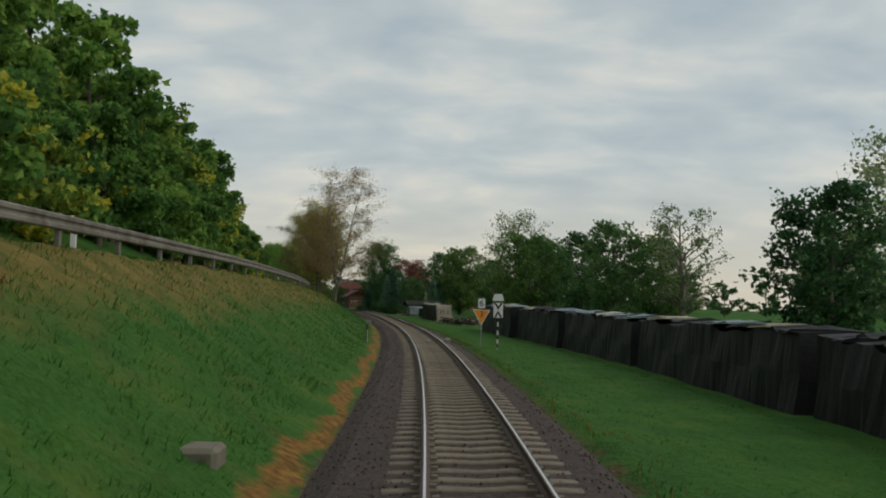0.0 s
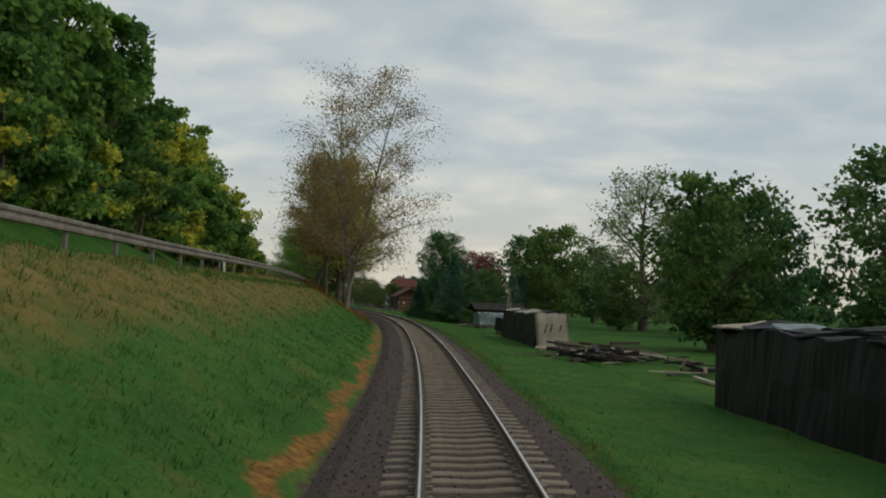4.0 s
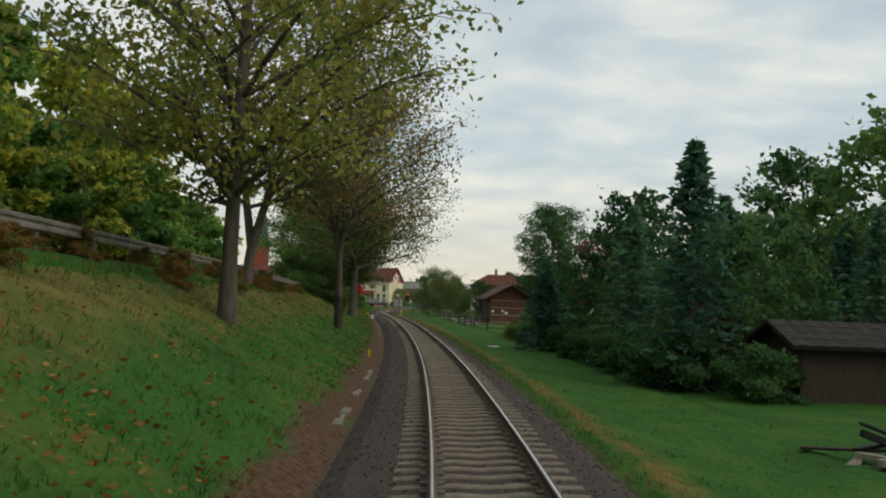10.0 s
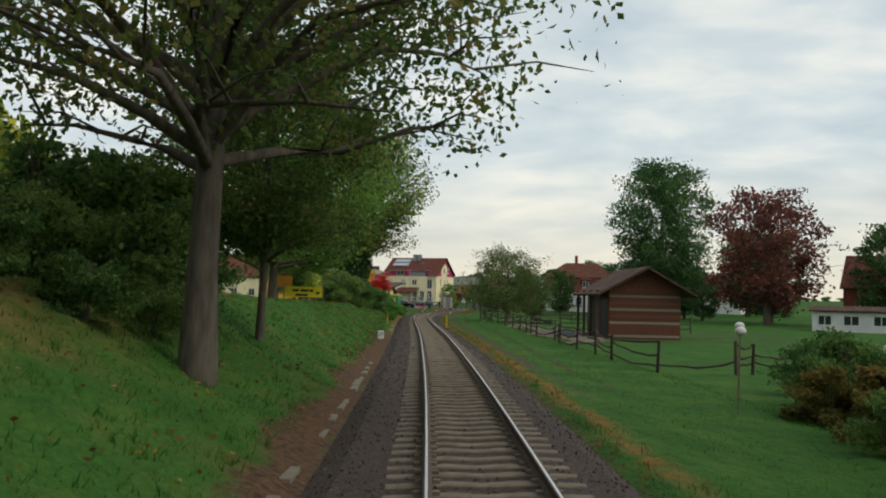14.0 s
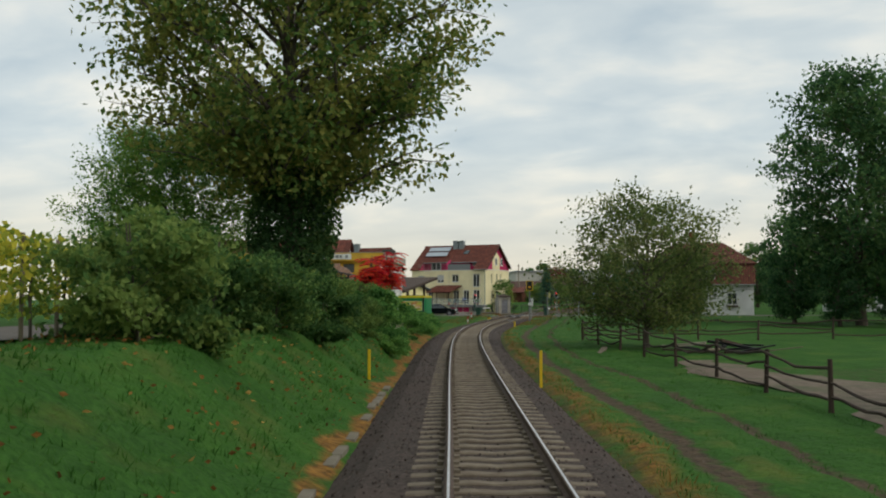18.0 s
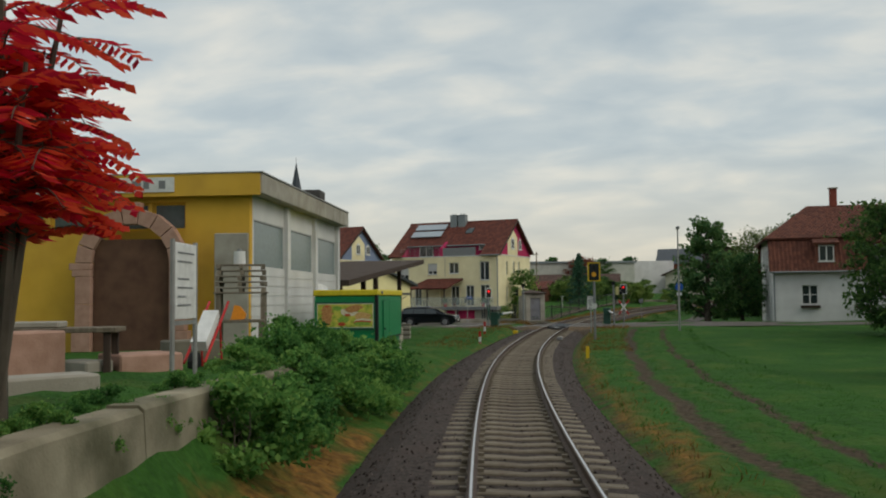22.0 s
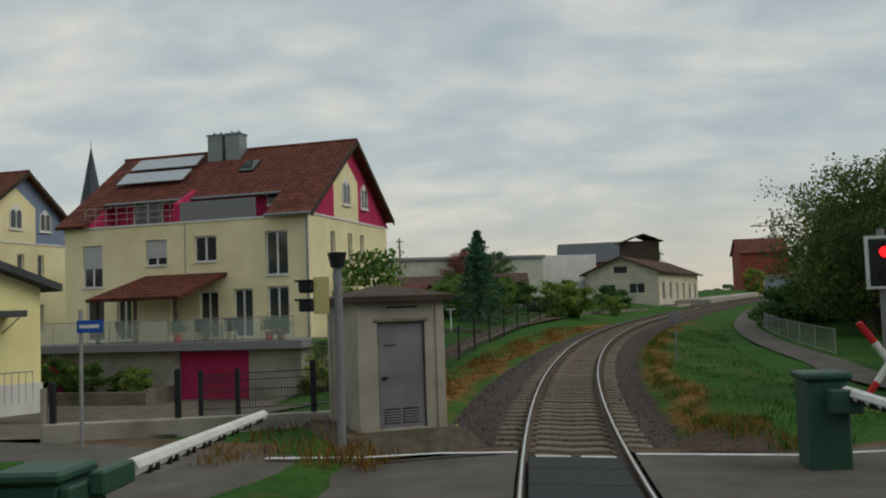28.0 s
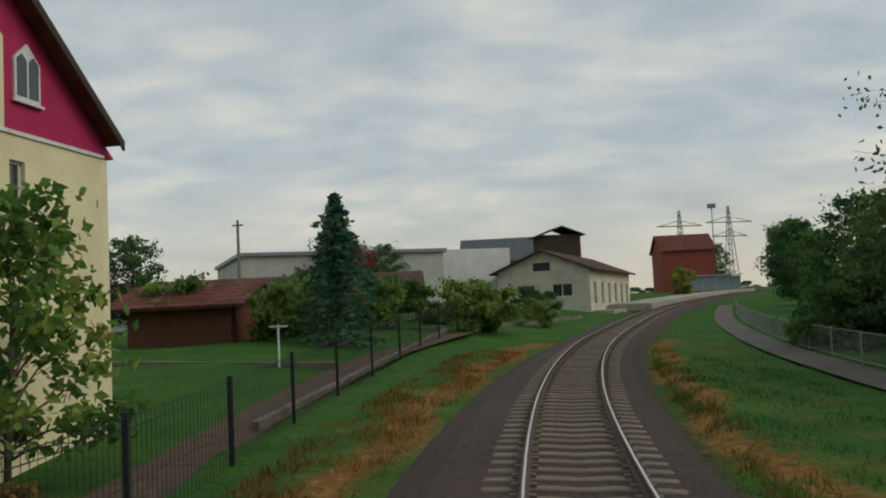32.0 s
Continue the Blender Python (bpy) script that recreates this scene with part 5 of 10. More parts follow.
    prism("dividing_fin", tint, h, [(0, 0), (1.7, 0), (1.7, 1.75), (0.1, 0.9)], 0.3).matrix_local = pose(-6.75, 0.1, zt + 0.02, 0, 0, 90)
    for k in range(9):
        rod("terrace_rail_post", M_GALV, h, (-12.0 + k * 0.6, 0.12, zt), (-12.0 + k * 0.6, 0.12, zt + 0.95), 0.014, n=6)
    for z in (0.35, 0.65, 0.95):
        rod("terrace_rail", M_GALV, h, (-12.0, 0.12, zt + z), (-7.0, 0.12, zt + z), 0.016, n=6)
    # roof: slopes with an overhang, the front one cut back over the terrace
    ov, e = 0.45, 0.35
    f0, f1 = -0.4, D + 0.05
    ez0, ez1 = rid_z - slope * (rid_y + 0.4), rid_z - slope * (f1 - rid_y)
    cut_y = 1.35
    cz = rid_z - slope * (rid_y - cut_y)
    hip = -W - 0.3
    up = Vector((0, 0, 0.16))
    V = lambda x, y, z: Vector((x, y, z + 0.16))
    tiled_slope(h, "roof", V(-11.7, cut_y, cz), V(-1.9, cut_y, cz), V(-1.9, rid_y, rid_z), V(-11.7, rid_y, rid_z), M_TILE)
    tiled_slope(h, "roof", V(-1.9, f0, ez0), V(ov, f0, ez0), V(ov, rid_y, rid_z), V(-1.9, rid_y, rid_z), M_TILE)
    tiled_slope(h, "roof", V(hip, f0, ez0), V(-11.7, f0, ez0), V(-11.7, rid_y, rid_z), V(hip + 0.1, rid_y, rid_z), M_TILE)
    tiled_slope(h, "roof", V(ov, f1, ez1), V(hip, f1, ez1), V(hip, rid_y, rid_z), V(ov, rid_y, rid_z), M_TILE)
    rod("ridge_cap", M_TILE, h, (hip, rid_y, rid_z + 0.17), (ov, rid_y, rid_z + 0.17), 0.1, n=8)
    for y0, z0 in ((f0, ez0), (f1, ez1)):
        bm = bmesh.new()
        d = Vector((0, rid_y - y0, rid_z - z0))
        nrm = Vector((0, -d.z, d.y)).normalized() * (1 if d.y > 0 else -1)
        vs = []
        for x in (ov - 0.01, ov + 0.05):
            for p, k in (((y0, z0), 0.16), ((rid_y, rid_z), 0.16), ((rid_y, rid_z), -0.1), ((y0, z0), -0.1)):
                vs.append(bm.verts.new((x, p[0], p[1] + k + 0.02)))
        for q in ((0, 1, 2, 3), (7, 6, 5, 4), (0, 4, 5, 1), (1, 5, 6, 2), (2, 6, 7, 3), (3, 7, 4, 0)):
            bm.faces.new([vs[i] for i in q])
        bmesh.ops.recalc_face_normals(bm, faces=bm.faces)
        part("barge_board", bm, M_WOODD, h)
    gutter(h, (-1.9, f0 - 0.06, ez0 + 0.1), (ov, f0 - 0.06, ez0 + 0.1))
    gutter(h, (-11.7, cut_y - 0.06, cz + 0.1), (-1.9, cut_y - 0.06, cz + 0.1))
    rod("downpipe", M_ZINC, h, (0.05, -0.08, 0.2), (0.05, -0.08, zt + 0.35), 0.05, n=8)
    # chimneys, solar panels, roof light
    for cx in (-7.7, -6.65):
        c = bx("chimney", M_ZINC, h, cx, rid_y - 0.9, 10.4, cx + 0.85, rid_y - 0.1, 12.35, 0.02)
        bx("chimney_cap", M_ZINC, c, cx - 0.05, rid_y - 0.95, 12.35, cx + 0.9, rid_y - 0.05, 12.42)
        for k in (0.2, 0.6):
            rod("flue", M_ZINC, c, (cx + k, rid_y - 0.5, 12.4), (cx + k, rid_y - 0.5, 12.58), 0.07, n=8)
    ang = math.degrees(math.atan(slope))
    for k in range(2):
        p = bx("solar_panel", M_SOLAR, h, 0, 0, 0, 3.9, 1.15, 0.07, 0.01)
        p.matrix_local = pose(-11.9, rid_y - 2.9 + 1.25 * k, rid_z - slope * (2.9 - 1.25 * k) + 0.42, ang, 0, 0)
    p = bx("roof_light", M_PANE, h, 0, 0, 0, 0.85, 1.1, 0.1, 0.01)
    p.matrix_local = pose(-5.2, rid_y - 2.2, rid_z - slope * 2.2 + 0.2, ang, 0, 0)
    if not detail:
        return h
    # terrace over the garages
    ty = -3.3
    bx("terrace_slab", M_GREYP, h, -14.3, ty, 1.35, 1.2, 0.0, 1.72, 0.02)
    # concrete grey here also puts the terrace's shade onto the white pier
    bx("garage_wall", M_CONCW, h, -14.0, ty + 0.5, -1.1, -4.95, ty + 0.8, 1.35)
    bx("garage_wall", M_CONCW, h, -1.55, ty + 0.5, -1.1, 0.9, ty + 0.8, 1.35)
    bx("garage_wall", M_CONCW, h, 0.6, ty + 0.8, -1.1, 0.9, 0, 1.35)
    g = bx("garage_door", M_MAGENTA, h, -4.95, ty + 0.62, -1.1, -1.55, ty + 0.7, 1.3)
    for k in range(6):
        bx("panel_rib", M_MAGENTA, g, -4.95, ty + 0.6, -0.9 + 0.36 * k, -1.55, ty + 0.625, -0.88 + 0.36 * k)
    bx("garage_door", M_MAGENTA, h, -13.2, ty + 0.47, -1.1, -10.4, ty + 0.52, 1.0)
    for k in range(11):
        x = -14.2 + k * 1.5
        rod("balustrade_post", M_GALV, h, (x, ty + 0.06, 1.7), (x, ty + 0.06, 2.72), 0.018, n=6)
    for k in range(10):
        x = -14.2 + k * 1.5
        bx("balustrade_pane", M_CLEAR, h, x + 0.06, ty + 0.055, 1.8, x + 1.44, ty + 0.065, 2.66)
    rod("balustrade_rail", M_GALV, h, (-14.2, ty + 0.06, 2.72), (0.8, ty + 0.06, 2.72), 0.022, n=6)
    # tiled shelter on posts in front of the doors
    sh = tiled_slope(h, "porch_roof", Vector((-9.9, -2.7, 3.75)), Vector((-5.0, -2.7, 3.75)), Vector((-4.1, -0.02, 4.85)), Vector((-8.5, -0.02, 4.85)), M_TILE, label="brown tiled porch roof over the terrace doors")
    for x in (-9.4, -7.4, -5.3):
        bx("porch_post", M_WOODD, h, x - 0.06, -2.55, 1.7, x + 0.06, -2.43, 3.75)
    rod("downpipe", M_GREYP, h, (0.06, -0.06, -1.0), (0.06, -0.06, 7.3), 0.05, n=8)
    bx("wall_joint", M_GREYP, h, -6.35, -0.012, 4.9, -6.31, 0.004, 7.2)
    bx("porch_screen", M_CREAM, h, -8.7, -0.9, 1.72, -6.6, -0.75, 3.7)
    return h


def clear_glass():
    """Thin clear sheet glass: mostly see-through, glossy on top."""
    m = bpy.data.materials.new("balustrade_glass")
    m.use_nodes = True
    n = m.node_tree.nodes["Principled BSDF"]
    n.inputs["Base Color"].default_value = (0.55, 0.62, 0.6, 1)
    n.inputs["Roughness"].default_value = 0.12
    n.inputs["Alpha"].default_value = 0.22
    return m


M_CLEAR = clear_glass()
red_house = gable_house(pose(-73.9, 426.4, 0, 0, 0, -9.9), M_MAGENTA, "cream three-storey house with magenta attic and brown tiled roof")
blue_house = gable_house(pose(-94.2, 430.4, 0, 0, 0, -9.9), M_BLUEW, "cream three-storey house with blue-grey gable and brown roof", detail=False)


# ---- lemon bungalow with a low gable ----
def bungalow():
    ang = math.degrees(math.atan2(0.44, -0.9))
    # x runs along the gable wall away from the crossing, y into the building
    m = Matrix.Translation((-80.5, 415.5, 0)) @ Matrix(((-0.439, -0.898, 0, 0), (-0.898, 0.439, 0, 0), (0, 0, 1, 0), (0, 0, 0, 1)))
    m = Matrix.Translation((-85.84, 404.6, 0)) @ pose(0, 0, 0, 0, 0, math.degrees(math.atan2(0.898, 0.439)))
    h = thing("bungalow", m, "lemon yellow bungalow with a low grey gable roof", "house")
    W, D = 12.1, 12.0
    conv = lambda a: W - a
    holes = [(conv(10.5), 1.5, conv(8.5), 3.02), (conv(7.2), 1.58, conv(5.4), 3.05), (conv(3.75), 0.45, conv(2.75), 2.8), (conv(2.0), 1.75, conv(1.6), 2.7)]
    facade("gable_wall", M_LEMON, h, Matrix.Identity(4), 0, W, 0.25, 4.0, holes)
    prism("gable_field", M_LEMON, h, [(0, 4.0), (W, 4.0), (W / 2 + 0.1, 6.02)], 0.3)
    facade("side_wall", M_LEMON, h, pose(W, 0.3, 0, 0, 0, 90), 0, D, 0.25, 4.0, [])
    facade("side_wall", M_LEMON, h, pose(0.3, 0.3, 0, 0, 0, 90), 0, D, 0.25, 4.0, [])
    bx("rear_wall", M_LEMON, h, 0, D, 0.25, W, D + 0.3, 4.0)
    bx("plinth", M_WHITEW, h, -0.04, -0.05, -0.3, W + 0.04, 0.02, 0.75)
    for q in holes[:2]:
        f = bx("roller_shutter", M_SHUTTER, h, q[0], 0.08, q[1], q[2], 0.12, q[3])
        bx("sill", M_WHITE, f, q[0] - 0.06, -0.06, q[1] - 0.06, q[2] + 0.06, 0.1, q[1])
    d = bx("door", plain("teal_door", (0.03, 0.11, 0.13), 0.4), h, holes[2][0], 0.12, 0.45, holes[2][2], 0.17, 2.8)
    bx("door_handle", M_CHROME, d, holes[2][0] + 0.1, 0.08, 1.4, holes[2][0] + 0.14, 0.12, 1.7)
    window(h, Matrix.Identity(4), *holes[3], mull=0, sill=False, frame=M_WOODD)
    c = bx("canopy", M_ROOFG, h, conv(4.6), -1.1, 3.0, conv(1.2), 0.0, 3.22, 0.02)
    for x in (conv(4.3), conv(1.4)):
        rod("canopy_bracket", M_GALV, c, (x, -1.0, 3.02), (x, -0.02, 2.5), 0.025, n=6)
    for sx, (x0, x1) in enumerate(((-0.5, W / 2), (W + 0.5, W / 2))):
        bm = bmesh.new()
        z0 = 3.86
        vs = []
        for y in (-0.55, D + 0.5):
            for x, z in ((x0, z0), (x1, 6.05), (x1, 6.3), (x0, z0 + 0.25)):
                vs.append(bm.verts.new((x, y, z)))
        for q in ((0, 1, 2, 3), (7, 6, 5, 4), (0, 4, 5, 1), (1, 5, 6, 2), (2, 6, 7, 3), (3, 7, 4, 0)):
            bm.faces.new([vs[i] for i in q])
        bmesh.ops.recalc_face_normals(bm, faces=bm.faces)
        part("roof", bm, M_ROOFG, h)
    for k in range(7):
        rod("railing_bar", M_GALV, h, (conv(2.6) + k * 0.25, -1.2, 0.2), (conv(2.6) + k * 0.25, -1.2, 1.2), 0.012, n=5)
    rod("handrail", M_GALV, h, (conv(2.6), -1.2, 1.2), (conv(1.1), -1.2, 1.2), 0.02, n=6)


bungalow()


# ---- stonemason's hall ----
def hall():
    m = pose(-65.2, 350.7, -0.12, 0, 0, 10.1) @ pose(-0.3, 0, 0)
    h = thing("workshop_hall", m, "stonemason's hall with ochre front and white bays", "workshop")
    L, W = 12.9, 16.0
    wins = [(0.42, 3.72, 3.92, 5.24), (4.4, 3.72, 8.15, 5.24), (8.62, 3.72, 12.5, 5.24)]
    facade("side_wall", M_WHITEW, h, EAST, 0, L, 0.2, 5.95, wins)
    for q in wins:
        w = bx("window", plain("frosted_glass", (0.2, 0.25, 0.25), 0.25, bump=0.0), h, 0, 0, 0, q[2] - q[0], 0.05, q[3] - q[1])
        w.matrix_local = EAST @ Matrix.Translation((q[0], 0.03, q[1]))
        for z in (0.0, q[3] - q[1] - 0.05):
            bx("frame_rail", M_GALV, w, 0, -0.03, z, q[2] - q[0], -0.002, z + 0.05)
    for y in (4.16, 8.39, 12.7):
        bx("pilaster", M_WHITEW, h, 0.0, y - 0.2, 0.2, 0.14, y + 0.2, 5.95)
    for k in range(10):
        for y0, y1 in ((0.1, 3.93), (4.4, 8.15), (8.64, 12.46)):
            bx("cladding_board", M_WHITEW, h, 0.002, y0, 0.75 + k * 0.31, 0.035, y1, 1.04 + k * 0.31)
    fw = [(-3.0, 4.9, -1.95, 5.75), (-4.05, 4.9, -3.1, 5.75), (-6.2, 4.9, -5.1, 5.75), (-7.4, 4.9, -6.4, 5.75), (-10.5, 0.4, -7.6, 3.9)]
    facade("front_wall", M_OCHRE, h, pose(0, -0.03, 0), -W, 0.004, 0.2, 5.95, fw, 0.3)
    for q in fw[:4]:
        window(h, Matrix.Identity(4), *q, mull=0, depth=0.1, frame=M_OCHRE, sill=False, pane=plain("grey_glass", (0.13, 0.15, 0.15), 0.2, bump=0.0) if q is fw[0] else MATS["grey_glass"])
    bx("door", M_WOODD, h, -10.5, 0.15, 0.4, -7.6, 0.22, 3.9)
    bx("rear_wall", M_WHITEW, h, -W, L, 0.2, 0, L + 0.3, 5.95)
    bx("side_wall", M_WHITEW, h, -W, 0.3, 0.2, -W + 0.3, L, 5.95)
    r = bx("roof_slab", M_CONCW, h, -W - 0.3, -0.25, 5.95, 0.45, L + 0.4, 6.55, 0.02)
    bx("fascia", M_OCHRE, r, -W - 0.3, -0.32, 5.9, 0.4, -0.252, 6.56)
    bx("roof_edge", M_GALV, r, -W - 0.32, -0.34, 6.56, 0.48, L + 0.42, 6.6)
    sgn = bx("name_board", M_WHITE, h, -8.2, -0.36, 6.03, -2.2, -0.325, 6.47)
    rr = random.Random(4)
    x = -8.0
    while x < -2.5:
        w = rr.uniform(0.16, 0.28)
        bx("lettering_bar", M_GREYP, sgn, x, -0.368, 6.13, x + w, -0.362, 6.37)
        x += w + rr.choice((0.08, 0.08, 0.3))
    bx("chimney", plain("dark_render", (0.07, 0.065, 0.06), 0.8), h, -1.5, 11.3, 6.5, -0.4, 12.4, 7.4, 0.02)
    rod("dish_aerial", M_WHITE, h, (0.2, 9.0, 2.9), (0.3, 8.95, 2.95), 0.55, 0.5, 16, "round white dish on the wall")
    return h


hall()


# ---- white house beyond the meadow ----
def white_house():
    m = pose(-47.0, 402.6, 0, 0, 0, 0)
    h = thing("farmhouse", m, "white rendered house with a steep red tiled roof", "house")
    W, D = 13.0, 14.0
    holes = [(2.1, 1.9, 3.3, 3.4), (6.0, 1.9, 7.2, 3.4), (9.8, 1.9, 11.0, 3.4)]
    facade("front_wall", M_WHITEW, h, Matrix.Identity(4), 0, W, -0.4, 4.7, holes)
    for q in holes:
        w = window(h, Matrix.Identity(4), *q, mull=1, bars=1)
        bx("flower_box", M_WOODD, w, -0.1, -0.25, -0.3, 1.3, -0.07, -0.08)
    wm = pose(0, D, 0, 0, 0, -90)
    sides = [(2.4, 1.8, 3.3, 3.6), (5.0, 1.8, 5.9, 3.6), (10.4, 1.8, 11.3, 3.6), (9.9, 5.0, 10.7, 6.4), (7.4, 5.0, 8.2, 6.4), (4.4, 5.0, 5.2, 6.4)]
    facade("side_wall", M_WHITEW, h, wm, 0.3, D - 0.3, -0.4, 4.7, [q for q in sides if q[3] < 4.7])
    prism("gable_field", M_WHITEW, h, [(0.15, 4.7), (D - 0.15, 4.7), (D - 1.25, 7.0), (D - 1.9, 7.5), (1.9, 7.5), (1.25, 7.0)], 0.28).matrix_local = wm
    for q in sides:
        window(h, wm, *q, mull=1, depth=0.1 if q[3] < 4.7 else -0.06)
    bx("rear_wall", M_WHITEW, h, 0, D - 0.3, -0.4, W, D, 4.7)
    bx("side_wall", M_WHITEW, h, W - 0.3, 0.3, -0.4, W, D - 0.3, 4.7)
    M_RT = material("dull_red_roof_tile", [(0.085, 0.03, 0.02), (0.15, 0.052, 0.033)], 2.0, 0.85, 0.3, 30, island=0.5)
    A = Vector
    ry, rz, bz, hz, hx = D / 2, 10.1, 7.0, 7.6, 3.4
    yb = 1.05
    yu = lambda z: yb - 0.25 + (z - bz) / (rz - bz) * (ry - yb + 0.25)
    tiled_slope(h, "lower_roof", A((-0.25, -0.45, 4.4)), A((W + 0.25, -0.45, 4.4)), A((W + 0.25, yb, bz)), A((-0.25, yb, bz)), M_RT)
    tiled_slope(h, "lower_roof", A((W + 0.25, D + 0.45, 4.4)), A((-0.25, D + 0.45, 4.4)), A((-0.25, D - yb, bz)), A((W + 0.25, D - yb, bz)), M_RT)
    tiled_slope(h, "upper_roof", A((-0.5, yu(bz), bz + 0.1)), A((W + 0.5, yu(bz), bz + 0.1)), A((W - hx, ry, rz)), A((hx, ry, rz)), M_RT)
    tiled_slope(h, "upper_roof", A((W + 0.5, D - yu(bz), bz + 0.1)), A((-0.5, D - yu(bz), bz + 0.1)), A((hx, ry, rz)), A((W - hx, ry, rz)), M_RT)
    tiled_slope(h, "hip_roof", A((-0.55, D - yu(bz), bz + 0.05)), A((-0.55, yu(bz), bz + 0.05)), A((hx, ry, rz)), A((hx, ry, rz)), M_RT)
    for y0 in (0.6, D - 1.5):
        bx("barge_board", M_WOODD, h, -0.3, y0, 6.9, -0.24, y0 + 0.9, 7.1)
    c = bx("chimney", M_BRICK, h, 5.2, ry - 0.3, 9.4, 5.75, ry + 0.3, 11.5, 0.02)
    bx("chimney_cap", M_CONCW, c, 5.12, ry - 0.38, 11.5, 5.83, ry + 0.38, 11.6)
    for dx in (3.2, 7.1):
        d = bx("dormer", M_RT, h, dx, -0.05, 5.0, dx + 1.5, 1.6, 6.65)
        window(d, pose(0, -0.05, 0), dx + 0.2, 5.2, dx + 1.3, 6.45, mull=1, depth=-0.05, sill=True)
        tiled_slope(h, "dormer_roof", A((dx - 0.2, -0.3, 6.62)), A((dx + 1.7, -0.3, 6.62)), A((dx + 1.7, 1.9, 7.3)), A((dx - 0.2, 1.9, 7.3)), M_RT)
    gutter(h, (-0.25, -0.53, 4.4), (W + 0.25, -0.53, 4.4))
    rod("downpipe", M_ZINC, h, (0.1, -0.08, -0.3), (0.1, -0.08, 4.5), 0.05, n=8)
    return h


white_house()


# ---- plain sheds and distant buildings ----
def shed(name, m, w, d, z1, rise, wall, roof, label, category="shed", ov=0.4, holes=(), side_holes=(), openside=False, ridge_x=True, cat_windows=True):
    """A saddle-roofed building, x along the ridge, with its front at y = 0."""
    h = thing(name, m, label, category)
    facade("front_wall", wall, h, Matrix.Identity(4), 0, w, -0.6, z1, list(holes))
    for q in holes:
        window(h, Matrix.Identity(4), *q, mull=1)
    for x, mm in ((0, pose(0.25, 0.3, 0, 0, 0, 90)), (w, pose(w, 0.3, 0, 0, 0, 90))):
        sh = list(side_holes) if x == 0 else []
        if x == 0:
            mm = pose(0, d, 0, 0, 0, -90)
        facade("side_wall", wall, h, mm, 0.3, d - 0.3, -0.6, z1, sh, 0.25)
        for q in sh:
            window(h, mm, *q, mull=1, sill=False)
        prism("gable", wall, h, [(0.0, z1), (d, z1), (d / 2, z1 + rise)], 0.25).matrix_local = pose(0, d, 0, 0, 0, -90) if x == 0 else pose(w, 0, 0, 0, 0, 90)
    bx("rear_wall", wall, h, 0, d - 0.3, -0.6, w, d, z1)
    k = rise / (d / 2)
    A = Vector
    tiled_slope(h, "roof", A((-ov, -ov, z1 - ov * k + 0.1)), A((w + ov, -ov, z1 - ov * k + 0.1)), A((w + ov, d / 2, z1 + rise + 0.1)), A((-ov, d / 2, z1 + rise + 0.1)), roof, 0.6, 0.6)
    tiled_slope(h, "roof", A((w + ov, d + ov, z1 - ov * k + 0.1)), A((-ov, d + ov, z1 - ov * k + 0.1)), A((-ov, d / 2, z1 + rise + 0.1)), A((w + ov, d / 2, z1 + rise + 0.1)), roof, 0.6, 0.6)
    return h


barn = shed("barn", place(297, 14.0, -0.4, 0) @ pose(0, 0, 0, 0, 0, 90) @ pose(0, -5.6, 0), 8.6, 5.6, 3.7, 1.55, M_WOODR, M_TILED, "brown boarded barn with a deep overhanging tiled roof", ov=1.1)
for k in range(15):
    b = bx("board", M_WOODR if k % 4 else M_WOOD, barn, 0, 0, 0, 5.5, 0.035, 0.19)
    b.matrix_local = pose(-0.04, 5.55, -0.1 + k * 0.255, 0, 0, -90)
for x in (0.15, 2.9, 5.7, 8.4):
    bx("post", M_WOODD, barn, x - 0.09, 6.35, -0.6, x + 0.09, 6.53, 3.5)
# black sheets stand for the shade in the barn's open bays
for x0, x1 in ((0.3, 2.6), (3.2, 5.4), (6.0, 8.3)):
    bx("dark_door", M_BLACK, barn, x0, 5.604, -0.2, x1, 5.63, 3.1)
pav = shed("garden_pavilion", pose(-9.3, 333.8, -0.3, 0, 0, -9), 8.6, 4.5, 2.5, 0.45, M_WHITEW, M_TILED, "low white pavilion with window openings beyond the meadow", "pavilion", ov=0.35, holes=[(0.6, 0.9, 2.0, 2.0), (3.2, 0.9, 4.8, 2.0), (6.2, 0.9, 7.8, 2.0)])
shed("village_house", pose(-2, 356, 0.2, 0, 0, -20), 12, 9, 5.2, 4.2, M_BRICK, M_TILE, "brick village house with a steep orange-red roof", "house", holes=[(2, 2.0, 3.2, 3.4), (7, 2.0, 8.2, 3.4)])
M_GOODS = material("weathered_cream_render", [(0.5, 0.46, 0.36), (0.64, 0.59, 0.47)], 1.2, 0.9, 0.2, 40, dirt=(0.3, 0.27, 0.21), dirt_scale=0.5, dirt_amount=0.5)
goods = shed("goods_shed", Matrix.Translation((-49.6, 507.3, 2.5)) @ pose(0, 0, 0, 0, 0, 71), 26, 9.6, 4.3, 1.95, M_GOODS, M_TILED, "pale rendered goods shed with a brown roof", "goods shed", ov=0.75,
             holes=[(2 + k * 4.2, 0.6, 3.5 + k * 4.2, 2.9) for k in range(6)], side_holes=[(2.0, 1.45, 3.9, 2.75), (5.7, 1.45, 7.8, 2.75)])
gw = bx("upper_window", M_WHITE, goods, 0, 0, 0, 1.9, 0.05, 1.0)
gw.matrix_local = pose(0, 9.6, 0, 0, 0, -90) @ Matrix.Translation((3.75, -0.055, 4.1))
bx("pane", M_PANE, gw, 0.06, -0.012, 0.06, 1.84, -0.004, 0.94)
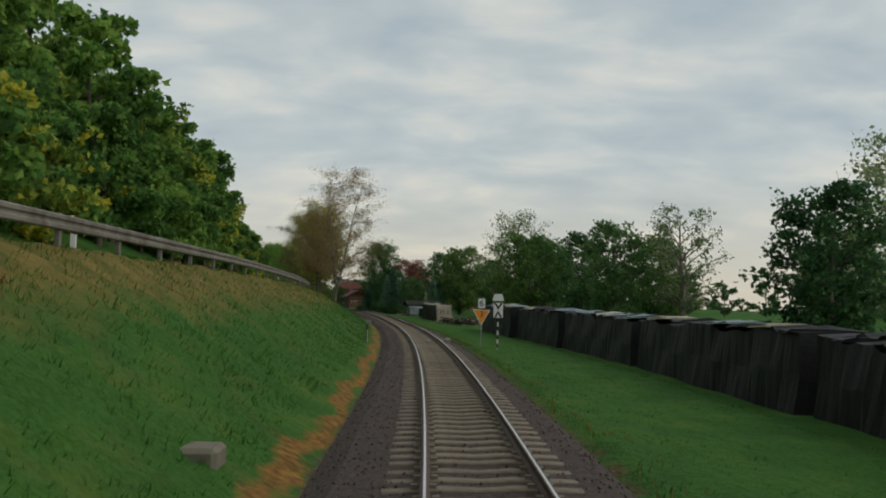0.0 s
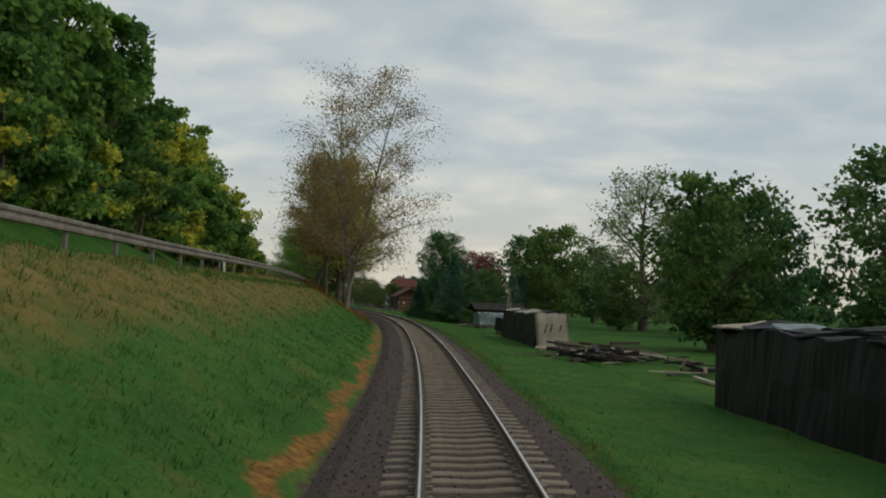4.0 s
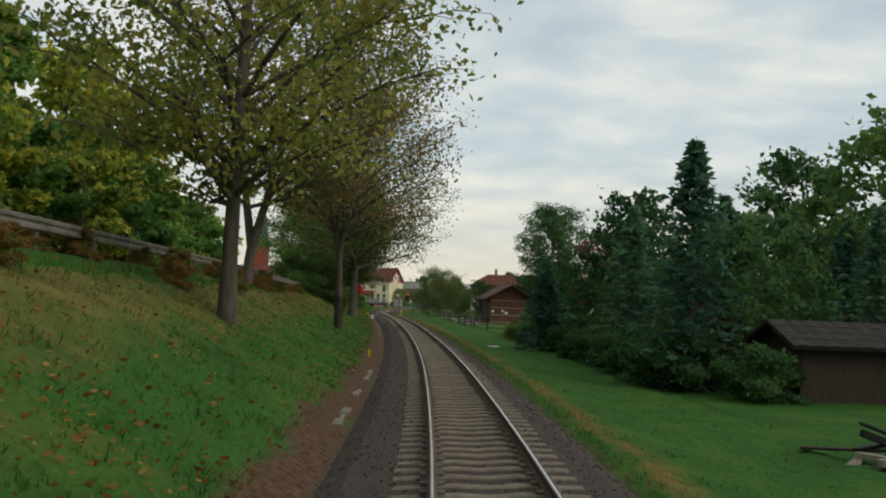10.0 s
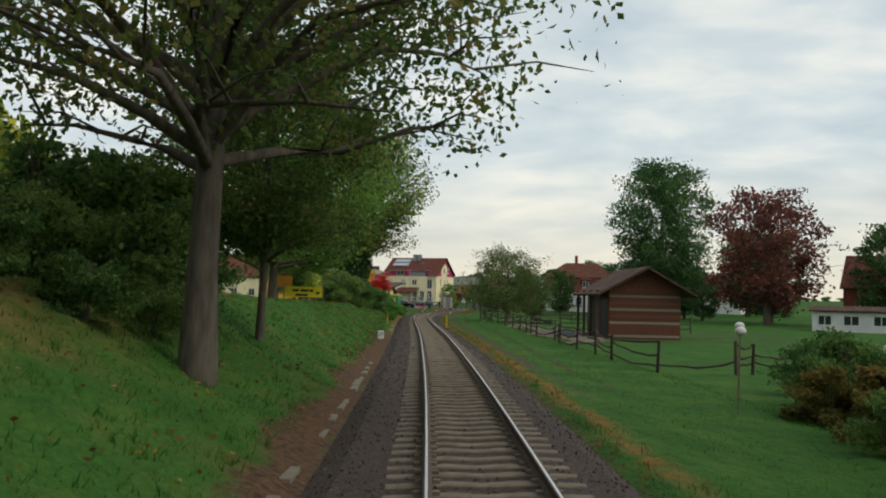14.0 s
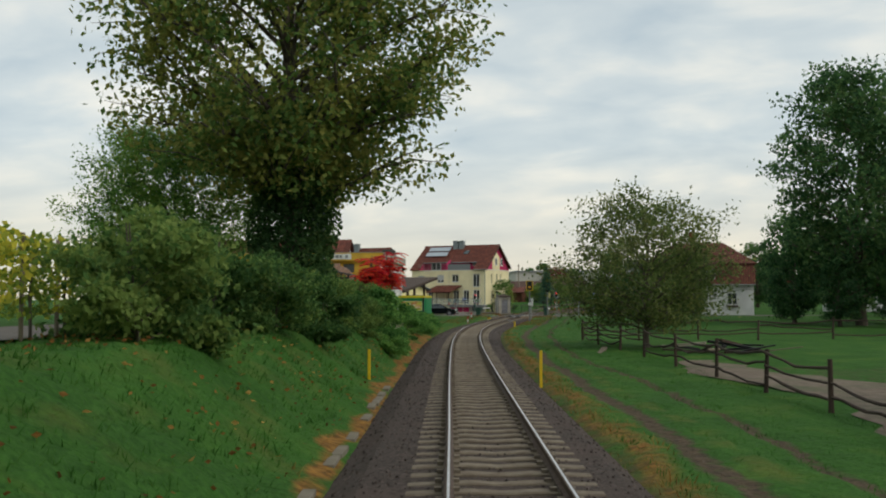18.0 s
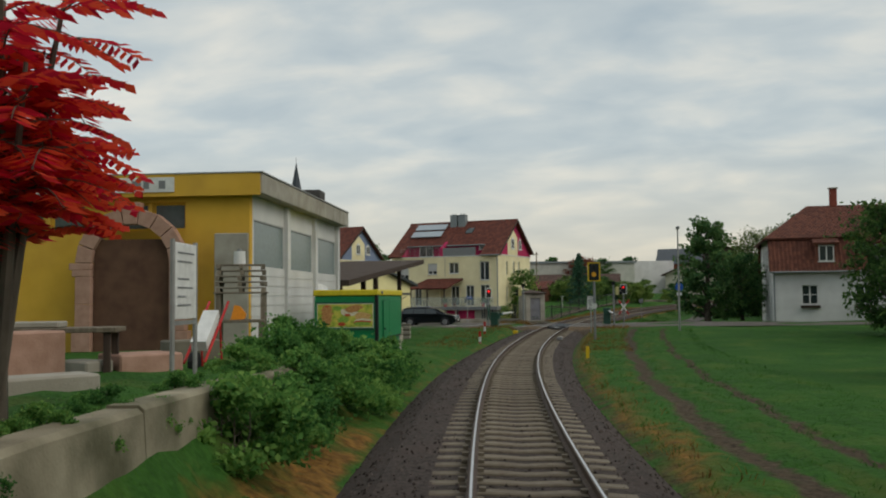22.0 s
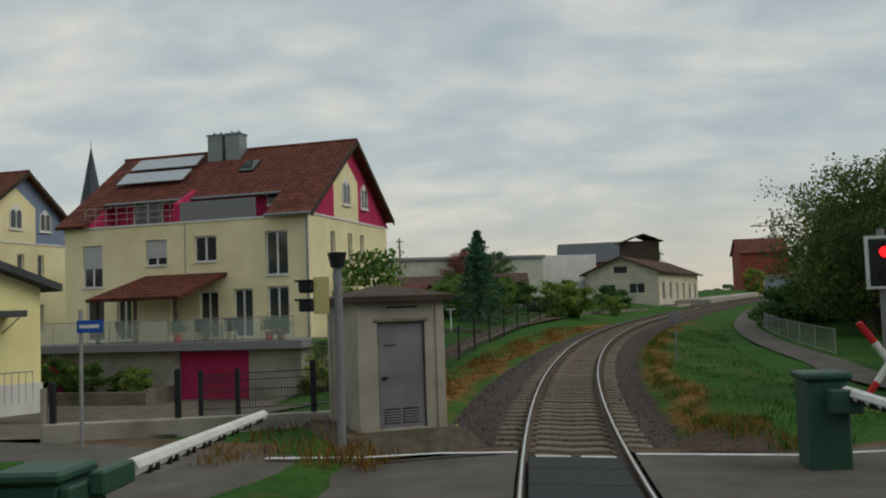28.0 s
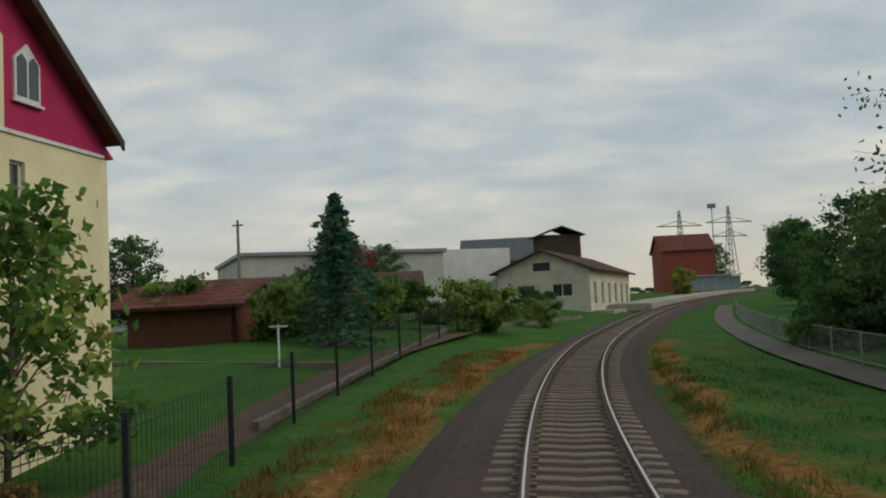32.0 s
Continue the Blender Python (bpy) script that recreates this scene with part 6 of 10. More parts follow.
bx("loading_dock", M_CONCW, goods, 0.5, -2.2, -1.0, 26, -0.004, -0.1, 0.02)
shed("brick_house", pose(-62, 556, 2.0, 0, 0, -4), 13, 11, 8.4, 3.6, M_BRICK, plain("slate_roof", (0.09, 0.1, 0.115), 0.6), "red brick building with a slate roof behind the goods shed", "building")
tw = thing("grain_loft", pose(-50.6, 545, 2.0, 0, 0, 10), "dark boarded loft tower with a low saddle roof", "tower")
bx("body", M_WOODD, tw, 0, 0, 0, 5.6, 5, 11.1)
tiled_slope(tw, "roof", Vector((-0.6, -0.7, 11.0)), Vector((-0.6, 5.7, 11.0)), Vector((2.8, 5.7, 12.3)), Vector((2.8, -0.7, 12.3)), M_TILED, 0.6, 0.6)
tiled_slope(tw, "roof", Vector((6.2, 5.7, 11.0)), Vector((6.2, -0.7, 11.0)), Vector((2.8, -0.7, 12.3)), Vector((2.8, 5.7, 12.3)), M_TILED, 0.6, 0.6)
wh = thing("warehouse", pose(-83, 500, 0.6, 0, 0, 20), "pale grey flat-roofed warehouse", "warehouse")
bx("body", M_GREYW, wh, 0, 0, -0.6, 20, 22, 8.4, 0.02)
bx("roof_edge", M_ZINC, wh, -0.3, -0.3, 8.4, 20.3, 22.3, 8.75)
bx("extension", M_WHITEW, wh, 20, 4, -0.6, 29, 20, 8.9, 0.02)
bx("panel", M_WHITEW, wh, 9.0, -0.05, 3.5, 12.0, 0.0, 8.2)
shed("timber_garage", pose(-79.2, 458.3, 1.7, 0, 0, -4), 5.2, 6, 2.3, 0.9, M_WOODR, M_TILE, "red-brown timber garage with a tiled roof", "garage", ov=0.9)
shed("long_barn", pose(-108, 486, 0.2, 0, 0, 4), 42, 12, 4.6, 1.8, M_WHITEW, M_TILED, "long low barn with a brown roof", "barn", ov=0.6)
shed("signal_box_house", pose(-21.2, 602.5, 5.0, 0, 0, -2), 10.4, 12, 8.2, 3.3, M_BRICK, M_TILE, "red brick station house with a tiled roof", "station house", ov=0.5)
gs = thing("bus_shelter", pose(-19, 590, 4.0, 0, 0, 10), "glazed platform shelter with steel posts", "shelter")
for x in range(5):
    bx("post", M_GALV, gs, x * 2.5, 0, 0, x * 2.5 + 0.15, 0.15, 3.4)
bx("glass_wall", plain("pale_blue_glass", (0.2, 0.26, 0.28), 0.15, bump=0.0), gs, 0.1, 0.05, 0.6, 10, 0.1, 3.2)
bx("shelter_roof", M_GALV, gs, -0.3, -0.6, 3.4, 10.4, 2.0, 3.55)
# houses in the village, low behind the meadow and the bank
for x, y, w, d, z1, r, mt, rf, tn, lb in ((-92, 372, 14, 10, 5.6, 3.6, M_WHITEW, M_TILE, 12, "white village house with a red roof"),
                                          (-112, 392, 16, 11, 5.8, 4.0, M_CREAM, M_TILE, 8, "cream village house with a red roof"),
                                          (-120, 440, 18, 11, 6.6, 4.0, M_WHITEW, M_TILED, -8, "white village house with a brown roof"),
                                          (-126, 350, 15, 10, 5.6, 3.8, M_WHITEW, M_TILED, 15, "white village house with a dark roof"),
                                          (-22, 437, 14, 10, 4.8, 4.2, M_WHITEW, M_TILE, -12, "white village house with a red roof"),
                                          (14, 372, 15, 10, 5.2, 4.0, M_BRICK, M_TILED, -6, "brick village house behind the trees")):
    shed("village_house", pose(x, y, 0.2, 0, 0, tn), w, d, z1, r, mt, rf, lb, "house", holes=[(2, 2.0, 3.2, 3.4), (5, 2.0, 6.2, 3.4), (8.5, 2.0, 9.7, 3.4)])


# ---- church spire ----
def church():
    h = thing("church", pose(-184.7, 621.2, 0, 0, 0, 20), "church tower with a slender dark slate spire", "church")
    bx("tower", M_BRICK, h, -3.6, -3.6, -1, 3.6, 3.6, 27, 0.1)
    bm = bmesh.new()
    cyl(bm, (0, 0, 27), (0, 0, 49.5), 4.2, 0.05, 8)
    part("spire", bm, plain("dark_slate", (0.045, 0.055, 0.07), 0.6), h)
    for a in range(4):
        g = prism("gablet", M_BRICK, h, [(-1.8, 26.9), (1.8, 26.9), (0, 32)], 0.4)
        g.matrix_local = pose(0, 0, 0, 0, 0, a * 90) @ Matrix.Translation((0, -3.9, 0))
    rod("finial", M_BLACK, h, (0, 0, 49.3), (0, 0, 51.2), 0.08, n=6)
    bx("nave", M_BRICK, h, -6, 3.6, -1, 6, 34, 14)
    tiled_slope(h, "roof", Vector((-6.5, 3.6, 14)), Vector((-6.5, 34, 14)), Vector((0, 34, 22)), Vector((0, 3.6, 22)), M_TILED, 2, 2)
    tiled_slope(h, "roof", Vector((6.5, 34, 14)), Vector((6.5, 3.6, 14)), Vector((0, 3.6, 22)), Vector((0, 34, 22)), M_TILED, 2, 2)


church()


# ---- pylons on the horizon ----
def pylon(m, H, label):
    p = thing("power_pylon", m, label, "pylon")
    bm = bmesh.new()
    for sx in (-1, 1):
        for sy in (-1, 1):
            cyl(bm, (sx * H * 0.07, sy * H * 0.07, 0), (sx * 0.3, sy * 0.3, H), 0.22, 0.15, 4)
    for k in range(9):
        z0, z1 = H * k / 9, H * (k + 1) / 9
        a, b = H * 0.07 * (1 - k / 9) + 0.3, H * 0.07 * (1 - (k + 1) / 9) + 0.3
        for sy in (-1, 1):
            cyl(bm, (-a, sy * a, z0), (b, sy * b, z1), 0.12, 0.12, 4)
            cyl(bm, (a, sy * a, z0), (-b, sy * b, z1), 0.12, 0.12, 4)
    part("lattice", bm, M_GALV, p)
    for z, w in ((0.68, 0.2), (0.83, 0.26)):
        bm = bmesh.new()
        cyl(bm, (-H * w, 0, H * z), (H * w, 0, H * z), 0.25, 0.25, 4)
        cyl(bm, (-H * w, 0, H * z), (0, 0, H * (z + 0.06)), 0.15, 0.15, 4)
        cyl(bm, (H * w, 0, H * z), (0, 0, H * (z + 0.06)), 0.15, 0.15, 4)
        part("cross_arm", bm, M_GALV, p)
    return p


pylon(pose(59.9, 832, 2, 0, 0, 10), 42, "steel lattice power pylon far beyond the station")
pylon(pose(38, 832, 2, 0, 0, 10), 41, "steel lattice power pylon far beyond the station")
fl = thing("floodlight_mast", pose(51.5, 828, 2), "tall floodlight mast far beyond the station", "mast")
rod("pole", M_GALV, fl, (0, 0, 0), (0, 0, 42), 0.4, 0.2, 8)
bx("lamp_head", M_GREYP, fl, -1.8, -0.4, 41, 1.8, 0.4, 43, 0.05)


# terrace furniture and pots
def garden_chair(m):
    c = thing("garden_chair", m, "dark metal garden chair on the terrace", "chair", "terrace chairs")
    for x in (-0.24, 0.24):
        for y in (-0.22, 0.22):
            rod("leg", M_ANTH, c, (x, y, 0), (x, y * 0.9, 0.62 if y < 0 else 0.44), 0.016, n=6)
        bx("armrest", M_ANTH, c, x - 0.03, -0.26, 0.62, x + 0.03, 0.24, 0.65, 0.01)
    bx("seat", M_ANTH, c, -0.25, -0.24, 0.42, 0.25, 0.24, 0.455, 0.012)
    b = bx("backrest", M_ANTH, c, -0.25, -0.02, 0, 0.25, 0.02, 0.56, 0.012)
    b.matrix_local = pose(0, 0.24, 0.42, -14, 0, 0)
    return c


def plant_pot(m, mat, label):
    c = thing("plant_pot", m, label, "plant pot", "terrace pots")
    rod("pot", mat, c, (0, 0, 0), (0, 0, 0.36), 0.14, 0.2, 14)
    rod("rim", mat, c, (0, 0, 0.33), (0, 0, 0.38), 0.22, 0.22, 14)
    r = np.random.default_rng(5)
    P = np.stack([r.normal(0, 0.17, 420), r.normal(0, 0.17, 420), 0.42 + np.abs(r.normal(0.2, 0.17, 420))], -1)
    V, F = leaf_quads(P, 0.05, r)
    link_mesh("foliage", V, F, M_LEAFD, c)
    return c


TER = pose(-73.9, 426.4, 0, 0, 0, -9.9)
for x, y, a in ((-8.15, -2.2, 100), (-4.3, -2.1, 210), (-2.7, -1.9, 80), (-3.4, -1.2, -10)):
    garden_chair(TER @ pose(x, y, 1.725, 0, 0, a))
gt = thing("garden_table", TER @ pose(-3.5, -2.0, 1.725), "small round dark table on the terrace", "table")
rod("tabletop", M_ANTH, gt, (0, 0, 0.7), (0, 0, 0.73), 0.42, n=20)
for k in range(3):
    a = k * 2.1
    rod("leg", M_ANTH, gt, (0.3 * math.cos(a), 0.3 * math.sin(a), 0), (0.12 * math.cos(a), 0.12 * math.sin(a), 0.7), 0.018, n=6)
for x, y, mt, lb in ((-5.05, -2.75, M_RED, "red pot with green plant on the terrace"), (-4.75, -1.0, M_TILE, "clay pot with green plant by the terrace door"), (-0.6, -2.7, M_RED, "red pot with green plant on the terrace"), (-0.1, -2.6, M_TILE, "clay pot with green plant on the terrace edge")):
    plant_pot(TER @ pose(x, y, 1.725), mt, lb)

# ---- bank: crash barrier, road posts, road ----
def guard_l(s):
    return lerp(np.asarray(s) / 1.076, (0, -7.9), (60, -8.9), (120, -10.0), (200, -10.0), (235, -8.6))


M_BARRIER = material("weathered_zinc", [(0.12, 0.105, 0.085), (0.24, 0.22, 0.19)], 3, 0.7, 0.1, 40, metal=0.1, dirt=(0.07, 0.055, 0.035), dirt_scale=1.2, dirt_amount=0.6)


def guard_rail():
    g = thing("crash_barrier", Matrix.Identity(4), "galvanised steel crash barrier on the road's edge", "crash barrier")
    prof = [(0, 0), (0.04, 0.03), (0.04, 0.1), (0, 0.14), (0, 0.18), (0.04, 0.22), (0.04, 0.29), (0, 0.32), (-0.02, 0.32), (-0.02, 0.0)]
    ss = np.arange(-10, 256, 2.0)
    V = []
    for s_ in ss:
        l0 = float(guard_l(s_))
        z0 = ground_at(s_, l0) + 0.44
        V += [at_line(s_, l0 + 0.08 + a, z0 + b) for a, b in prof]
    n = len(prof)
    F = [(i * n + k, i * n + (k + 1) % n, (i + 1) * n + (k + 1) % n, (i + 1) * n + k) for i in range(len(ss) - 1) for k in range(n)]
    link_mesh("rail", np.array(V), F, M_BARRIER, g)
    bm = bmesh.new()
    box(bm, -0.05, -0.07, -0.5, 0.05, 0.07, 0.78, 0.006)
    first = part("post", bm, M_BARRIER, g)
    k = 0
    for s_ in np.arange(-9, 255, 4.0):
        l0 = float(guard_l(s_))
        p = first if k == 0 else new("post", first.data)
        p.parent = g
        p.matrix_world = place(s_, l0, ground_at(s_, l0))
        k += 1


guard_rail()


def road_post(s_, l):
    p = thing("road_marker_post", place(s_, l, ground_at(s_, l)), "white plastic road marker post with a black band", "marker post", "road marker posts")
    prism("body", M_WHITE, p, [(-0.06, 0), (0.06, 0), (0.06, 0.95), (-0.06, 1.05)], 0.1)
    prism("black_band", M_BLACK, p, [(-0.065, 0.62), (0.065, 0.58), (0.065, 0.8), (-0.065, 0.84)], 0.11).location.y = -0.005
    bx("reflector", M_GALV, p, -0.02, -0.012, 0.64, 0.02, -0.004, 0.78)


for s_ in (23, 71, 119, 167):
    road_post(s_, float(guard_l(s_)) - 1.1)
ss = np.arange(-40, 330, 4.0)
edge = lambda s_, o: at_line(s_, o, float(ground_z(s_, np.array(o))) + 0.05)
VR = [edge(s_, o) for s_ in ss for o in (-16.8, -14.0, float(guard_l(s_)) - 1.4)]
FR = [(i * 3 + k, i * 3 + k + 1, (i + 1) * 3 + k + 1, (i + 1) * 3 + k) for i in range(len(ss) - 1) for k in range(2)]
tagged(link_mesh("road", np.array(VR), FR, M_ASPH), "grey asphalt road on a shelf above the railway", "road", kind="structure")


# ---- railway signs ----
def text_part(word, size, mat, parent, m, depth=0.004):
    cu = bpy.data.curves.new("lettering", "FONT")
    cu.body, cu.size, cu.align_x, cu.align_y, cu.extrude = word, size, "CENTER", "CENTER", depth
    tmp = bpy.data.objects.new("lettering", cu)
    scene.collection.objects.link(tmp)
    me = bpy.data.meshes.new_from_object(tmp.evaluated_get(bpy.context.evaluated_depsgraph_get()))
    bpy.data.objects.remove(tmp)
    me.materials.clear()
    me.materials.append(mat)
    ob = new("lettering", me)
    ob.parent = parent
    ob.matrix_local = m
    return ob


FACE = pose(0, 0, 0, 90, 0, 0)
sg = thing("speed_sign", place(54.7, 3.35, -0.75), "white number plate over an orange triangle on a post", "railway sign")
rod("post", M_GALV, sg, (0, 0.03, 0), (0, 0.03, 3.15), 0.03)
pl = bx("number_plate", M_WHITE, sg, -0.24, -0.02, 2.5, 0.24, 0.0, 3.12, 0.004)
for a in ((-0.24, 2.5, -0.21, 3.12), (0.21, 2.5, 0.24, 3.12), (-0.21, 2.5, 0.21, 2.53), (-0.21, 3.09, 0.21, 3.12)):
    bx("border", M_BLACK, pl, a[0], -0.024, a[1], a[2], -0.0205, a[3])
text_part("6", 0.52, M_BLACK, pl, Matrix.Translation((0, -0.024, 2.81)) @ FACE)
tr = prism("triangle", M_WHITE, sg, [(-0.52, 2.45), (0, 1.52), (0.52, 2.45)], 0.02)
prism("orange_field", M_ORANGE, tr, [(-0.45, 2.41), (0, 1.6), (0.45, 2.41)], 0.004).location.y = -0.005
text_part("3", 0.46, M_BLACK, tr, Matrix.Translation((0, -0.008, 2.17)) @ FACE)
mk = thing("warning_board", place(54.5, 4.3, -0.75), "black and white checked warning board on a striped post", "railway sign")
for k in range(8):
    rod("post_band", M_BLACK if k % 2 else M_WHITE, mk, (0, 0.03, k * 0.25), (0, 0.03, k * 0.25 + 0.25), 0.045)
bd = bx("board", M_WHITE, mk, -0.27, -0.02, 2.0, 0.27, 0.0, 2.87, 0.004)
for pts in ([(-0.25, 2.85), (0.25, 2.85), (0, 2.46)], [(-0.25, 2.02), (0, 2.42), (0.25, 2.02)]):
    t = prism("black_chevron", M_BLACK, bd, pts, 0.004)
    t.location.y = -0.025
for pts in ([(-0.13, 2.86), (0.13, 2.86), (0, 2.64)], [(-0.13, 2.01), (0, 2.24), (0.13, 2.01)]):
    prism("white_inset", M_WHITE, bd, pts, 0.004).location.y = -0.029
prism("cap", M_WHITE, mk, [(-0.34, 2.98), (0.34, 2.98), (0.22, 3.38), (-0.22, 3.38)], 0.06)
st = thing("signal_stake", place(51.6, -3.2, ground_at(51.6, -3.2)), "thin black and white stake with a grey box head", "stake")
bx("stake", M_BLACK, st, -0.05, 0, -0.1, 0.0, 0.04, 1.15)
bx("white_edge", M_WHITE, st, 0.002, 0, -0.1, 0.03, 0.03, 0.8)
bx("head", M_GREYP, st, -0.06, -0.04, 1.08, 0.2, 0.12, 1.3, 0.01)


def track_box(s_, l, w, label):
    t = thing("track_magnet", cant_pose(s_) @ Matrix.Translation((l, 0, -0.18)), label, "track magnet")
    bx("housing", M_GREYP, t, -w / 2, -0.35, 0, w / 2, 0.35, 0.16, 0.03)
    bx("lid", M_CONCW, t, -w / 2 + 0.03, -0.3, 0.16, w / 2 - 0.03, 0.3, 0.19, 0.01)


track_box(52.9, 1.28, 0.3, "grey inductive magnet box bolted beside the rail")
track_box(384.6, 1.2, 0.3, "grey inductive magnet box bolted beside the rail")
ax = thing("axle_sensor", cant_pose(52.2) @ Matrix.Translation((0.2, 0, -0.18)), "small pale sensor block with a cable between the rails", "sensor")
bx("block", M_CONCW, ax, -0.09, -0.1, 0, 0.09, 0.1, 0.12, 0.01)
rod("cable", M_BLACK, ax, (0, -0.1, 0.03), (0.02, -1.4, 0.02), 0.012, n=5)


def stake(s_, l, h, mat=None, label="yellow marker stake beside the track", w=0.045):
    t = thing("marker_stake", place(s_, l, ground_at(s_, l)), label, "stake", "marker stakes")
    bx("stake", mat or M_YEL, t, -w, -w * 0.6, -0.3, w, w * 0.6, h, 0.006)
    bx("tip", mat or M_YEL, t, -w * 0.8, -w * 0.4, h, w * 0.8, w * 0.4, h + 0.03)


stake(312.4, -3.3, 1.05)
stake(313.1, 2.2, 1.3)
stake(207.1, -3.0, 0.55, w=0.05)
stake(371.2, 2.75, 0.55, w=0.07)
stake(6.5, -3.6, 0.5, M_WOODB, "short weathered wooden stake")
for s_, l in ((393.75, -2.4), (407.3, -2.1)):
    t = thing("cable_marker", place(s_, l, ground_at(s_, l)), "yellow cable marker cap on a short post", "marker")
    bx("post", M_GREYP, t, -0.05, -0.05, -0.2, 0.05, 0.05, 0.42)
    bx("cap", M_YEL, t, -0.15, -0.12, 0.4, 0.15, 0.12, 0.62, 0.03)
for s_, l in ((382.6, -3.1), (388.2, -3.6)):
    t = thing("crossing_post", place(s_, l, ground_at(s_, l)), "red and white banded guard post", "post", "guard posts")
    for k in range(3):
        bx("band", M_RED if k % 2 == 0 else M_WHITE, t, -0.06, -0.06, k * 0.3 - 0.08, 0.06, 0.06, k * 0.3 + 0.22)
km = thing("kilometre_sign", place(277.5, -2.95, ground_at(277.5, -2.95)), "small white kilometre plate on a post", "railway sign")
rod("post", M_GALV, km, (0, 0, -0.2), (0, 0, 0.75), 0.02)
kp = bx("plate", M_WHITE, km, -0.17, -0.04, 0.35, 0.17, -0.02, 0.8, 0.003)
text_part("8", 0.24, M_BLACK, kp, Matrix.Translation((-0.07, -0.043, 0.58)) @ FACE)
text_part("5", 0.24, M_BLACK, kp, Matrix.Translation((0.08, -0.043, 0.58)) @ FACE)
pp = thing("paper_sheet", place(228.8, 4.9, ground_at(228.8, 4.9) + 0.05), "crumpled white sheet lying on the verge", "litter")
bm = bmesh.new()
bmesh.ops.create_grid(bm, x_segments=6, y_segments=6, size=0.4)
for v in bm.verts:
    v.co.z = 0.05 * math.sin(v.co.x * 14) * math.cos(v.co.y * 11) + 0.04
part("sheet", bm, M_WHITE, pp)
cb = thing("concrete_block", place(12.4, -3.75, ground_at(12.4, -3.75)), "mossy broken concrete block in the bank", "block")
bx("block", M_CONCD, cb, -0.4, -0.3, -0.4, 0.34, 0.4, 0.16, 0.06)


# ---- timber yard ----
def wavy_box(L, W, H, seed, mat, parent, name, sag=0.1, lean=0.12, res=0.35):
    """A sheet-covered stack: a long box with wrinkled sides, x along it, y across, top uneven."""
    rng = np.random.default_rng(seed)
    nx = max(4, int(L / res))
    ring = [(-W / 2, 0), (-W / 2 + lean * 0.3, H * 0.35), (-W / 2 + lean * 0.6, H * 0.7), (-W / 2 + lean, H), (0, H + 0.08), (W / 2 - lean, H), (W / 2 - lean * 0.5, H * 0.5), (W / 2, 0)]
    V, F = [], []
    ph = rng.uniform(0, 6, 4)
    for i in range(nx + 1):
        x = L * i / nx
        dz = sag * (math.sin(x * 0.9 + ph[0]) + 0.6 * math.sin(x * 2.3 + ph[1]))
        for y, z in ring:
            f = z / H
            V.append((x + rng.normal() * 0.02, y + 0.05 * math.sin(x * 1.3 + z * 3 + ph[2]) + rng.normal() * 0.018, z + dz * f + rng.normal() * 0.03 * f))
    n = len(ring)
    for i in range(nx):
        for k in range(n - 1):
            F.append((i * n + k, i * n + k + 1, (i + 1) * n + k + 1, (i + 1) * n + k))
    F.append(tuple(range(n))[::-1])
    F.append(tuple(nx * n + k for k in range(n)))
    return link_mesh(name, V, F, mat, parent)


def plank(parent, mat, p, l, w, t, rz=0, ry=0, name="plank"):
    b = bx(name, mat, parent, -l / 2, -w / 2, 0, l / 2, w / 2, t, 0.008)
    b.matrix_local = pose(*p, 0, ry, rz)
    return b


def timber_stack(s_, l, L, W, H, seed, label, tan_end=False):
    rr = random.Random(seed)
    st_ = thing("timber_stack", place(s_, l, ground_at(s_, l) - 0.05) @ pose(0, 0, 0, 0, 0, 90), label, "timber stack", "timber stacks")
    wavy_box(L, W, H, seed, M_TARPK, st_, "black_sheet")
    x = 0.2
    while x < L - 0.8:
        ln = rr.uniform(0.9, 2.4)
        t = wavy_box(ln, W * rr.uniform(0.85, 1.02), 0.07, seed + int(x * 10), M_TARPK if rr.random() < 0.45 else (M_TARPT if rr.random() < 0.4 else (M_WOODB if rr.random() < 0.6 else M_TARPB)), st_, "cover_board", 0.02, 0.02, 0.3)
        t.matrix_local = pose(x, rr.uniform(-0.12, 0.12), H + rr.uniform(0.02, 0.14), rr.uniform(-4, 4), rr.uniform(-3, 3), rr.uniform(-6, 6))
        x += ln * rr.uniform(0.9, 1.5)
    if tan_end:
        bm = bmesh.new()
        rows = [(0.6, H + 0.16), (-0.05, H + 0.14), (-0.55, H * 0.72), (-0.95, H * 0.42), (-1.5, 0.16), (-2.3, 0.1)]
        grid = []
        for a, (x, z) in enumerate(rows):
            grid.append([bm.verts.new((x + 0.05 * math.sin(k * 2.2 + a), -W / 2 - 0.05 + (W + 0.1) * k / 8, z + 0.05 * math.sin(k * 1.9 + a * 1.7))) for k in range(9)])
        for a in range(len(rows) - 1):
            for k in range(8):
                bm.faces.new((grid[a][k], grid[a][k + 1], grid[a + 1][k + 1], grid[a + 1][k]))
        r = bmesh.ops.solidify(bm, geom=bm.faces[:], thickness=0.03)
        part("tan_sheet", bm, M_TARPT, st_, "tan tarpaulin hanging over the stack's end", smooth=True)
        for k, y in enumerate((-0.5, 0.15, 0.55)):
            plank(st_, M_WOODD, (-0.72 - 0.1 * k, y, H * 0.52), 1.3, 0.07, 0.05, 4 * k, 50, "batten")
        rod("log", M_WOODB, st_, (-2.3, -1.35, 0.2), (-2.2, 0.3, 0.2), 0.15, n=10)
        rod("log", M_WOODB, st_, (-2.2, 0.5, 0.18), (-2.1, 1.35, 0.18), 0.14, n=10)
    return st_


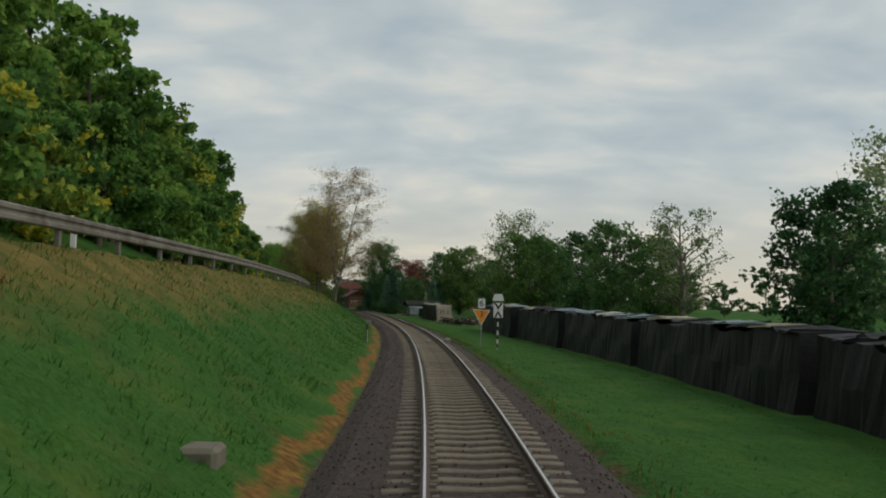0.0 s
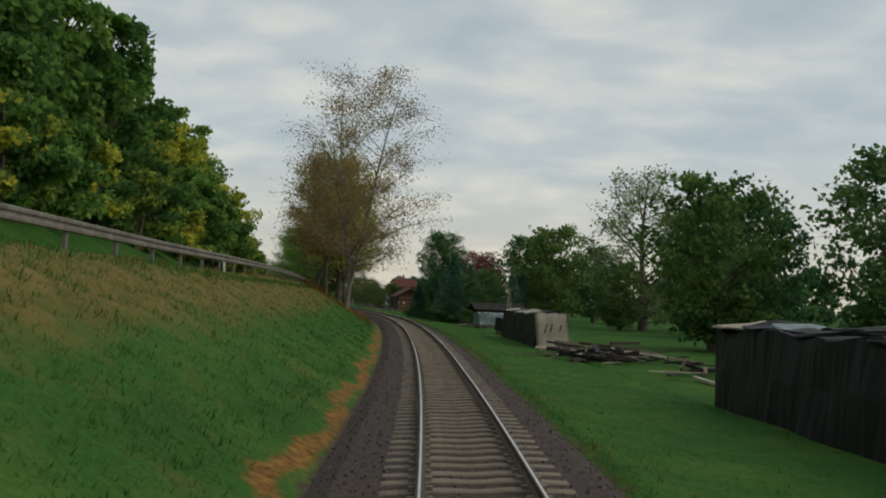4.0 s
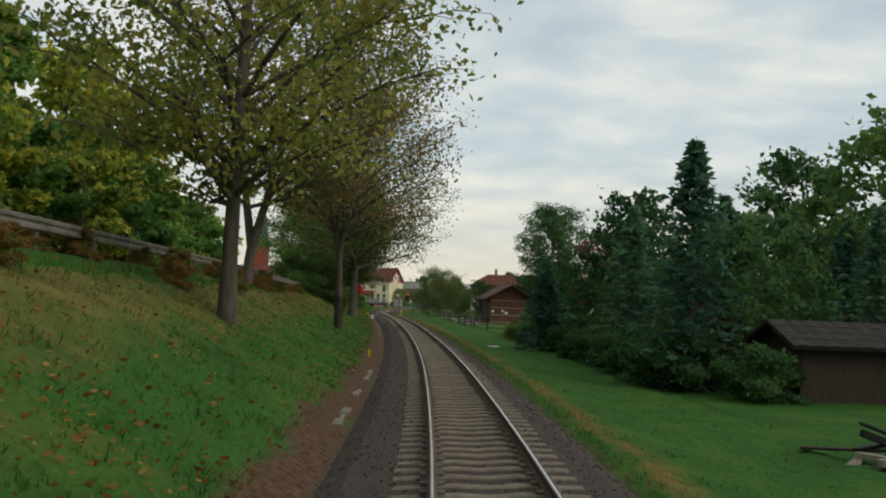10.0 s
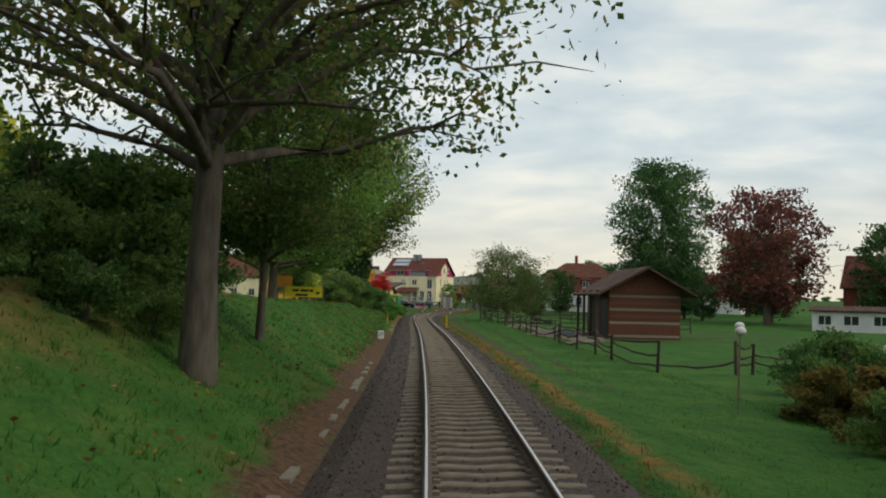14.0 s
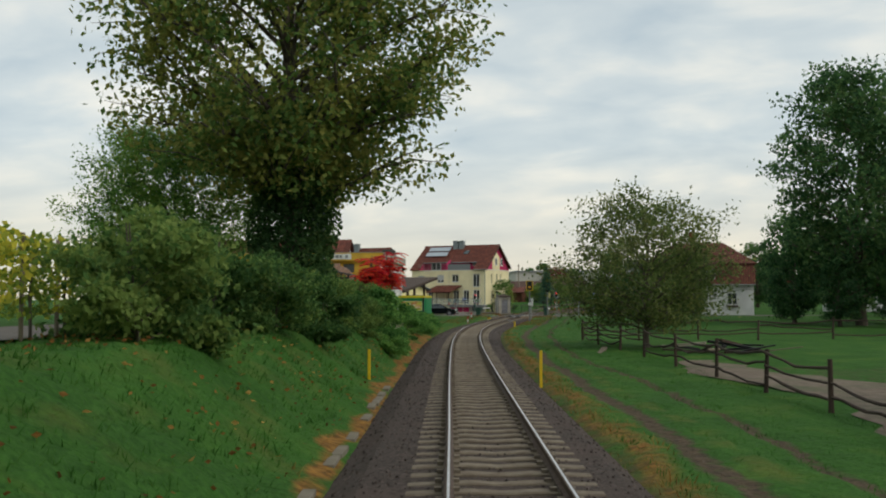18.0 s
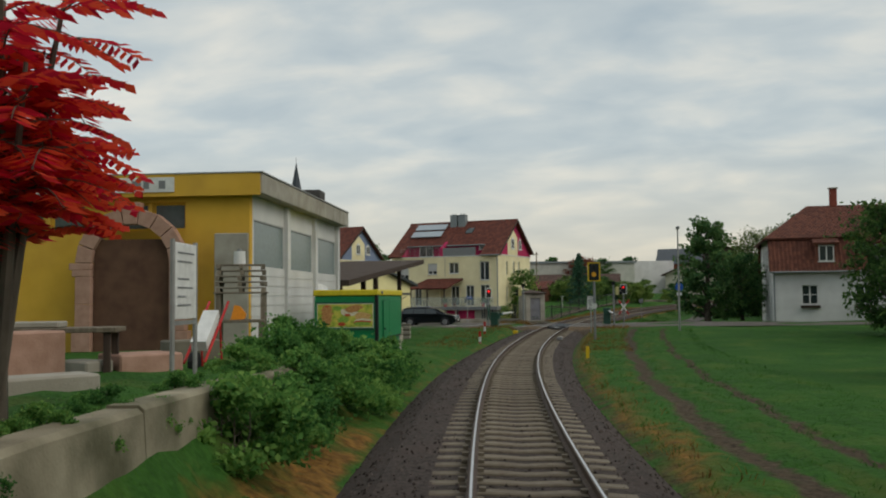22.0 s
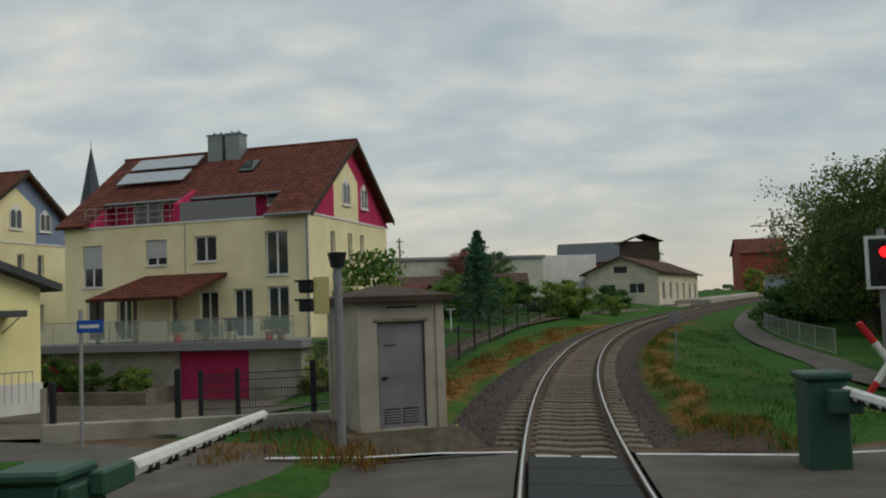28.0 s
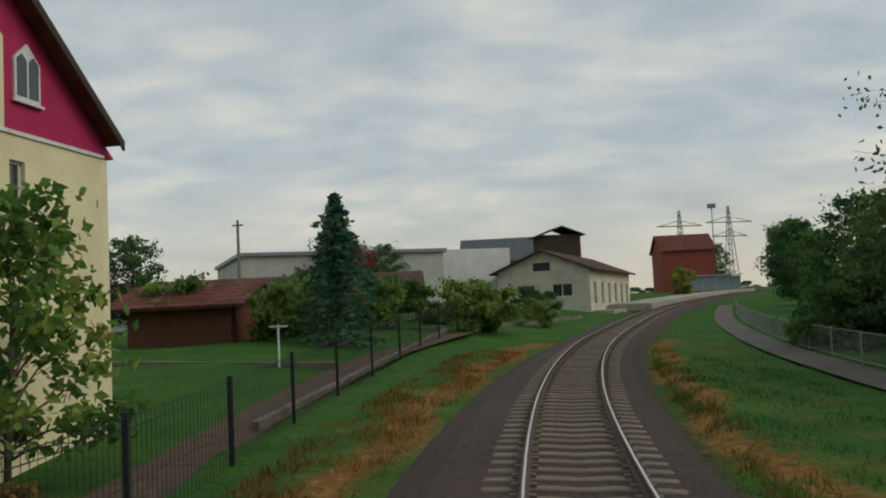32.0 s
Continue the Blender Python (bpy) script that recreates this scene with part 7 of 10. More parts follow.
for k, (s_, l, L, H) in enumerate(((8, 10.9, 17.5, 2.25), (26.0, 10.8, 18.6, 2.3), (44.8, 10.75, 18.0, 2.3), (63, 10.6, 18.6, 2.42), (81.8, 10.2, 18.4, 2.6))):
    timber_stack(s_, l, L, 2.4, H, 50 + k, "long timber stack under black sheeting and bleached boards")
timber_stack(132.2, 9.0, 17.5, 2.2, 2.35, 60, "timber stack under black sheeting with a tan end cover", True)


def debris(s_, l, n, sx, sy, seed, label):
    rr = random.Random(seed)
    d = thing("timber_heap", place(s_, l, ground_at(s_, l)), label, "timber heap")
    for k in range(n):
        mat = rr.choice((M_WOODB, M_WOOD, M_WOODD, M_WOODD, M_TARPK, M_TARPK))
        plank(d, mat, (rr.gauss(0, sx), rr.gauss(0, sy), max(0, rr.gauss(0.25, 0.2))), rr.uniform(1.0, 3.2), rr.uniform(0.1, 0.28), rr.uniform(0.04, 0.16), rr.uniform(0, 180), rr.gauss(0, 9))


debris(122.5, 10.2, 120, 1.7, 2.6, 7, "untidy heap of broken timber and dark sheeting")
debris(112, 13, 20, 1.2, 2.5, 8, "low heap of bleached timber and boards")
debris(185, 9.8, 18, 0.7, 0.4, 9, "low pile of sawn boards on the grass")
for s_, l, W, L, H, sd in ((178.0, 9.6, 2.4, 8.2, 1.75, 1), (157.3, 8.9, 2.2, 3.4, 1.6, 5)):
    t = thing("covered_woodpile", place(s_, l, ground_at(s_, l)) @ pose(0, 0, 0, 0, 0, 9), "stacked firewood under a grey-blue tarpaulin" if L > 5 else "stacked firewood under a black tarpaulin", "woodpile", "covered woodpiles")
    nc = int(L / 0.36)
    for r in range(5):
        for c in range(nc):
            rod("log", M_WOOD, t, (c * L / nc + 0.18, -W / 2 - 0.04 + 0.05 * ((c * 7 + r * 3) % 4), 0.17 + r * H * 0.17), (c * L / nc + 0.18, W / 2 - 0.05, 0.17 + r * H * 0.17), 0.15, n=7)
    x, q = 0.0, 0
    while x < L - 0.3:
        ln = min(L - x, (2.3, 1.7, 2.6, 2.0)[q % 4])
        drop = (0.22, 0.05, 0.32, 0.12)[q % 4]
        wv = wavy_box(ln, W + 0.25, H * (1 - drop), 70 + sd * 9 + q, M_TARPB if L > 5 else M_TARPK, t, "tarpaulin", 0.05, 0.22, 0.2)
        wv.location = (x, 0.04 * (q % 2), H * drop + 0.03 * (q % 2))
        x += ln - 0.12
        q += 1
for dy, lean in ((0, 0.02), (1.3, -0.04)):
    t = thing("wooden_pole", place(150.4 + dy, 8.6 + dy * 0.45, ground_at(150, 8.6)), "thin pale upright pole beside the timber stack", "pole", "upright poles")
    rod("pole", M_WOODB, t, (0, 0, -0.3), (lean * 4, 0, 4.3), 0.05, 0.035)
sh_ = shed("field_shed", place(199.3, 13.1, -0.95, 4), 6.6, 3.6, 2.25, 0.7, M_WOODD, material("black_roofing_felt", [(0.022, 0.02, 0.018), (0.05, 0.042, 0.036)], 2, 0.95, 0.4, 20), "low dark boarded field shed with a felt roof", ov=0.5)
for k, (s_, l) in enumerate(((249.3, 7.4), (241.6, 7.5), (242.2, 10.3), (237.5, 9.2), (254, 9.0))):
    t = thing("garden_stake", place(s_, l, ground_at(s_, l)), "thin garden stake with a white cap", "stake", "garden stakes")
    rod("stake", M_WOOD, t, (0, 0, -0.2), (0.05, 0, 2.2), 0.02)
    bm = bmesh.new()
    bmesh.ops.create_uvsphere(bm, u_segments=10, v_segments=6, radius=0.13, matrix=Matrix.Translation((0.05, 0, 2.25)) @ Matrix.Diagonal((1.2, 0.8, 0.9, 1)))
    part("cap", bm, M_WHITE, t, smooth=True)


# ---- rustic paddock fence ----
def sag_rail(parent, a, b, r, sag, seed):
    rr = random.Random(seed)
    V, F = [], []
    pts = []
    for i in range(7):
        u = i / 6
        p = Vector(a).lerp(Vector(b), u)
        p.z += -sag * 4 * u * (1 - u) + rr.gauss(0, 0.03)
        pts.append(p)
    tube(V, F, pts, [r * rr.uniform(0.8, 1.2) for _ in pts], 6)
    return link_mesh("rail", V, F, M_WOODD, parent)


def paddock(points, label, seed):
    f = thing("paddock_fence", Matrix.Identity(4), label, "fence")
    prev = None
    rr = random.Random(seed)
    for i, (s_, l) in enumerate(points):
        p = Vector(at_line(s_, l, ground_at(s_, l)))
        h = rr.uniform(1.25, 1.5)
        tilt = Vector((rr.gauss(0, 0.05), rr.gauss(0, 0.05), 0))
        rod("post", M_WOODD, f, p - Vector((0, 0, 0.3)), p + tilt + Vector((0, 0, h)), 0.075, 0.06, 8)
        if prev:
            for z in (0.42, 0.82, 1.18):
                if rr.random() < 0.92:
                    sag_rail(f, prev + Vector((0, 0, z + rr.gauss(0, 0.08))), p + Vector((0, 0, z + rr.gauss(0, 0.08))), 0.045, rr.uniform(0.02, 0.2), rr.random())
        prev = p


paddock([(264.5, 15.5), (263.0, 12.7), (262.6, 11.9), (263.4, 8.9), (269.5, 8.3), (275, 8.6), (279, 8.3), (283, 7.95), (287.5, 8.6), (291.7, 9.0), (297, 8.4), (302, 8.7), (306.5, 8.9), (311.5, 8.9), (316.5, 8.8), (321.8, 8.6), (327, 8.3), (332, 8.0), (337.5, 7.6), (343, 7.3)], "weathered rustic rail fence along the paddock", 2)
paddock([(343, 7.3), (344, 11), (345, 15), (345.5, 19), (346, 24), (346, 29)], "weathered rustic rail fence across the paddock", 3)
paddock([(309, 12.2), (310, 16), (311, 20), (312, 25)], "weathered rustic rail fence beside the barn", 4)
debris(330, 12.5, 16, 2.2, 0.8, 12, "pile of dark branches in the paddock")
tr_ = thing("water_trough", place(301, 11.2, ground_at(301, 11.2)), "grey metal water trough by the barn", "trough")
bx("basin", M_ZINC, tr_, -0.9, -0.4, 0.05, 0.9, 0.4, 0.5, 0.04)
bx("foot", M_ZINC, tr_, -0.8, -0.3, 0, -0.7, 0.3, 0.06)
bx("foot", M_ZINC, tr_, 0.7, -0.3, 0, 0.8, 0.3, 0.06)

# ---- banner and boards on the meadow bank ----
bn = thing("banner", place(283.6, -8.0, ground_at(283.6, -8.0), 10), "yellow cloth banner between posts with dark lettering", "banner")
bx("cloth", plain("yellow_cloth", (0.6, 0.52, 0.02), 0.7), bn, -1.15, 0, 0.35, 1.15, 0.025, 1.02, 0.008)
for x in (-1.2, 0, 1.2):
    rod("post", M_WOOD, bn, (x, 0.06, -0.2), (x, 0.06, 1.12), 0.035)
for z, a, b in ((0.76, -0.7, -0.3), (0.76, -0.2, 0.3), (0.76, 0.36, 0.6), (0.48, -0.5, 0.25), (0.62, 0.75, 1.0)):
    bx("lettering_bar", M_BLACK, bn, a, -0.006, z - 0.06, b, -0.002, z + 0.08)
ob_ = thing("notice_board", place(288.2, -9.8, ground_at(288.2, -9.8), 10), "orange notice board on two posts", "sign")
bx("board", plain("faded_orange", (0.62, 0.27, 0.02), 0.7), ob_, -0.5, 0, 1.05, 0.5, 0.04, 1.78, 0.01)
bx("lettering_bar", M_GREYP, ob_, -0.35, -0.006, 1.25, 0.35, -0.002, 1.33)
for x in (-0.4, 0.4):
    rod("post", M_WOOD, ob_, (x, 0.08, -0.2), (x, 0.08, 1.8), 0.04)
ds_ = thing("notice_sign", place(291, -10.2, ground_at(291, -10.2), 10), "small brown and white sign on a post", "sign")
bx("upper_panel", plain("brown_sign_face", (0.13, 0.05, 0.035), 0.6), ds_, -0.22, 0, 1.65, 0.22, 0.03, 2.1, 0.005)
bx("lower_panel", M_GREYP, ds_, -0.22, 0, 1.3, 0.22, 0.03, 1.64, 0.005)
rod("post", M_WOOD, ds_, (0, 0.06, -0.2), (0, 0.06, 2.1), 0.04)
# vines trained on a row of posts
tv = thing("vine_trellis", place(289, -8.2, 0, 0), "yellowing vines trained on a row of wooden posts", "trellis")
r_ = np.random.default_rng(81)
C = []
for k in range(8):
    y = k * 1.9
    g = ground_at(289 + y, -8.2 - k * 0.12) 
    rod("post", M_WOOD, tv, (-k * 0.12, y, g - 0.2), (-k * 0.12, y, g + 2.1), 0.045, n=7)
    stem = [(-k * 0.12 + 0.1, y + 0.2, g - 0.1), (-k * 0.12 + 0.05, y + 0.25, g + 0.9), (-k * 0.12, y + 0.5, g + 2.0)]
    V, F = [], []
    tube(V, F, stem, [0.035, 0.03, 0.015], 5)
    link_mesh("vine_stem", V, F, M_BARK, tv)
    n = 620
    pts = np.stack([-k * 0.12 + r_.normal(size=n) * 0.16, y + r_.uniform(-0.95, 0.95, n), g + 0.45 + 1.75 * r_.uniform(0, 1, n) ** 0.7 * (1 - 0.2 * r_.random(n))], -1)
    C.append(pts)
V, F = leaf_quads(np.concatenate(C), 0.085, r_)
link_mesh("vine_leaves", V, F, M_LEAFY, tv)
for z in (0.9, 1.5, 2.0):
    V, F = [], []
    tube(V, F, [(-k * 0.12, k * 1.9, ground_at(289 + k * 1.9, -8.2 - k * 0.12) + z) for k in range(8)], [0.006] * 8, 4)
    link_mesh("wire", V, F, M_GALV, tv)
bb = thing("billboard", place(303, -19, ground_at(303, -19), 20), "advertising billboard in pale blue and red", "billboard")
bx("board", plain("pale_blue_poster", (0.3, 0.48, 0.6), 0.5), bb, -1.8, 0, 2.2, 1.8, 0.1, 4.0, 0.02)
bx("poster_field", M_WHITE, bb, -1.6, -0.01, 2.5, 1.6, -0.003, 3.0)
bx("lower_board", M_RED, bb, -1.8, 0, 0.6, 0.2, 0.08, 1.7, 0.01)
for x in (-1.5, 1.5):
    rod("post", M_GALV, bb, (x, 0.14, -0.3), (x, 0.14, 4.0), 0.07)

# cable trough half buried along the foot of the bank
ct = thing("cable_trough", Matrix.Identity(4), "half-buried line of grey concrete cable trough lids", "cable trough")
rr = random.Random(77)
lid = None
for a, b in ((146, 164), (184, 202), (232, 262), (294, 314)):
    for q in range(int((b - a) / 1.02)):
        if rr.random() < 0.5:
            continue
        s_ = a + q * 1.02
        m = place(s_, -2.72 + rr.uniform(-0.02, 0.02), -0.41 + rr.uniform(-0.03, 0.02), rr.uniform(-1.5, 1.5))
        if lid is None:
            lid = bx("lid", M_CONCD, ct, -0.1, 0, -0.1, 0.1, 0.98, 0.03, 0.012)
            lid.matrix_world = m
        else:
            o = new("lid", lid.data)
            o.parent = ct
            o.matrix_world = m
nt_ = thing("net_fence", Matrix.Identity(4), "tall dark steel frame fence with netting behind the hedge", "fence")
prev = None
for s_ in (328.0, 331.0, 334.0, 337.0, 340.0):
    g_ = Vector(at_line(s_, -6.9, 0.0))
    rod("post", M_ANTH, nt_, g_ + Vector((0, 0, 0.6)), g_ + Vector((0, 0, 3.75)), 0.045, n=8)
    if prev:
        rod("top_rail", M_ANTH, nt_, prev + Vector((0, 0, 3.72)), g_ + Vector((0, 0, 3.72)), 0.04, n=6)
        bm = bmesh.new()
        for q in range(1, 14):
            c_ = prev.lerp(g_, q / 14)
            cyl(bm, c_ + Vector((0, 0, 1.0)), c_ + Vector((0, 0, 3.72)), 0.005, 0.005, 3)
        for q in range(12):
            z = 1.1 + q * 0.22
            cyl(bm, prev + Vector((0, 0, z)), g_ + Vector((0, 0, z)), 0.005, 0.005, 3)
        part("netting", bm, M_ANTH, nt_)
    prev = g_

# ---- retaining wall and stonemason's yard ----
M_WALL = material("pale_mossy_concrete", [(0.17, 0.15, 0.1), (0.36, 0.32, 0.23)], 1.4, 0.95, 0.5, 25, dirt=(0.045, 0.05, 0.02), dirt_scale=0.9, dirt_amount=1.0)
rw_ = thing("retaining_wall", Matrix.Identity(4), "mossy old concrete retaining wall below the yard", "wall")
for k, (a, b) in enumerate(((327, 331.2), (331.2, 335.6), (335.6, 340.2), (340.2, 344.8), (344.8, 349.5))):
    V = []
    for s_ in (a, (a + b) / 2, b - 0.03):
        zt = lerp(s_, (327, 1.12), (338, 1.16), (350, 0.95)) + 0.03 * (k % 2)
        for l, z in ((-4.0, -0.6), (-4.1, zt - 0.05), (-4.16, zt), (-4.5, zt), (-4.55, -0.6)):
            V.append(at_line(s_, l, z))
    F = [(i * 5 + j, i * 5 + j + 1, (i + 1) * 5 + j + 1, (i + 1) * 5 + j) for i in range(2) for j in range(4)] + [(0, 1, 2, 3, 4), (14, 13, 12, 11, 10)]
    link_mesh("wall_bay", np.array(V), F, M_WALL, rw_)


def arch_portal(m):
    p = thing("stone_portal", m, "reclaimed pink sandstone arch leaning before the hall", "stone arch")
    R0, R1, t, zs = 1.15, 1.62, 0.4, 2.6
    for k in range(9):
        a0, a1 = math.pi * k / 9 + 0.01, math.pi * (k + 1) / 9 - 0.01
        r1 = R1 + (0.18 if k == 4 else 0)
        prism("voussoir", M_SAND, p, [(R0 * math.cos(a0), zs + R0 * math.sin(a0)), (r1 * math.cos(a0), zs + r1 * math.sin(a0)), (r1 * math.cos(a1), zs + r1 * math.sin(a1)), (R0 * math.cos(a1), zs + R0 * math.sin(a1))], t, bevel=0.012)
    for sx in (-1, 1):
        for z0, z1, w in ((0, 0.6, 0.56), (0.6, 1.4, 0.46), (1.4, 2.2, 0.46), (2.2, 2.4, 0.55), (2.4, 2.6, 0.64)):
            x0 = sx * R0 if sx > 0 else -R0 - w
            bx("jamb_stone", M_SAND, p, x0, 0, z0 + 0.005, x0 + w, t, z1, 0.015)
    # brown infill sheet, with the shadow inside the arch put into its colour
    bx("infill_board", material("shaded_brown_infill", [(0.09, 0.045, 0.03), (0.15, 0.08, 0.05)], 2, 0.9, 0.3, 20), p, -1.12, 0.2, 0, 1.12, 0.25, 3.3)


def hz_of(s_, l):
    return float(at_line(s_, l, ground_at(s_, l))[2])


def yard(s_, l, turn=0.0, dz=0.0):
    return place(s_, l, ground_at(s_, l) + dz, turn)


arch_portal(yard(357.2, -11.15, 4))


def pallet(parent, z, m=Matrix.Identity(4)):
    for x in (-0.6, -0.05, 0.5):
        b = bx("bearer", M_WOOD, parent, x, -0.4, z, x + 0.1, 0.4, z + 0.09)
        b.matrix_local = m
    for k in range(5):
        b = bx("slat", M_WOOD, parent, -0.6, -0.4 + k * 0.175, z + 0.09, 0.6, -0.3 + k * 0.175, z + 0.113)
        b.matrix_local = m


ps = thing("pallet_stack", yard(354.0, -6.85, 12), "weathered wooden pallets stacked on a timber stand by the hall", "pallet stack")
for k in range(5):
    pallet(ps, k * 0.145 + 1.62, pose(0.03 * math.sin(k * 3), 0.03 * math.cos(k * 2), 0, 0, 0, 4 * math.sin(k * 5)))
for x, y in ((-0.55, -0.32), (0.55, -0.32), (-0.55, 0.32), (0.55, 0.32)):
    bx("leg", M_WOOD, ps, x - 0.06, y - 0.06, -0.1, x + 0.06, y + 0.06, 1.58)
bx("stand_top", M_WOOD, ps, -0.66, -0.42, 1.58, 0.66, 0.42, 1.62, 0.006)
bx("shelf", M_WOOD, ps, -0.6, -0.75, 0.86, 0.6, 0.36, 0.92, 0.006)
for x in (-0.5, 0.5):
    bx("shelf_leg", M_WOOD, ps, x - 0.04, -0.74, -0.1, x + 0.04, -0.66, 0.86)
sl_ = thing("stone_slab", yard(357.45, -8.2, 2), "grey stone slab standing behind the pallets", "stone slab")
bx("slab", M_CONCW, sl_, -0.5, 0, -0.05, 0.5, 0.1, 3.45, 0.02)
cn = thing("plastic_canister", yard(354.0, -6.85, 12) @ Matrix.Translation((-0.05, 0, 2.313)), "white plastic canister on the pallets", "canister")
rod("body", M_WHITE, cn, (0, 0, 0), (0, 0, 0.34), 0.15, 0.145, 14)
rod("lid", M_GREYP, cn, (0, 0, 0.34), (0, 0, 0.4), 0.06, 0.06, 10)
wb = thing("notice_sign", yard(343.5, -4.72, 90), "white notice board with grey lettering on two posts above the wall", "sign")
bx("board", M_WHITE, wb, -0.46, 0, 0.95, 0.46, 0.03, 2.0, 0.008)
for k, w in enumerate((0.7, 0.62, 0.0, 0.5, 0.66, 0.36, 0.58)):
    if w:
        bx("lettering_bar", M_GREYP, wb, -0.38, -0.006, 1.85 - k * 0.12, -0.38 + w, -0.002, 1.875 - k * 0.12)
for x in (-0.5, 0.5):
    rod("post", M_GALV, wb, (x, 0.03, -0.3), (x, 0.03, 2.04), 0.035)
bx("cross_rail", M_GALV, wb, -0.47, 0.01, 0.87, 0.47, 0.05, 0.93)
rr = random.Random(21)
for k in range(15):
    s_, l = rr.uniform(338, 352), rr.uniform(-9.5, -6.0)
    t = thing("stone_block", yard(s_, l, rr.uniform(0, 90)), rr.choice(("rough grey stone block in the yard", "cut sandstone block in the yard", "dark granite slab on edge in the yard")), "stone block", "stone blocks")
    w, d, h = rr.uniform(0.25, 0.7), rr.uniform(0.2, 0.5), rr.uniform(0.25, 0.8)
    bx("block", rr.choice((M_CONCW, M_CONCD, M_SAND)), t, -w, -d, -0.05, w, d, h, 0.03)
for k, (s_, l) in enumerate(((345.5, -7.6), (341, -8.2))):
    t = thing("work_bench", yard(s_, l, 10), "rough yard bench with stone slabs on it", "bench")
    bx("top", M_WOOD, t, -1.1, -0.4, 0.75, 1.1, 0.4, 0.83, 0.01)
    for x in (-0.95, 0.95):
        for y in (-0.3, 0.3):
            bx("leg", M_WOODD, t, x - 0.05, y - 0.05, -0.1, x + 0.05, y + 0.05, 0.75)
    bx("slab_on_bench", M_CONCW, t, -0.6, -0.3, 0.83, 0.2, 0.25, 0.93, 0.02)
wbar = thing("wheelbarrow", yard(347.2, -5.45, 90), "red wheelbarrow with a pale tray, tipped up on its nose", "wheelbarrow")
prism("tray", M_WHITE, wbar, [(-0.4, 0.56), (0.36, 1.1), (0.42, 0.98), (0.26, 0.78), (-0.32, 0.4)], 0.28)
for y in (-0.04, 0.32):
    rod("handle", M_RED, wbar, (-0.62, y, 0.2), (0.85, y, 1.25), 0.024, n=6)
    rod("leg", M_RED, wbar, (0.3, y, 0.9), (0.45, y, -0.05), 0.02, n=6)
rod("wheel", M_RUB, wbar, (-0.6, 0.08, 0.19), (-0.6, 0.2, 0.19), 0.2, n=14)
og = thing("excavator_bucket", yard(353.5, -6.8, 12) @ Matrix.Translation((0, 0.0, 0.92)) @ Matrix.Scale(0.45, 4), "orange machine bucket on the shelf of the pallet stand", "bucket")
prism("shell", M_ORANGE, og, [(-0.4, 0), (0.35, 0.02), (0.45, 0.3), (0.1, 0.75), (-0.2, 0.8)], 0.6)
for k in range(4):
    bx("tooth", M_GREYP, og, 0.36, 0.05 + k * 0.15, 0.0, 0.5, 0.11 + k * 0.15, 0.07)


def sumac(m, seed, H, label):
    rng = random.Random(seed)
    t = new("sumac_tree")
    tagged(t, label, "tree")
    V, F, LV, LF = [], [], [], []
    tips = []
    for k in range(7):
        a = k * 2.4 + rng.uniform(-0.3, 0.3)
        r = rng.uniform(0.15, 1.0) * H * 0.17
        z = H * rng.uniform(0.5, 0.95)
        st = Vector((0, 0, H * 0.12))
        md = Vector((math.cos(a) * r * 0.45, math.sin(a) * r * 0.45, z * 0.6))
        en = Vector((math.cos(a) * r, math.sin(a) * r, z))
        tube(V, F, [Vector((0, 0, -0.3)), st, md, en], [0.09, 0.07, 0.045, 0.02], 6)
        tips.append((md, en))
        tips.append((st.lerp(md, 0.7), md.lerp(en, 0.5) + Vector((rng.uniform(-0.4, 0.4), rng.uniform(-0.4, 0.4), 0.1))))
    for md, en in tips:
        for q in range(11):
            a = q * 2.4 + rng.uniform(-0.3, 0.3)
            base = en.lerp(md, rng.uniform(0, 0.95))
            L = rng.uniform(0.65, 1.05)
            d = Vector((math.cos(a), math.sin(a), rng.uniform(0.1, 0.7))).normalized()
            side = d.cross(Vector((0, 0, 1))).normalized()
            pts = [base + d * L * u + Vector((0, 0, -0.45 * L * u * u)) for u in (0, 0.25, 0.5, 0.75, 1.0)]
            tube(V, F, pts, [0.012, 0.01, 0.008, 0.006, 0.004], 4)
            for i in range(12):
                u = 0.12 + 0.88 * i / 11
                f = u * 4
                j = min(int(f), 3)
                p = pts[j].lerp(pts[j + 1], f - j)
                ll = 0.24 * (1 - 0.5 * abs(u - 0.45)) * rng.uniform(0.8, 1.2)
                for sgn in (-1, 1):
                    e = p + side * sgn * ll + d * ll * 0.35 + Vector((0, 0, -ll * rng.uniform(0.3, 0.6)))
                    m_ = p.lerp(e, 0.45)
                    o = len(LV)
                    LV += [p[:], (m_ + d * 0.045)[:], e[:], (m_ - d * 0.045)[:]]
                    LF.append((o, o + 1, o + 2, o + 3))
    link_mesh("trunk", V, F, M_BARK, t)
    link_mesh("crown", LV, LF, M_SUMAC, t)
    t.matrix_world = m
    return t


sumac(yard(338.9, -4.95), 3, 4.5, "staghorn sumac with scarlet autumn leaves above the wall")
sumac(yard(336.9, -5.6, 80), 5, 4.1, "staghorn sumac with scarlet autumn leaves above the wall")


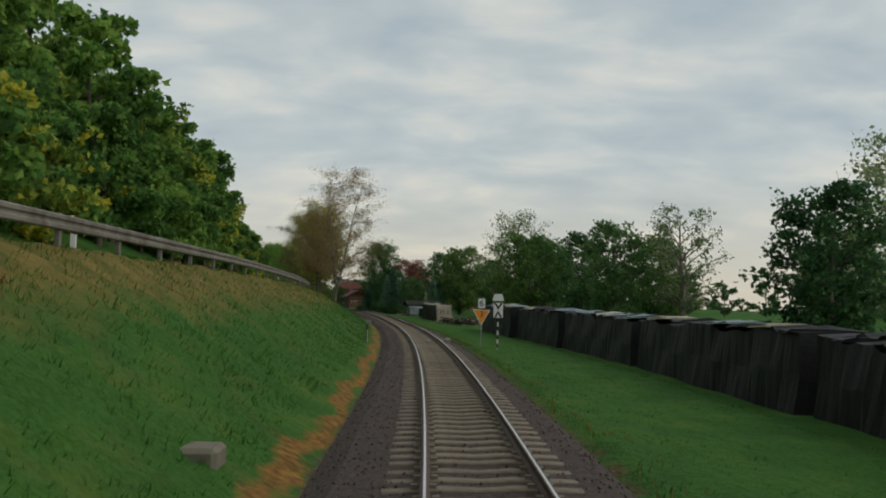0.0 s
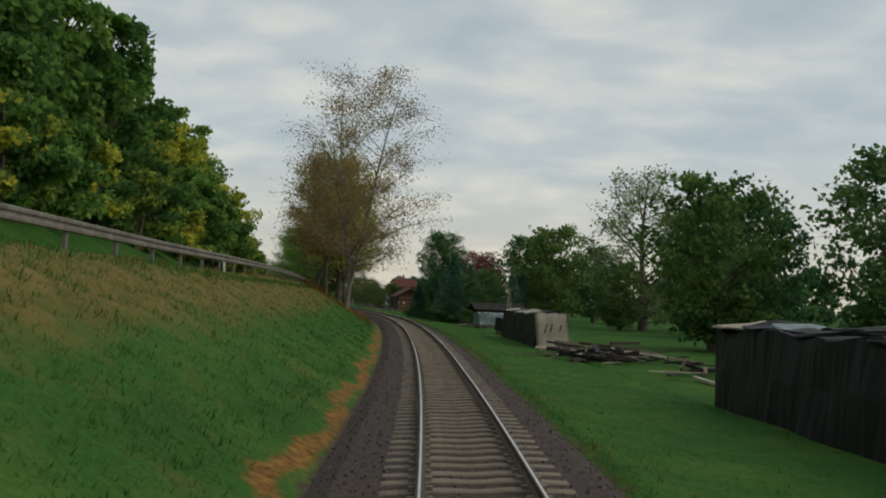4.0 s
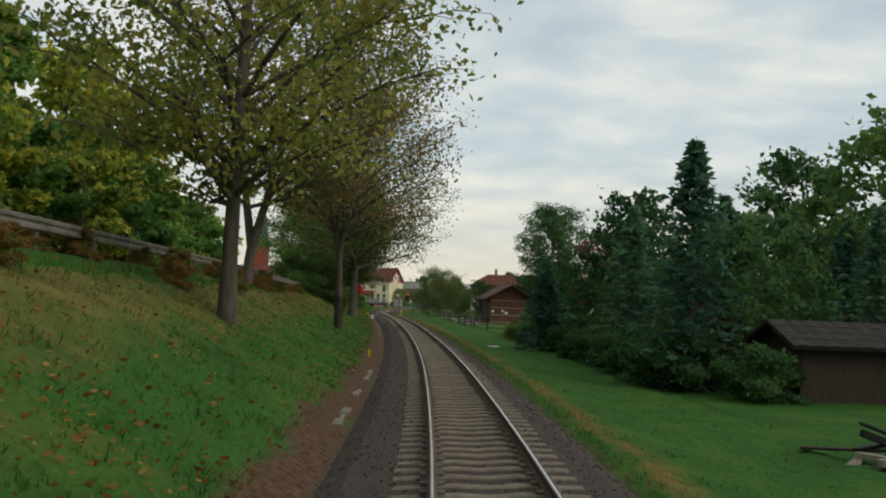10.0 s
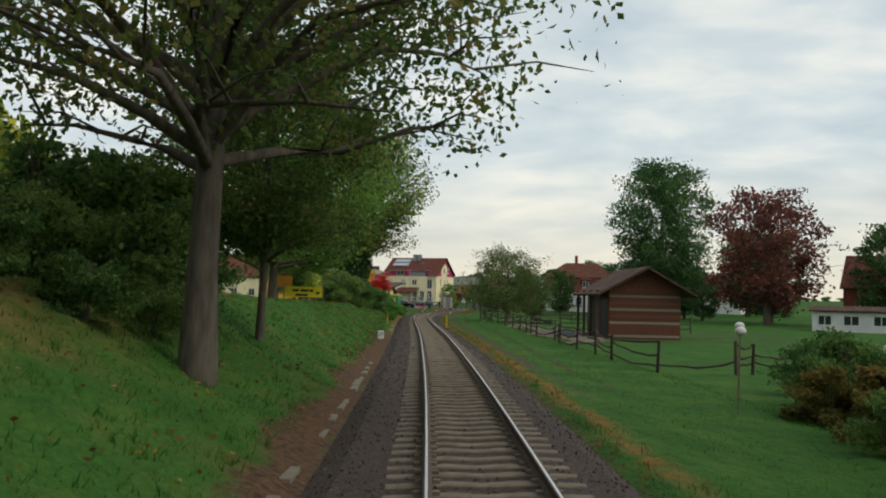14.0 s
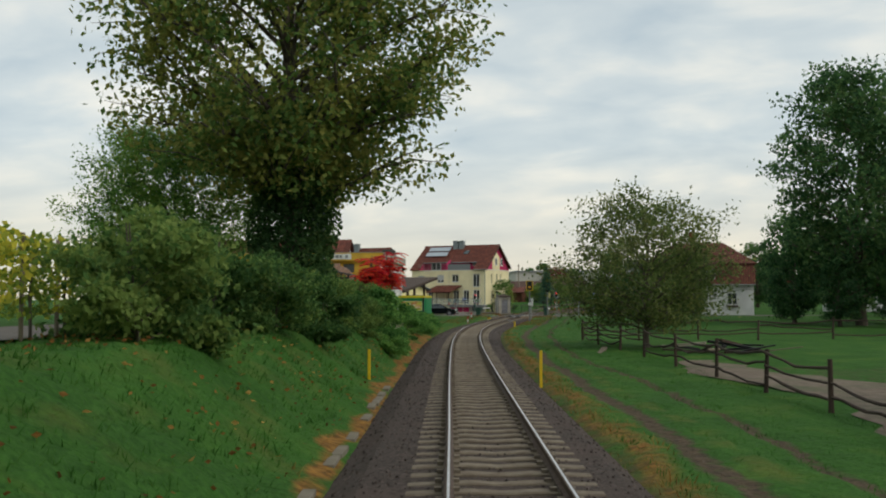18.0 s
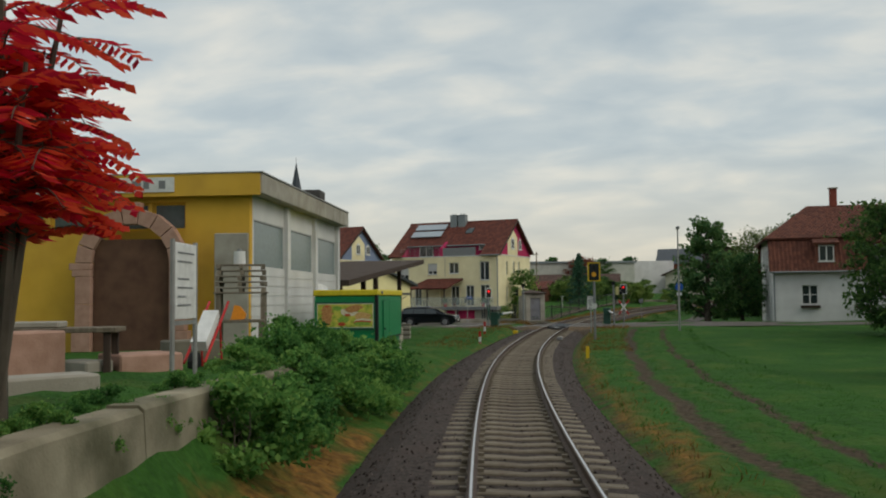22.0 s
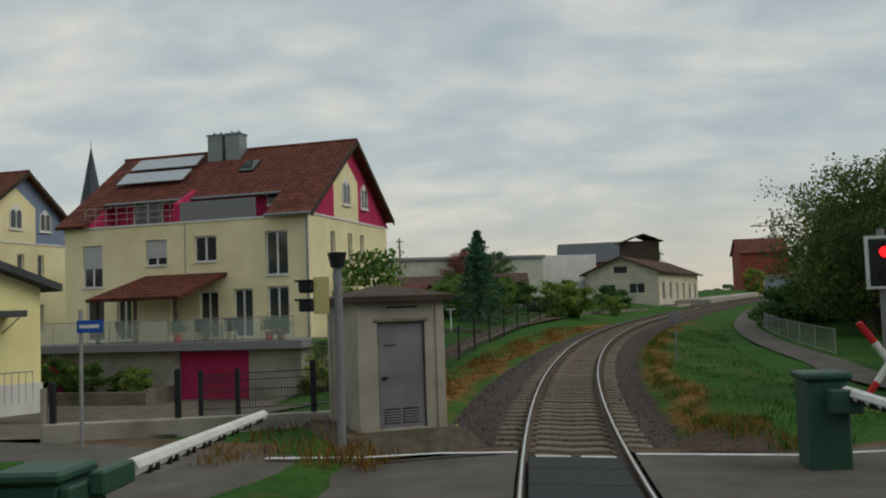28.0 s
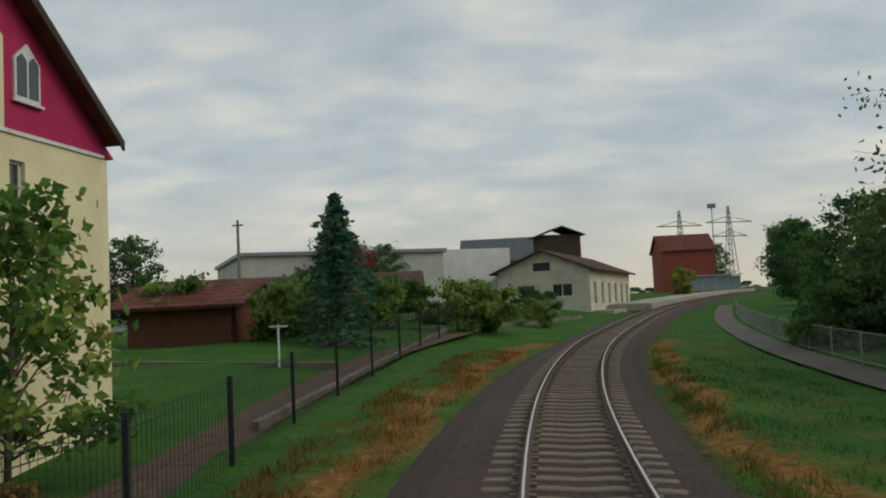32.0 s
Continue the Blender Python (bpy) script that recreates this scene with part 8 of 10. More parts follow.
# ---- kiosk trailer, canopy and stored goods ----
def kiosk():
    C, R, Lc = Vector((-62.9, 354.7, 0)), Vector((-63.45, 359.0, 0)), Vector((-64.95, 354.35, 0))
    ang = math.degrees(math.atan2(*(R - C).yx)) - 90
    z0 = 0.42
    k = thing("snack_trailer", pose(C.x, C.y, z0, 0, 0, ang), "green snack trailer with a yellow roof edge", "trailer")
    W, L, H = 2.15, 4.35, 2.56
    bx("body", M_KGREEN, k, -W, 0, 0.32, 0, L, H - 0.2, 0.03)
    bx("roof", M_KYEL, k, -W - 0.04, -0.04, H - 0.2, 0.04, L + 0.04, H, 0.03)
    bx("corner_post", M_BLACK, k, -0.08, -0.03, 0.3, 0.03, 0.1, H - 0.02, 0.01)
    pic = bx("poster", M_WHITE, k, -2.05, -0.02, 1.3, -0.13, -0.004, 2.1)
    bx("poster_ground", material("poster_green_print", [(0.16, 0.3, 0.03), (0.5, 0.52, 0.08), (0.75, 0.6, 0.12)], 5, 0.5, 0.0), pic, -2.03, -0.024, 1.32, -0.15, -0.0205, 2.08)
    rr = random.Random(31)
    food = {n_: material("poster_" + n_, c_, 26, 0.5, 0.0) for n_, c_ in (("roast", [(0.35, 0.13, 0.03), (0.62, 0.33, 0.14)]), ("bread", [(0.5, 0.26, 0.08), (0.75, 0.5, 0.22)]), ("salad", [(0.1, 0.28, 0.03), (0.35, 0.5, 0.1)]), ("sauce", [(0.45, 0.03, 0.02), (0.6, 0.12, 0.05)]), ("cream", [(0.6, 0.52, 0.36), (0.8, 0.74, 0.6)]))}
    layer = [0]

    def blob(x, z, rx, rz, m_):
        bm = bmesh.new()
        layer[0] += 1
        pts = [(x + rx * (1 + rr.uniform(-0.16, 0.16)) * math.cos(a * 0.4), z + rz * (1 + rr.uniform(-0.16, 0.16)) * math.sin(a * 0.4)) for a in range(16)]
        bm.faces.new([bm.verts.new((px, -0.0245 - 0.0004 * layer[0], pz)) for px, pz in pts])
        bmesh.ops.recalc_face_normals(bm, faces=bm.faces)
        part("picture_blob", bm, food[m_], pic)

    for q in range(6):
        blob(-1.72 + 0.02 * (q % 2), 1.45 + q * 0.105, 0.22 - abs(q - 3.2) * 0.022, 0.085, "roast")
    blob(-1.72, 2.02, 0.05, 0.04, "sauce")
    for x, z, rx, rz, m_ in ((-0.95, 1.83, 0.3, 0.14, "cream"), (-0.85, 1.9, 0.26, 0.1, "roast"), (-0.7, 1.98, 0.22, 0.08, "roast"), (-0.48, 1.68, 0.28, 0.14, "bread"), (-0.48, 1.54, 0.31, 0.07, "cream"), (-0.5, 1.49, 0.29, 0.05, "sauce"), (-0.5, 1.43, 0.3, 0.06, "salad"),
                            (-1.15, 1.55, 0.2, 0.1, "salad"), (-1.2, 1.42, 0.14, 0.06, "sauce"), (-1.35, 1.95, 0.16, 0.08, "salad"), (-1.0, 1.72, 0.1, 0.04, "sauce"), (-0.75, 1.8, 0.07, 0.035, "cream")):
        blob(x, z, rx, rz, m_)
    for z0, z1 in ((1.22, 1.27), (2.12, 2.15)):
        bx("poster_frame", M_DKGREEN, k, -2.1, -0.03, z0, -0.1, -0.004, z1)
    d = bx("door", M_KGREEN, k, 0.004, 0.85, 0.4, 0.035, 1.85, 2.2, 0.008)
    bx("door_seam", M_BLACK, d, 0.036, 0.84, 0.4, 0.04, 0.855, 2.2)
    bx("door_seam", M_BLACK, d, 0.036, 0.84, 2.2, 0.04, 1.86, 2.215)
    bx("handle", M_BLACK, d, 0.036, 0.92, 1.2, 0.07, 1.05, 1.25)
    bx("hatch", M_KGREEN, k, 0.004, 1.9, 0.95, 0.03, 4.1, 2.2, 0.008)
    bx("hatch_rail", M_BLACK, k, 0.004, 1.9, 0.9, 0.045, 4.2, 0.93)
    bx("patch", M_CONCW, k, 0.004, 3.85, 0.35, 0.02, 4.3, 0.95)
    for y in (2.2,):
        bx("wheel_arch", M_BLACK, k, 0.002, y - 0.4, 0.3, 0.012, y + 0.4, 0.75)
        for x in (-W + 0.12, -0.18):
            w = rod("wheel", M_RUB, k, (x, y, 0.3), (x + 0.18, y, 0.3), 0.31, n=18)
            rod("rim", M_GALV, w, (x + 0.17, y, 0.3), (x + 0.19, y, 0.3), 0.17, n=14)
    for x, y in ((-W + 0.2, 0.3), (-0.2, 0.3), (-0.2, L - 0.3), (-W + 0.2, L - 0.3)):
        bx("support_leg", M_GALV, k, x - 0.04, y - 0.04, -0.2, x + 0.04, y + 0.04, 0.34)
    rod("lamp", M_GREYP, k, (0.03, 0.5, H - 0.1), (0.09, 0.5, H - 0.1), 0.05, n=8)


kiosk()


def slab_roof(name, parent, pts, t, mat):
    bm = bmesh.new()
    a = [bm.verts.new(p) for p in pts]
    b = [bm.verts.new((p[0], p[1], p[2] - t)) for p in pts]
    bm.faces.new(a)
    bm.faces.new(b[::-1])
    for i in range(len(pts)):
        j = (i + 1) % len(pts)
        bm.faces.new((a[i], b[i], b[j], a[j]))
    bmesh.ops.recalc_face_normals(bm, faces=bm.faces)
    return part(name, bm, mat, parent)


cy = thing("storage_canopy", Matrix.Identity(4), "dark flat canopy on timber posts over stored goods", "canopy")
slab_roof("roof", cy, [(-70.4, 385.8, 5.25), (-68.9, 371.2, 3.98), (-68.2, 366.0, 3.55), (-80, 367.5, 3.6), (-83.5, 388, 5.35)], 0.28, M_WOODD)
for x, y, zt in ((-69.35, 373.0, 3.95), (-70.2, 373.4, 3.95), (-71.4, 383.5, 4.85), (-78, 370, 3.6), (-81, 385, 4.9)):
    bx("post", M_WOODD, cy, x - 0.11, y - 0.11, 0.1, x + 0.11, y + 0.11, zt)
bx("rear_screen", M_WOODR, cy, -83, 376, 0.3, -72.5, 376.2, 3.7)
wg = thing("farm_wagon", pose(-72.6, 371.8, 0.5, 0, 0, -8), "old wagon with a yellow side and red frame", "wagon")
bx("side_board", plain("faded_yellow_boards", (0.45, 0.36, 0.07), 0.8), wg, -3.2, -1.0, 0.75, 2.6, -0.92, 1.35, 0.01)
bx("upper_board", M_WOODD, wg, -3.2, -1.02, 1.35, 2.6, -0.94, 1.9, 0.01)
bx("frame", M_RED, wg, -3.3, -0.95, 0.5, 2.7, 0.95, 0.7, 0.02)
bx("bed", M_WOOD, wg, -3.2, -0.92, 0.7, 2.6, 0.9, 0.78)
for x in (-2.4, 1.9):
    for y in (-0.98, 0.85):
        w = rod("wheel", M_RUB, wg, (x, y, 0.3), (x, y + 0.14, 0.3), 0.34, n=16)
        rod("rim", M_RED, w, (x, y - 0.01, 0.3), (x, y + 0.15, 0.3), 0.18, n=12)
for k in range(4):
    rod("rack", M_BLACK, wg, (0.6 + k * 0.45, -0.95, 1.9), (0.6 + k * 0.45, -0.95, 2.7), 0.02, n=6)
rod("rack_rail", M_BLACK, wg, (0.6, -0.95, 2.7), (1.95, -0.95, 2.7), 0.02, n=6)
for k, (x, y) in enumerate(((-68.2, 369.6), (-68.5, 371.9))):
    t = thing("board_pile", pose(x, y, 0.38, 0, 0, 8), "pile of grey boards stored beside the canopy", "board pile", "board piles")
    for q in range(6):
        bx("board", M_WOODB, t, -0.8, -1.1 + 0.02 * q, q * 0.13, 0.8, 1.1, q * 0.13 + 0.09, 0.006)
pv = thing("paver_stack", pose(-68.6, 375.6, 0.3, 0, 0, 12), "stack of pale concrete pavers on dark pallets", "paver stack")
for q in range(7):
    bx("paver", M_CONCW if q % 2 else M_CONCD, pv, -0.35, -0.35, q * 0.14, 0.35, 0.35, q * 0.14 + 0.12, 0.01)
pv2 = copy_thing(pv, pose(-69.3, 376.6, 0.3, 0, 0, 40))
wf = thing("site_railing", pose(-65.4, 361.0, 0.35, 0, 0, 97), "short white metal railing beside the trailer", "railing")
for z in (0.1, 1.0):
    rod("rail", M_WHITE, wf, (0, 0, z), (2.6, 0, z), 0.022, n=6)
for q in range(14):
    rod("bar", M_WHITE, wf, (q * 0.2, 0, 0.1), (q * 0.2, 0, 1.0), 0.012, n=5)
for x in (0, 2.6):
    rod("post", M_WHITE, wf, (x, 0, -0.2), (x, 0, 1.05), 0.025, n=6)


# ---- parked vehicles ----
def car(m, paint, label, scale=1.0):
    c = thing("car", m, label, "car")
    bm = bmesh.new()

    def hull(sections):
        rings = [[bm.verts.new((x, y, z)) for x, z in pr] for y, pr in sections]
        n = len(rings[0])
        for p, q in zip(rings, rings[1:]):
            for i in range(n):
                j = (i + 1) % n
                bm.faces.new((p[i], p[j], q[j], q[i]))
        bm.faces.new(rings[0][::-1])
        bm.faces.new(rings[-1])

    low = [(-2.3, 0.3), (-2.33, 0.62), (-2.28, 0.95), (-1.2, 0.97), (0.4, 0.96), (1.25, 0.95), (1.9, 0.86), (2.2, 0.74), (2.31, 0.55), (2.3, 0.3)]
    lin = [(x * 0.975, 0.3 + (z - 0.3) * 0.97 - (0.0 if z > 0.4 else 0.04)) for x, z in low]
    hull([(-0.88, lin), (-0.84, low), (0.84, low), (0.88, lin)])
    top = [(-2.25, 0.94), (-1.98, 1.34), (-1.7, 1.45), (-0.6, 1.48), (0.1, 1.46), (0.5, 1.37), (1.3, 0.94)]
    tin = [(x * 0.99, 0.94 + (z - 0.94) * 0.93) for x, z in top]
    hull([(-0.68, tin), (-0.6, top), (0.6, top), (0.68, tin)])
    bmesh.ops.recalc_face_normals(bm, faces=bm.faces)
    part("body", bm, paint, c, smooth=False)
    for sy in (-1, 1):
        V = []
        for x, z in ((-2.2, 0.955), (-1.93, 1.33), (0.42, 1.35), (1.18, 0.955)):
            V.append((x, sy * (0.84 - 0.13 * (z - 0.95) / 0.4), z))
        link_mesh("window_band", [(x, y + sy * 0.0, z) for x, y, z in V] + [(x, sy * 0.6, z) for x, y, z in V], [(0, 1, 2, 3), (0, 1, 5, 4), (1, 2, 6, 5), (2, 3, 7, 6)], paint, c)
    for sy in (-1, 1):
        for pts in ([(-1.95, 0.98), (-1.78, 1.34), (-1.15, 1.38), (-1.15, 0.98)], [(-1.08, 0.98), (-1.08, 1.38), (-0.2, 1.38), (-0.2, 0.97)], [(-0.12, 0.97), (-0.12, 1.38), (0.35, 1.34), (0.98, 0.97)]):
            p = prism("side_window", M_PANE, c, [(x, z - 0.955) for x, z in pts], 0.012)
            p.matrix_local = Matrix.Translation((0, sy * 0.842 - (0.012 if sy < 0 else 0), 0.955)) @ Matrix.Rotation(sy * math.atan2(0.13, 0.4), 4, "X")
        l = bx("headlight", M_CHROME, c, 2.0, sy * 0.62 - 0.18, 0.64, 2.27, sy * 0.62 + 0.18, 0.82, 0.03)
        bx("tail_light", M_RED, c, -2.33, sy * 0.7 - 0.1, 0.75, -2.28, sy * 0.7 + 0.1, 1.0, 0.01)
        bx("wing_mirror", paint, c, 0.75, sy * 0.98 - 0.1, 0.95, 0.92, sy * 0.98 + 0.08, 1.08, 0.02)
        rod("roof_rail", M_CHROME, c, (-1.7, sy * 0.6, 1.5), (0.1, sy * 0.6, 1.5), 0.018, n=6)
    ws = prism("windscreen", M_PANE, c, [(0.6, 1.36), (1.22, 1.02), (1.2, 0.99), (0.58, 1.33)], 1.25)
    ws.location.y = -0.625
    ws.location.z = 0.035
    bx("grille", M_CHROME, c, 2.27, -0.42, 0.56, 2.315, 0.42, 0.7, 0.01)
    bx("number_plate", M_WHITE, c, 2.3, -0.26, 0.42, 2.33, 0.26, 0.53)
    bx("bumper_trim", M_RUB, c, 2.24, -0.7, 0.28, 2.32, 0.7, 0.36, 0.01)
    for x in (-1.38, 1.4):
        for sy in (-1, 1):
            rod("wheel_arch", M_BLACK, c, (x, sy * 0.5, 0.36), (x, sy * 0.886, 0.36), 0.37, n=22)
            w = rod("wheel", M_RUB, c, (x, sy * 0.72, 0.32), (x, sy * 0.9, 0.32), 0.32, n=22)
            rod("rim", M_GREYP, w, (x, sy * 0.895, 0.32), (x, sy * 0.91, 0.32), 0.21, n=16)
    return c


car(pose(-73.1, 396.5, 0.5, 0, 0, 4), M_CARB, "black estate car waiting at the level crossing")
car(yard(331.0, -7.2, 95, 0.05), plain("silver_car_paint", (0.35, 0.37, 0.4), 0.25, 0.6, bump=0.0), "silver estate car parked above the bank")

# ---- level crossing ----
def strip(name, pts, mat, label, cat="road"):
    V, F = [], []
    for s_, (l0, l1), z in pts:
        V += [at_line(s_, l0, z), at_line(s_, l1, z)]
    F = [(2 * i, 2 * i + 1, 2 * i + 3, 2 * i + 2) for i in range(len(pts) - 1)]
    return tagged(link_mesh(name, np.array(V), F, mat), label, cat, kind="structure")


def road_band(name, rows, label, mat=None, dz=0.03):
    """A band across the line: rows of (l, near s, far s)."""
    V = []
    for l, a, b in rows:
        for s_ in (a, (a * 2 + b) / 3, (a + 2 * b) / 3, b):
            g = ground_at(s_, l) if abs(l) > 2.9 else -0.045
            V.append(at_line(s_, l, max(g, -0.3 if abs(l) > 10 else g) + dz))
    F = [(i * 4 + k, i * 4 + k + 1, (i + 1) * 4 + k + 1, (i + 1) * 4 + k) for i in range(len(rows) - 1) for k in range(3)]
    return tagged(link_mesh(name, np.array(V), F, mat or M_ASPH), label, "road", kind="structure")


road_band("road_crossing_west", [(-70, 398, 412), (-40, 396, 410), (-25, 394.5, 409), (-16, 394, 408.5), (-11, 394.5, 407.5), (-8, 397.5, 406.5), (-5, 398.2, 405.2), (-3, 398.3, 405.0), (-0.83, 398.3, 405.0)], "grey asphalt road running up to the crossing")
road_band("road_crossing_east", [(0.83, 398.0, 404.6), (3, 397.9, 404.5), (6, 397.8, 405.2), (9, 397.6, 407.5), (12, 397.8, 406.5), (20, 399.5, 405), (34, 402, 407.5), (70, 408, 414)], "grey asphalt road leading away from the crossing")
def road_shoulder(name, rows, out):
    """Gravel slopes from the road's edge down to the track bed and the verge."""
    V = []
    for l, e in rows:
        z0 = (ground_at(e, l) if abs(l) > 2.9 else -0.045) + 0.022
        far = ground_at(e + out, l) if abs(l) > 3.0 else (-0.25 if abs(l) < 2.0 else -0.5)
        V += [at_line(e, l, z0), at_line(e + out * 0.5, l, (z0 + far) / 2 + 0.02), at_line(e + out, l, far - 0.06)]
    F = [(i * 3 + k, i * 3 + k + 1, (i + 1) * 3 + k + 1, (i + 1) * 3 + k) for i in range(len(rows) - 1) for k in range(2)]
    tagged(link_mesh(name, np.array(V), F, M_SHOULDER), "brown gravel slope beside the crossing road", "road shoulder", kind="structure")


M_SHOULDER = material("shoulder_gravel", [(0.05, 0.036, 0.024), (0.11, 0.075, 0.045), (0.17, 0.105, 0.05)], 3, 0.95, 0.8, 40)
road_shoulder("road_shoulder_1", [(-9, 397), (-8, 397.5), (-5, 398.2), (-3, 398.3), (-2.2, 398.3), (-1.6, 398.3), (-0.83, 398.3)], -1.7)
road_shoulder("road_shoulder_2", [(-9, 406.8), (-8, 406.5), (-5, 405.2), (-3, 405.0), (-2.2, 405), (-1.6, 405), (-0.83, 405.0)], 1.7)
road_shoulder("road_shoulder_3", [(0.83, 398.0), (1.6, 398), (2.2, 397.95), (3, 397.9), (6, 397.8), (9, 397.6)], -1.7)
road_shoulder("road_shoulder_4", [(0.83, 404.6), (1.6, 404.6), (2.2, 404.5), (3, 404.5), (6, 405.2), (9, 407.5)], 1.7)
rubber = thing("level_crossing_deck", cant_pose(401.2), "black rubber crossing deck between the rails", "crossing deck")
for k in range(6):
    bx("panel", plain("crossing_rubber", (0.022, 0.024, 0.028), 0.7, bump=0.3, bump_scale=60) if k == 0 else MATS["crossing_rubber"], rubber, -0.66, -3.4 + k * 1.14, -0.2, 0.66, -3.4 + k * 1.14 + 1.12, -0.025, 0.01)
rp = prism("ramp", M_GALV, rubber, [(-0.62, 0), (0.62, 0), (0.4, 0.16), (-0.4, 0.16)], 0.02, axis="z")
rp.matrix_local = pose(0, -3.43, -0.2, 62, 0, 180)
bx("plate", M_WHITE, rubber, -0.16, -3.6, -0.13, 0.16, -3.52, -0.06)


def line_mark(pts, w, label="white painted road line"):
    V = []
    for s_, l in pts:
        g = (ground_at(s_, l) if abs(l) > 2.9 else -0.045) + 0.036
        V += [at_line(s_ - w / 2, l, g), at_line(s_ + w / 2, l, g)]
    F = [(2 * i, 2 * i + 1, 2 * i + 3, 2 * i + 2) for i in range(len(pts) - 1)]
    tagged(link_mesh("road_marking", np.array(V), F, M_WHITE), label, "road marking", kind="structure")


line_mark([(398.75, -3.6), (398.7, -2.0), (398.6, -0.85)], 0.14)
line_mark([(398.35, 0.85), (398.3, 2), (398.25, 3.6)], 0.14)
line_mark([(404.6, -4.6), (404.75, -3.2), (404.8, -2.0), (404.75, -0.85)], 0.14)
line_mark([(404.4, 0.85), (404.3, 3), (404.5, 6)], 0.14)
line_mark([(400.0, -8.6), (400.6, -7.4), (401.6, -6.0)], 0.25)
for s_, a, b in ((398.6, -0.5, -0.1), (398.6, 0.15, 0.6), (404.5, -0.55, -0.05), (404.5, 0.1, 0.6)):
    t = bx("white_dash", M_WHITE, rubber, a, s_ - 401.2 - 0.05, -0.024, b, s_ - 401.2 + 0.05, -0.018)


def barrier(s_, l, side, label):
    b = thing("crossing_barrier", place(s_, l, ground_at(s_, l)), label, "barrier", "crossing barriers")
    top = 0.95 if side < 0 else 1.15
    bx("drive_box", M_DKGREEN, b, -0.26, -0.3, -0.1, 0.26, 0.3, top, 0.03)
    bx("lid", M_DKGREEN, b, -0.3, -0.34, top, 0.3, 0.34, top + 0.1, 0.03)
    if side < 0:
        a, e = Vector((0.45, 0.6, 0.92)), Vector((0.62, 4.3, 0.96))
        bx("bearing_arm", M_DKGREEN, b, 0.262, -0.3, 0.55, 0.36, 0.35, 0.93, 0.02)
        bx("flange", M_DKGREEN, b, 0.362, 0.0, 0.8, 0.5, 0.62, 1.0, 0.02)
    else:
        bx("counterweight", M_DKGREEN, b, -0.05, -0.55, 0.75, 0.35, -0.3, 1.05, 0.02)
        a, e = Vector((0.2, -0.35, 1.0)), Vector((0.75, -2.2, 0.8))
    armo = rod("arm", M_WHITE, b, a, e, 0.085, 0.06, 8)
    n = 8
    for k in range(n):
        for q in (0.0, 0.35):
            u = (k + 0.6 + q) / (n + 0.5)
            p, r = a.lerp(e, u), 0.085 - 0.025 * u
            bx("notch", M_BLACK, armo, p.x - r - 0.004, p.y - 0.03, p.z - r - 0.004, p.x + r + 0.004, p.y + 0.03, p.z - 0.02)
    return b


barrier(398.2, -4.55, -1, "green barrier drive with a white lowered arm")
barrier(403.4, 3.15, 1, "green barrier drive with a white arm over the road")


def crossing_light(s_, l, h, label, turn=0.0, buck=True, back=False, k=0.85):
    t = thing("crossing_light", place(s_, l, ground_at(s_, l), turn), label, "traffic light", "crossing lights")
    rod("post", M_GREYP, t, (0, 0, -0.2), (0, 0, h + 0.5), 0.055)
    X = lambda v: v * k
    Zh = lambda v: h + v * k
    hb = bx("lamp_box", M_BLACK, t, X(-0.24), X(-0.16), Zh(-0.35), X(0.24), X(0.1), Zh(0.42), 0.02)
    for a in ((-0.3, -0.4, -0.245, 0.47), (0.245, -0.4, 0.3, 0.47), (-0.245, -0.4, 0.245, -0.355), (-0.245, 0.425, 0.245, 0.47)):
        bx("white_border", M_WHITE, hb, X(a[0]), -0.11, Zh(a[1]), X(a[2]), -0.08, Zh(a[3]))
    rod("red_lamp", M_LAMPR, hb, (0, X(-0.19), Zh(0.2)), (0, X(-0.15), Zh(0.2)), 0.08, n=16)
    rod("dark_lamp", M_RUB, hb, (0, X(-0.19), Zh(-0.15)), (0, X(-0.15), Zh(-0.15)), 0.1, n=16)
    rod("hood", M_BLACK, hb, (0, X(-0.3), Zh(0.33)), (0, X(-0.15), Zh(0.33)), 0.025, n=8)
    if buck:
        for sg_ in (-1, 1):
            for q in range(4):
                u0, u1 = -0.55 + q * 0.275, -0.55 + (q + 1) * 0.275
                rod("cross_arm", M_DKGREEN if back else (M_RED if q in (0, 3) else M_WHITE), t, (sg_ * u0 * (0.25 if back else 0.7), -0.06, h - 1.35 + u0), (sg_ * u1 * (0.25 if back else 0.7), -0.06, h - 1.35 + u1), 0.05, n=6)
    return t


crossing_light(397.4, -4.88, 2.4, "crossing light showing red on a grey post", 40, back=True, k=0.78)
crossing_light(404.4, 4.35, 2.6, "crossing light showing red with a red and white cross", 0)
cl = thing("bell_post", place(404.9, -3.5, ground_at(404.9, -3.5)), "dark signal post with lamp hood and side lamps", "signal post")
rod("post", M_GREYP, cl, (0, 0, -0.2), (0, 0, 2.85), 0.065)
rod("hood", M_BLACK, cl, (0, 0, 2.85), (0, 0, 3.08), 0.1, 0.15, 10)
for z in (2.19, 2.48):
    bx("side_lamp", M_BLACK, cl, -0.6, -0.1, z, -0.38, 0.1, z + 0.19, 0.025)
    bx("lamp_hood", M_BLACK, cl, -0.66, -0.12, z + 0.17, -0.38, 0.12, z + 0.2, 0.01)
bx("backplate", plain("cream_yellow_enamel", (0.62, 0.55, 0.24), 0.5), cl, -0.38, -0.03, 2.15, -0.14, 0.03, 2.72, 0.01)
cr = copy_thing(cl, place(398.4, 3.95, ground_at(398.4, 3.95) + 0.1, 180))
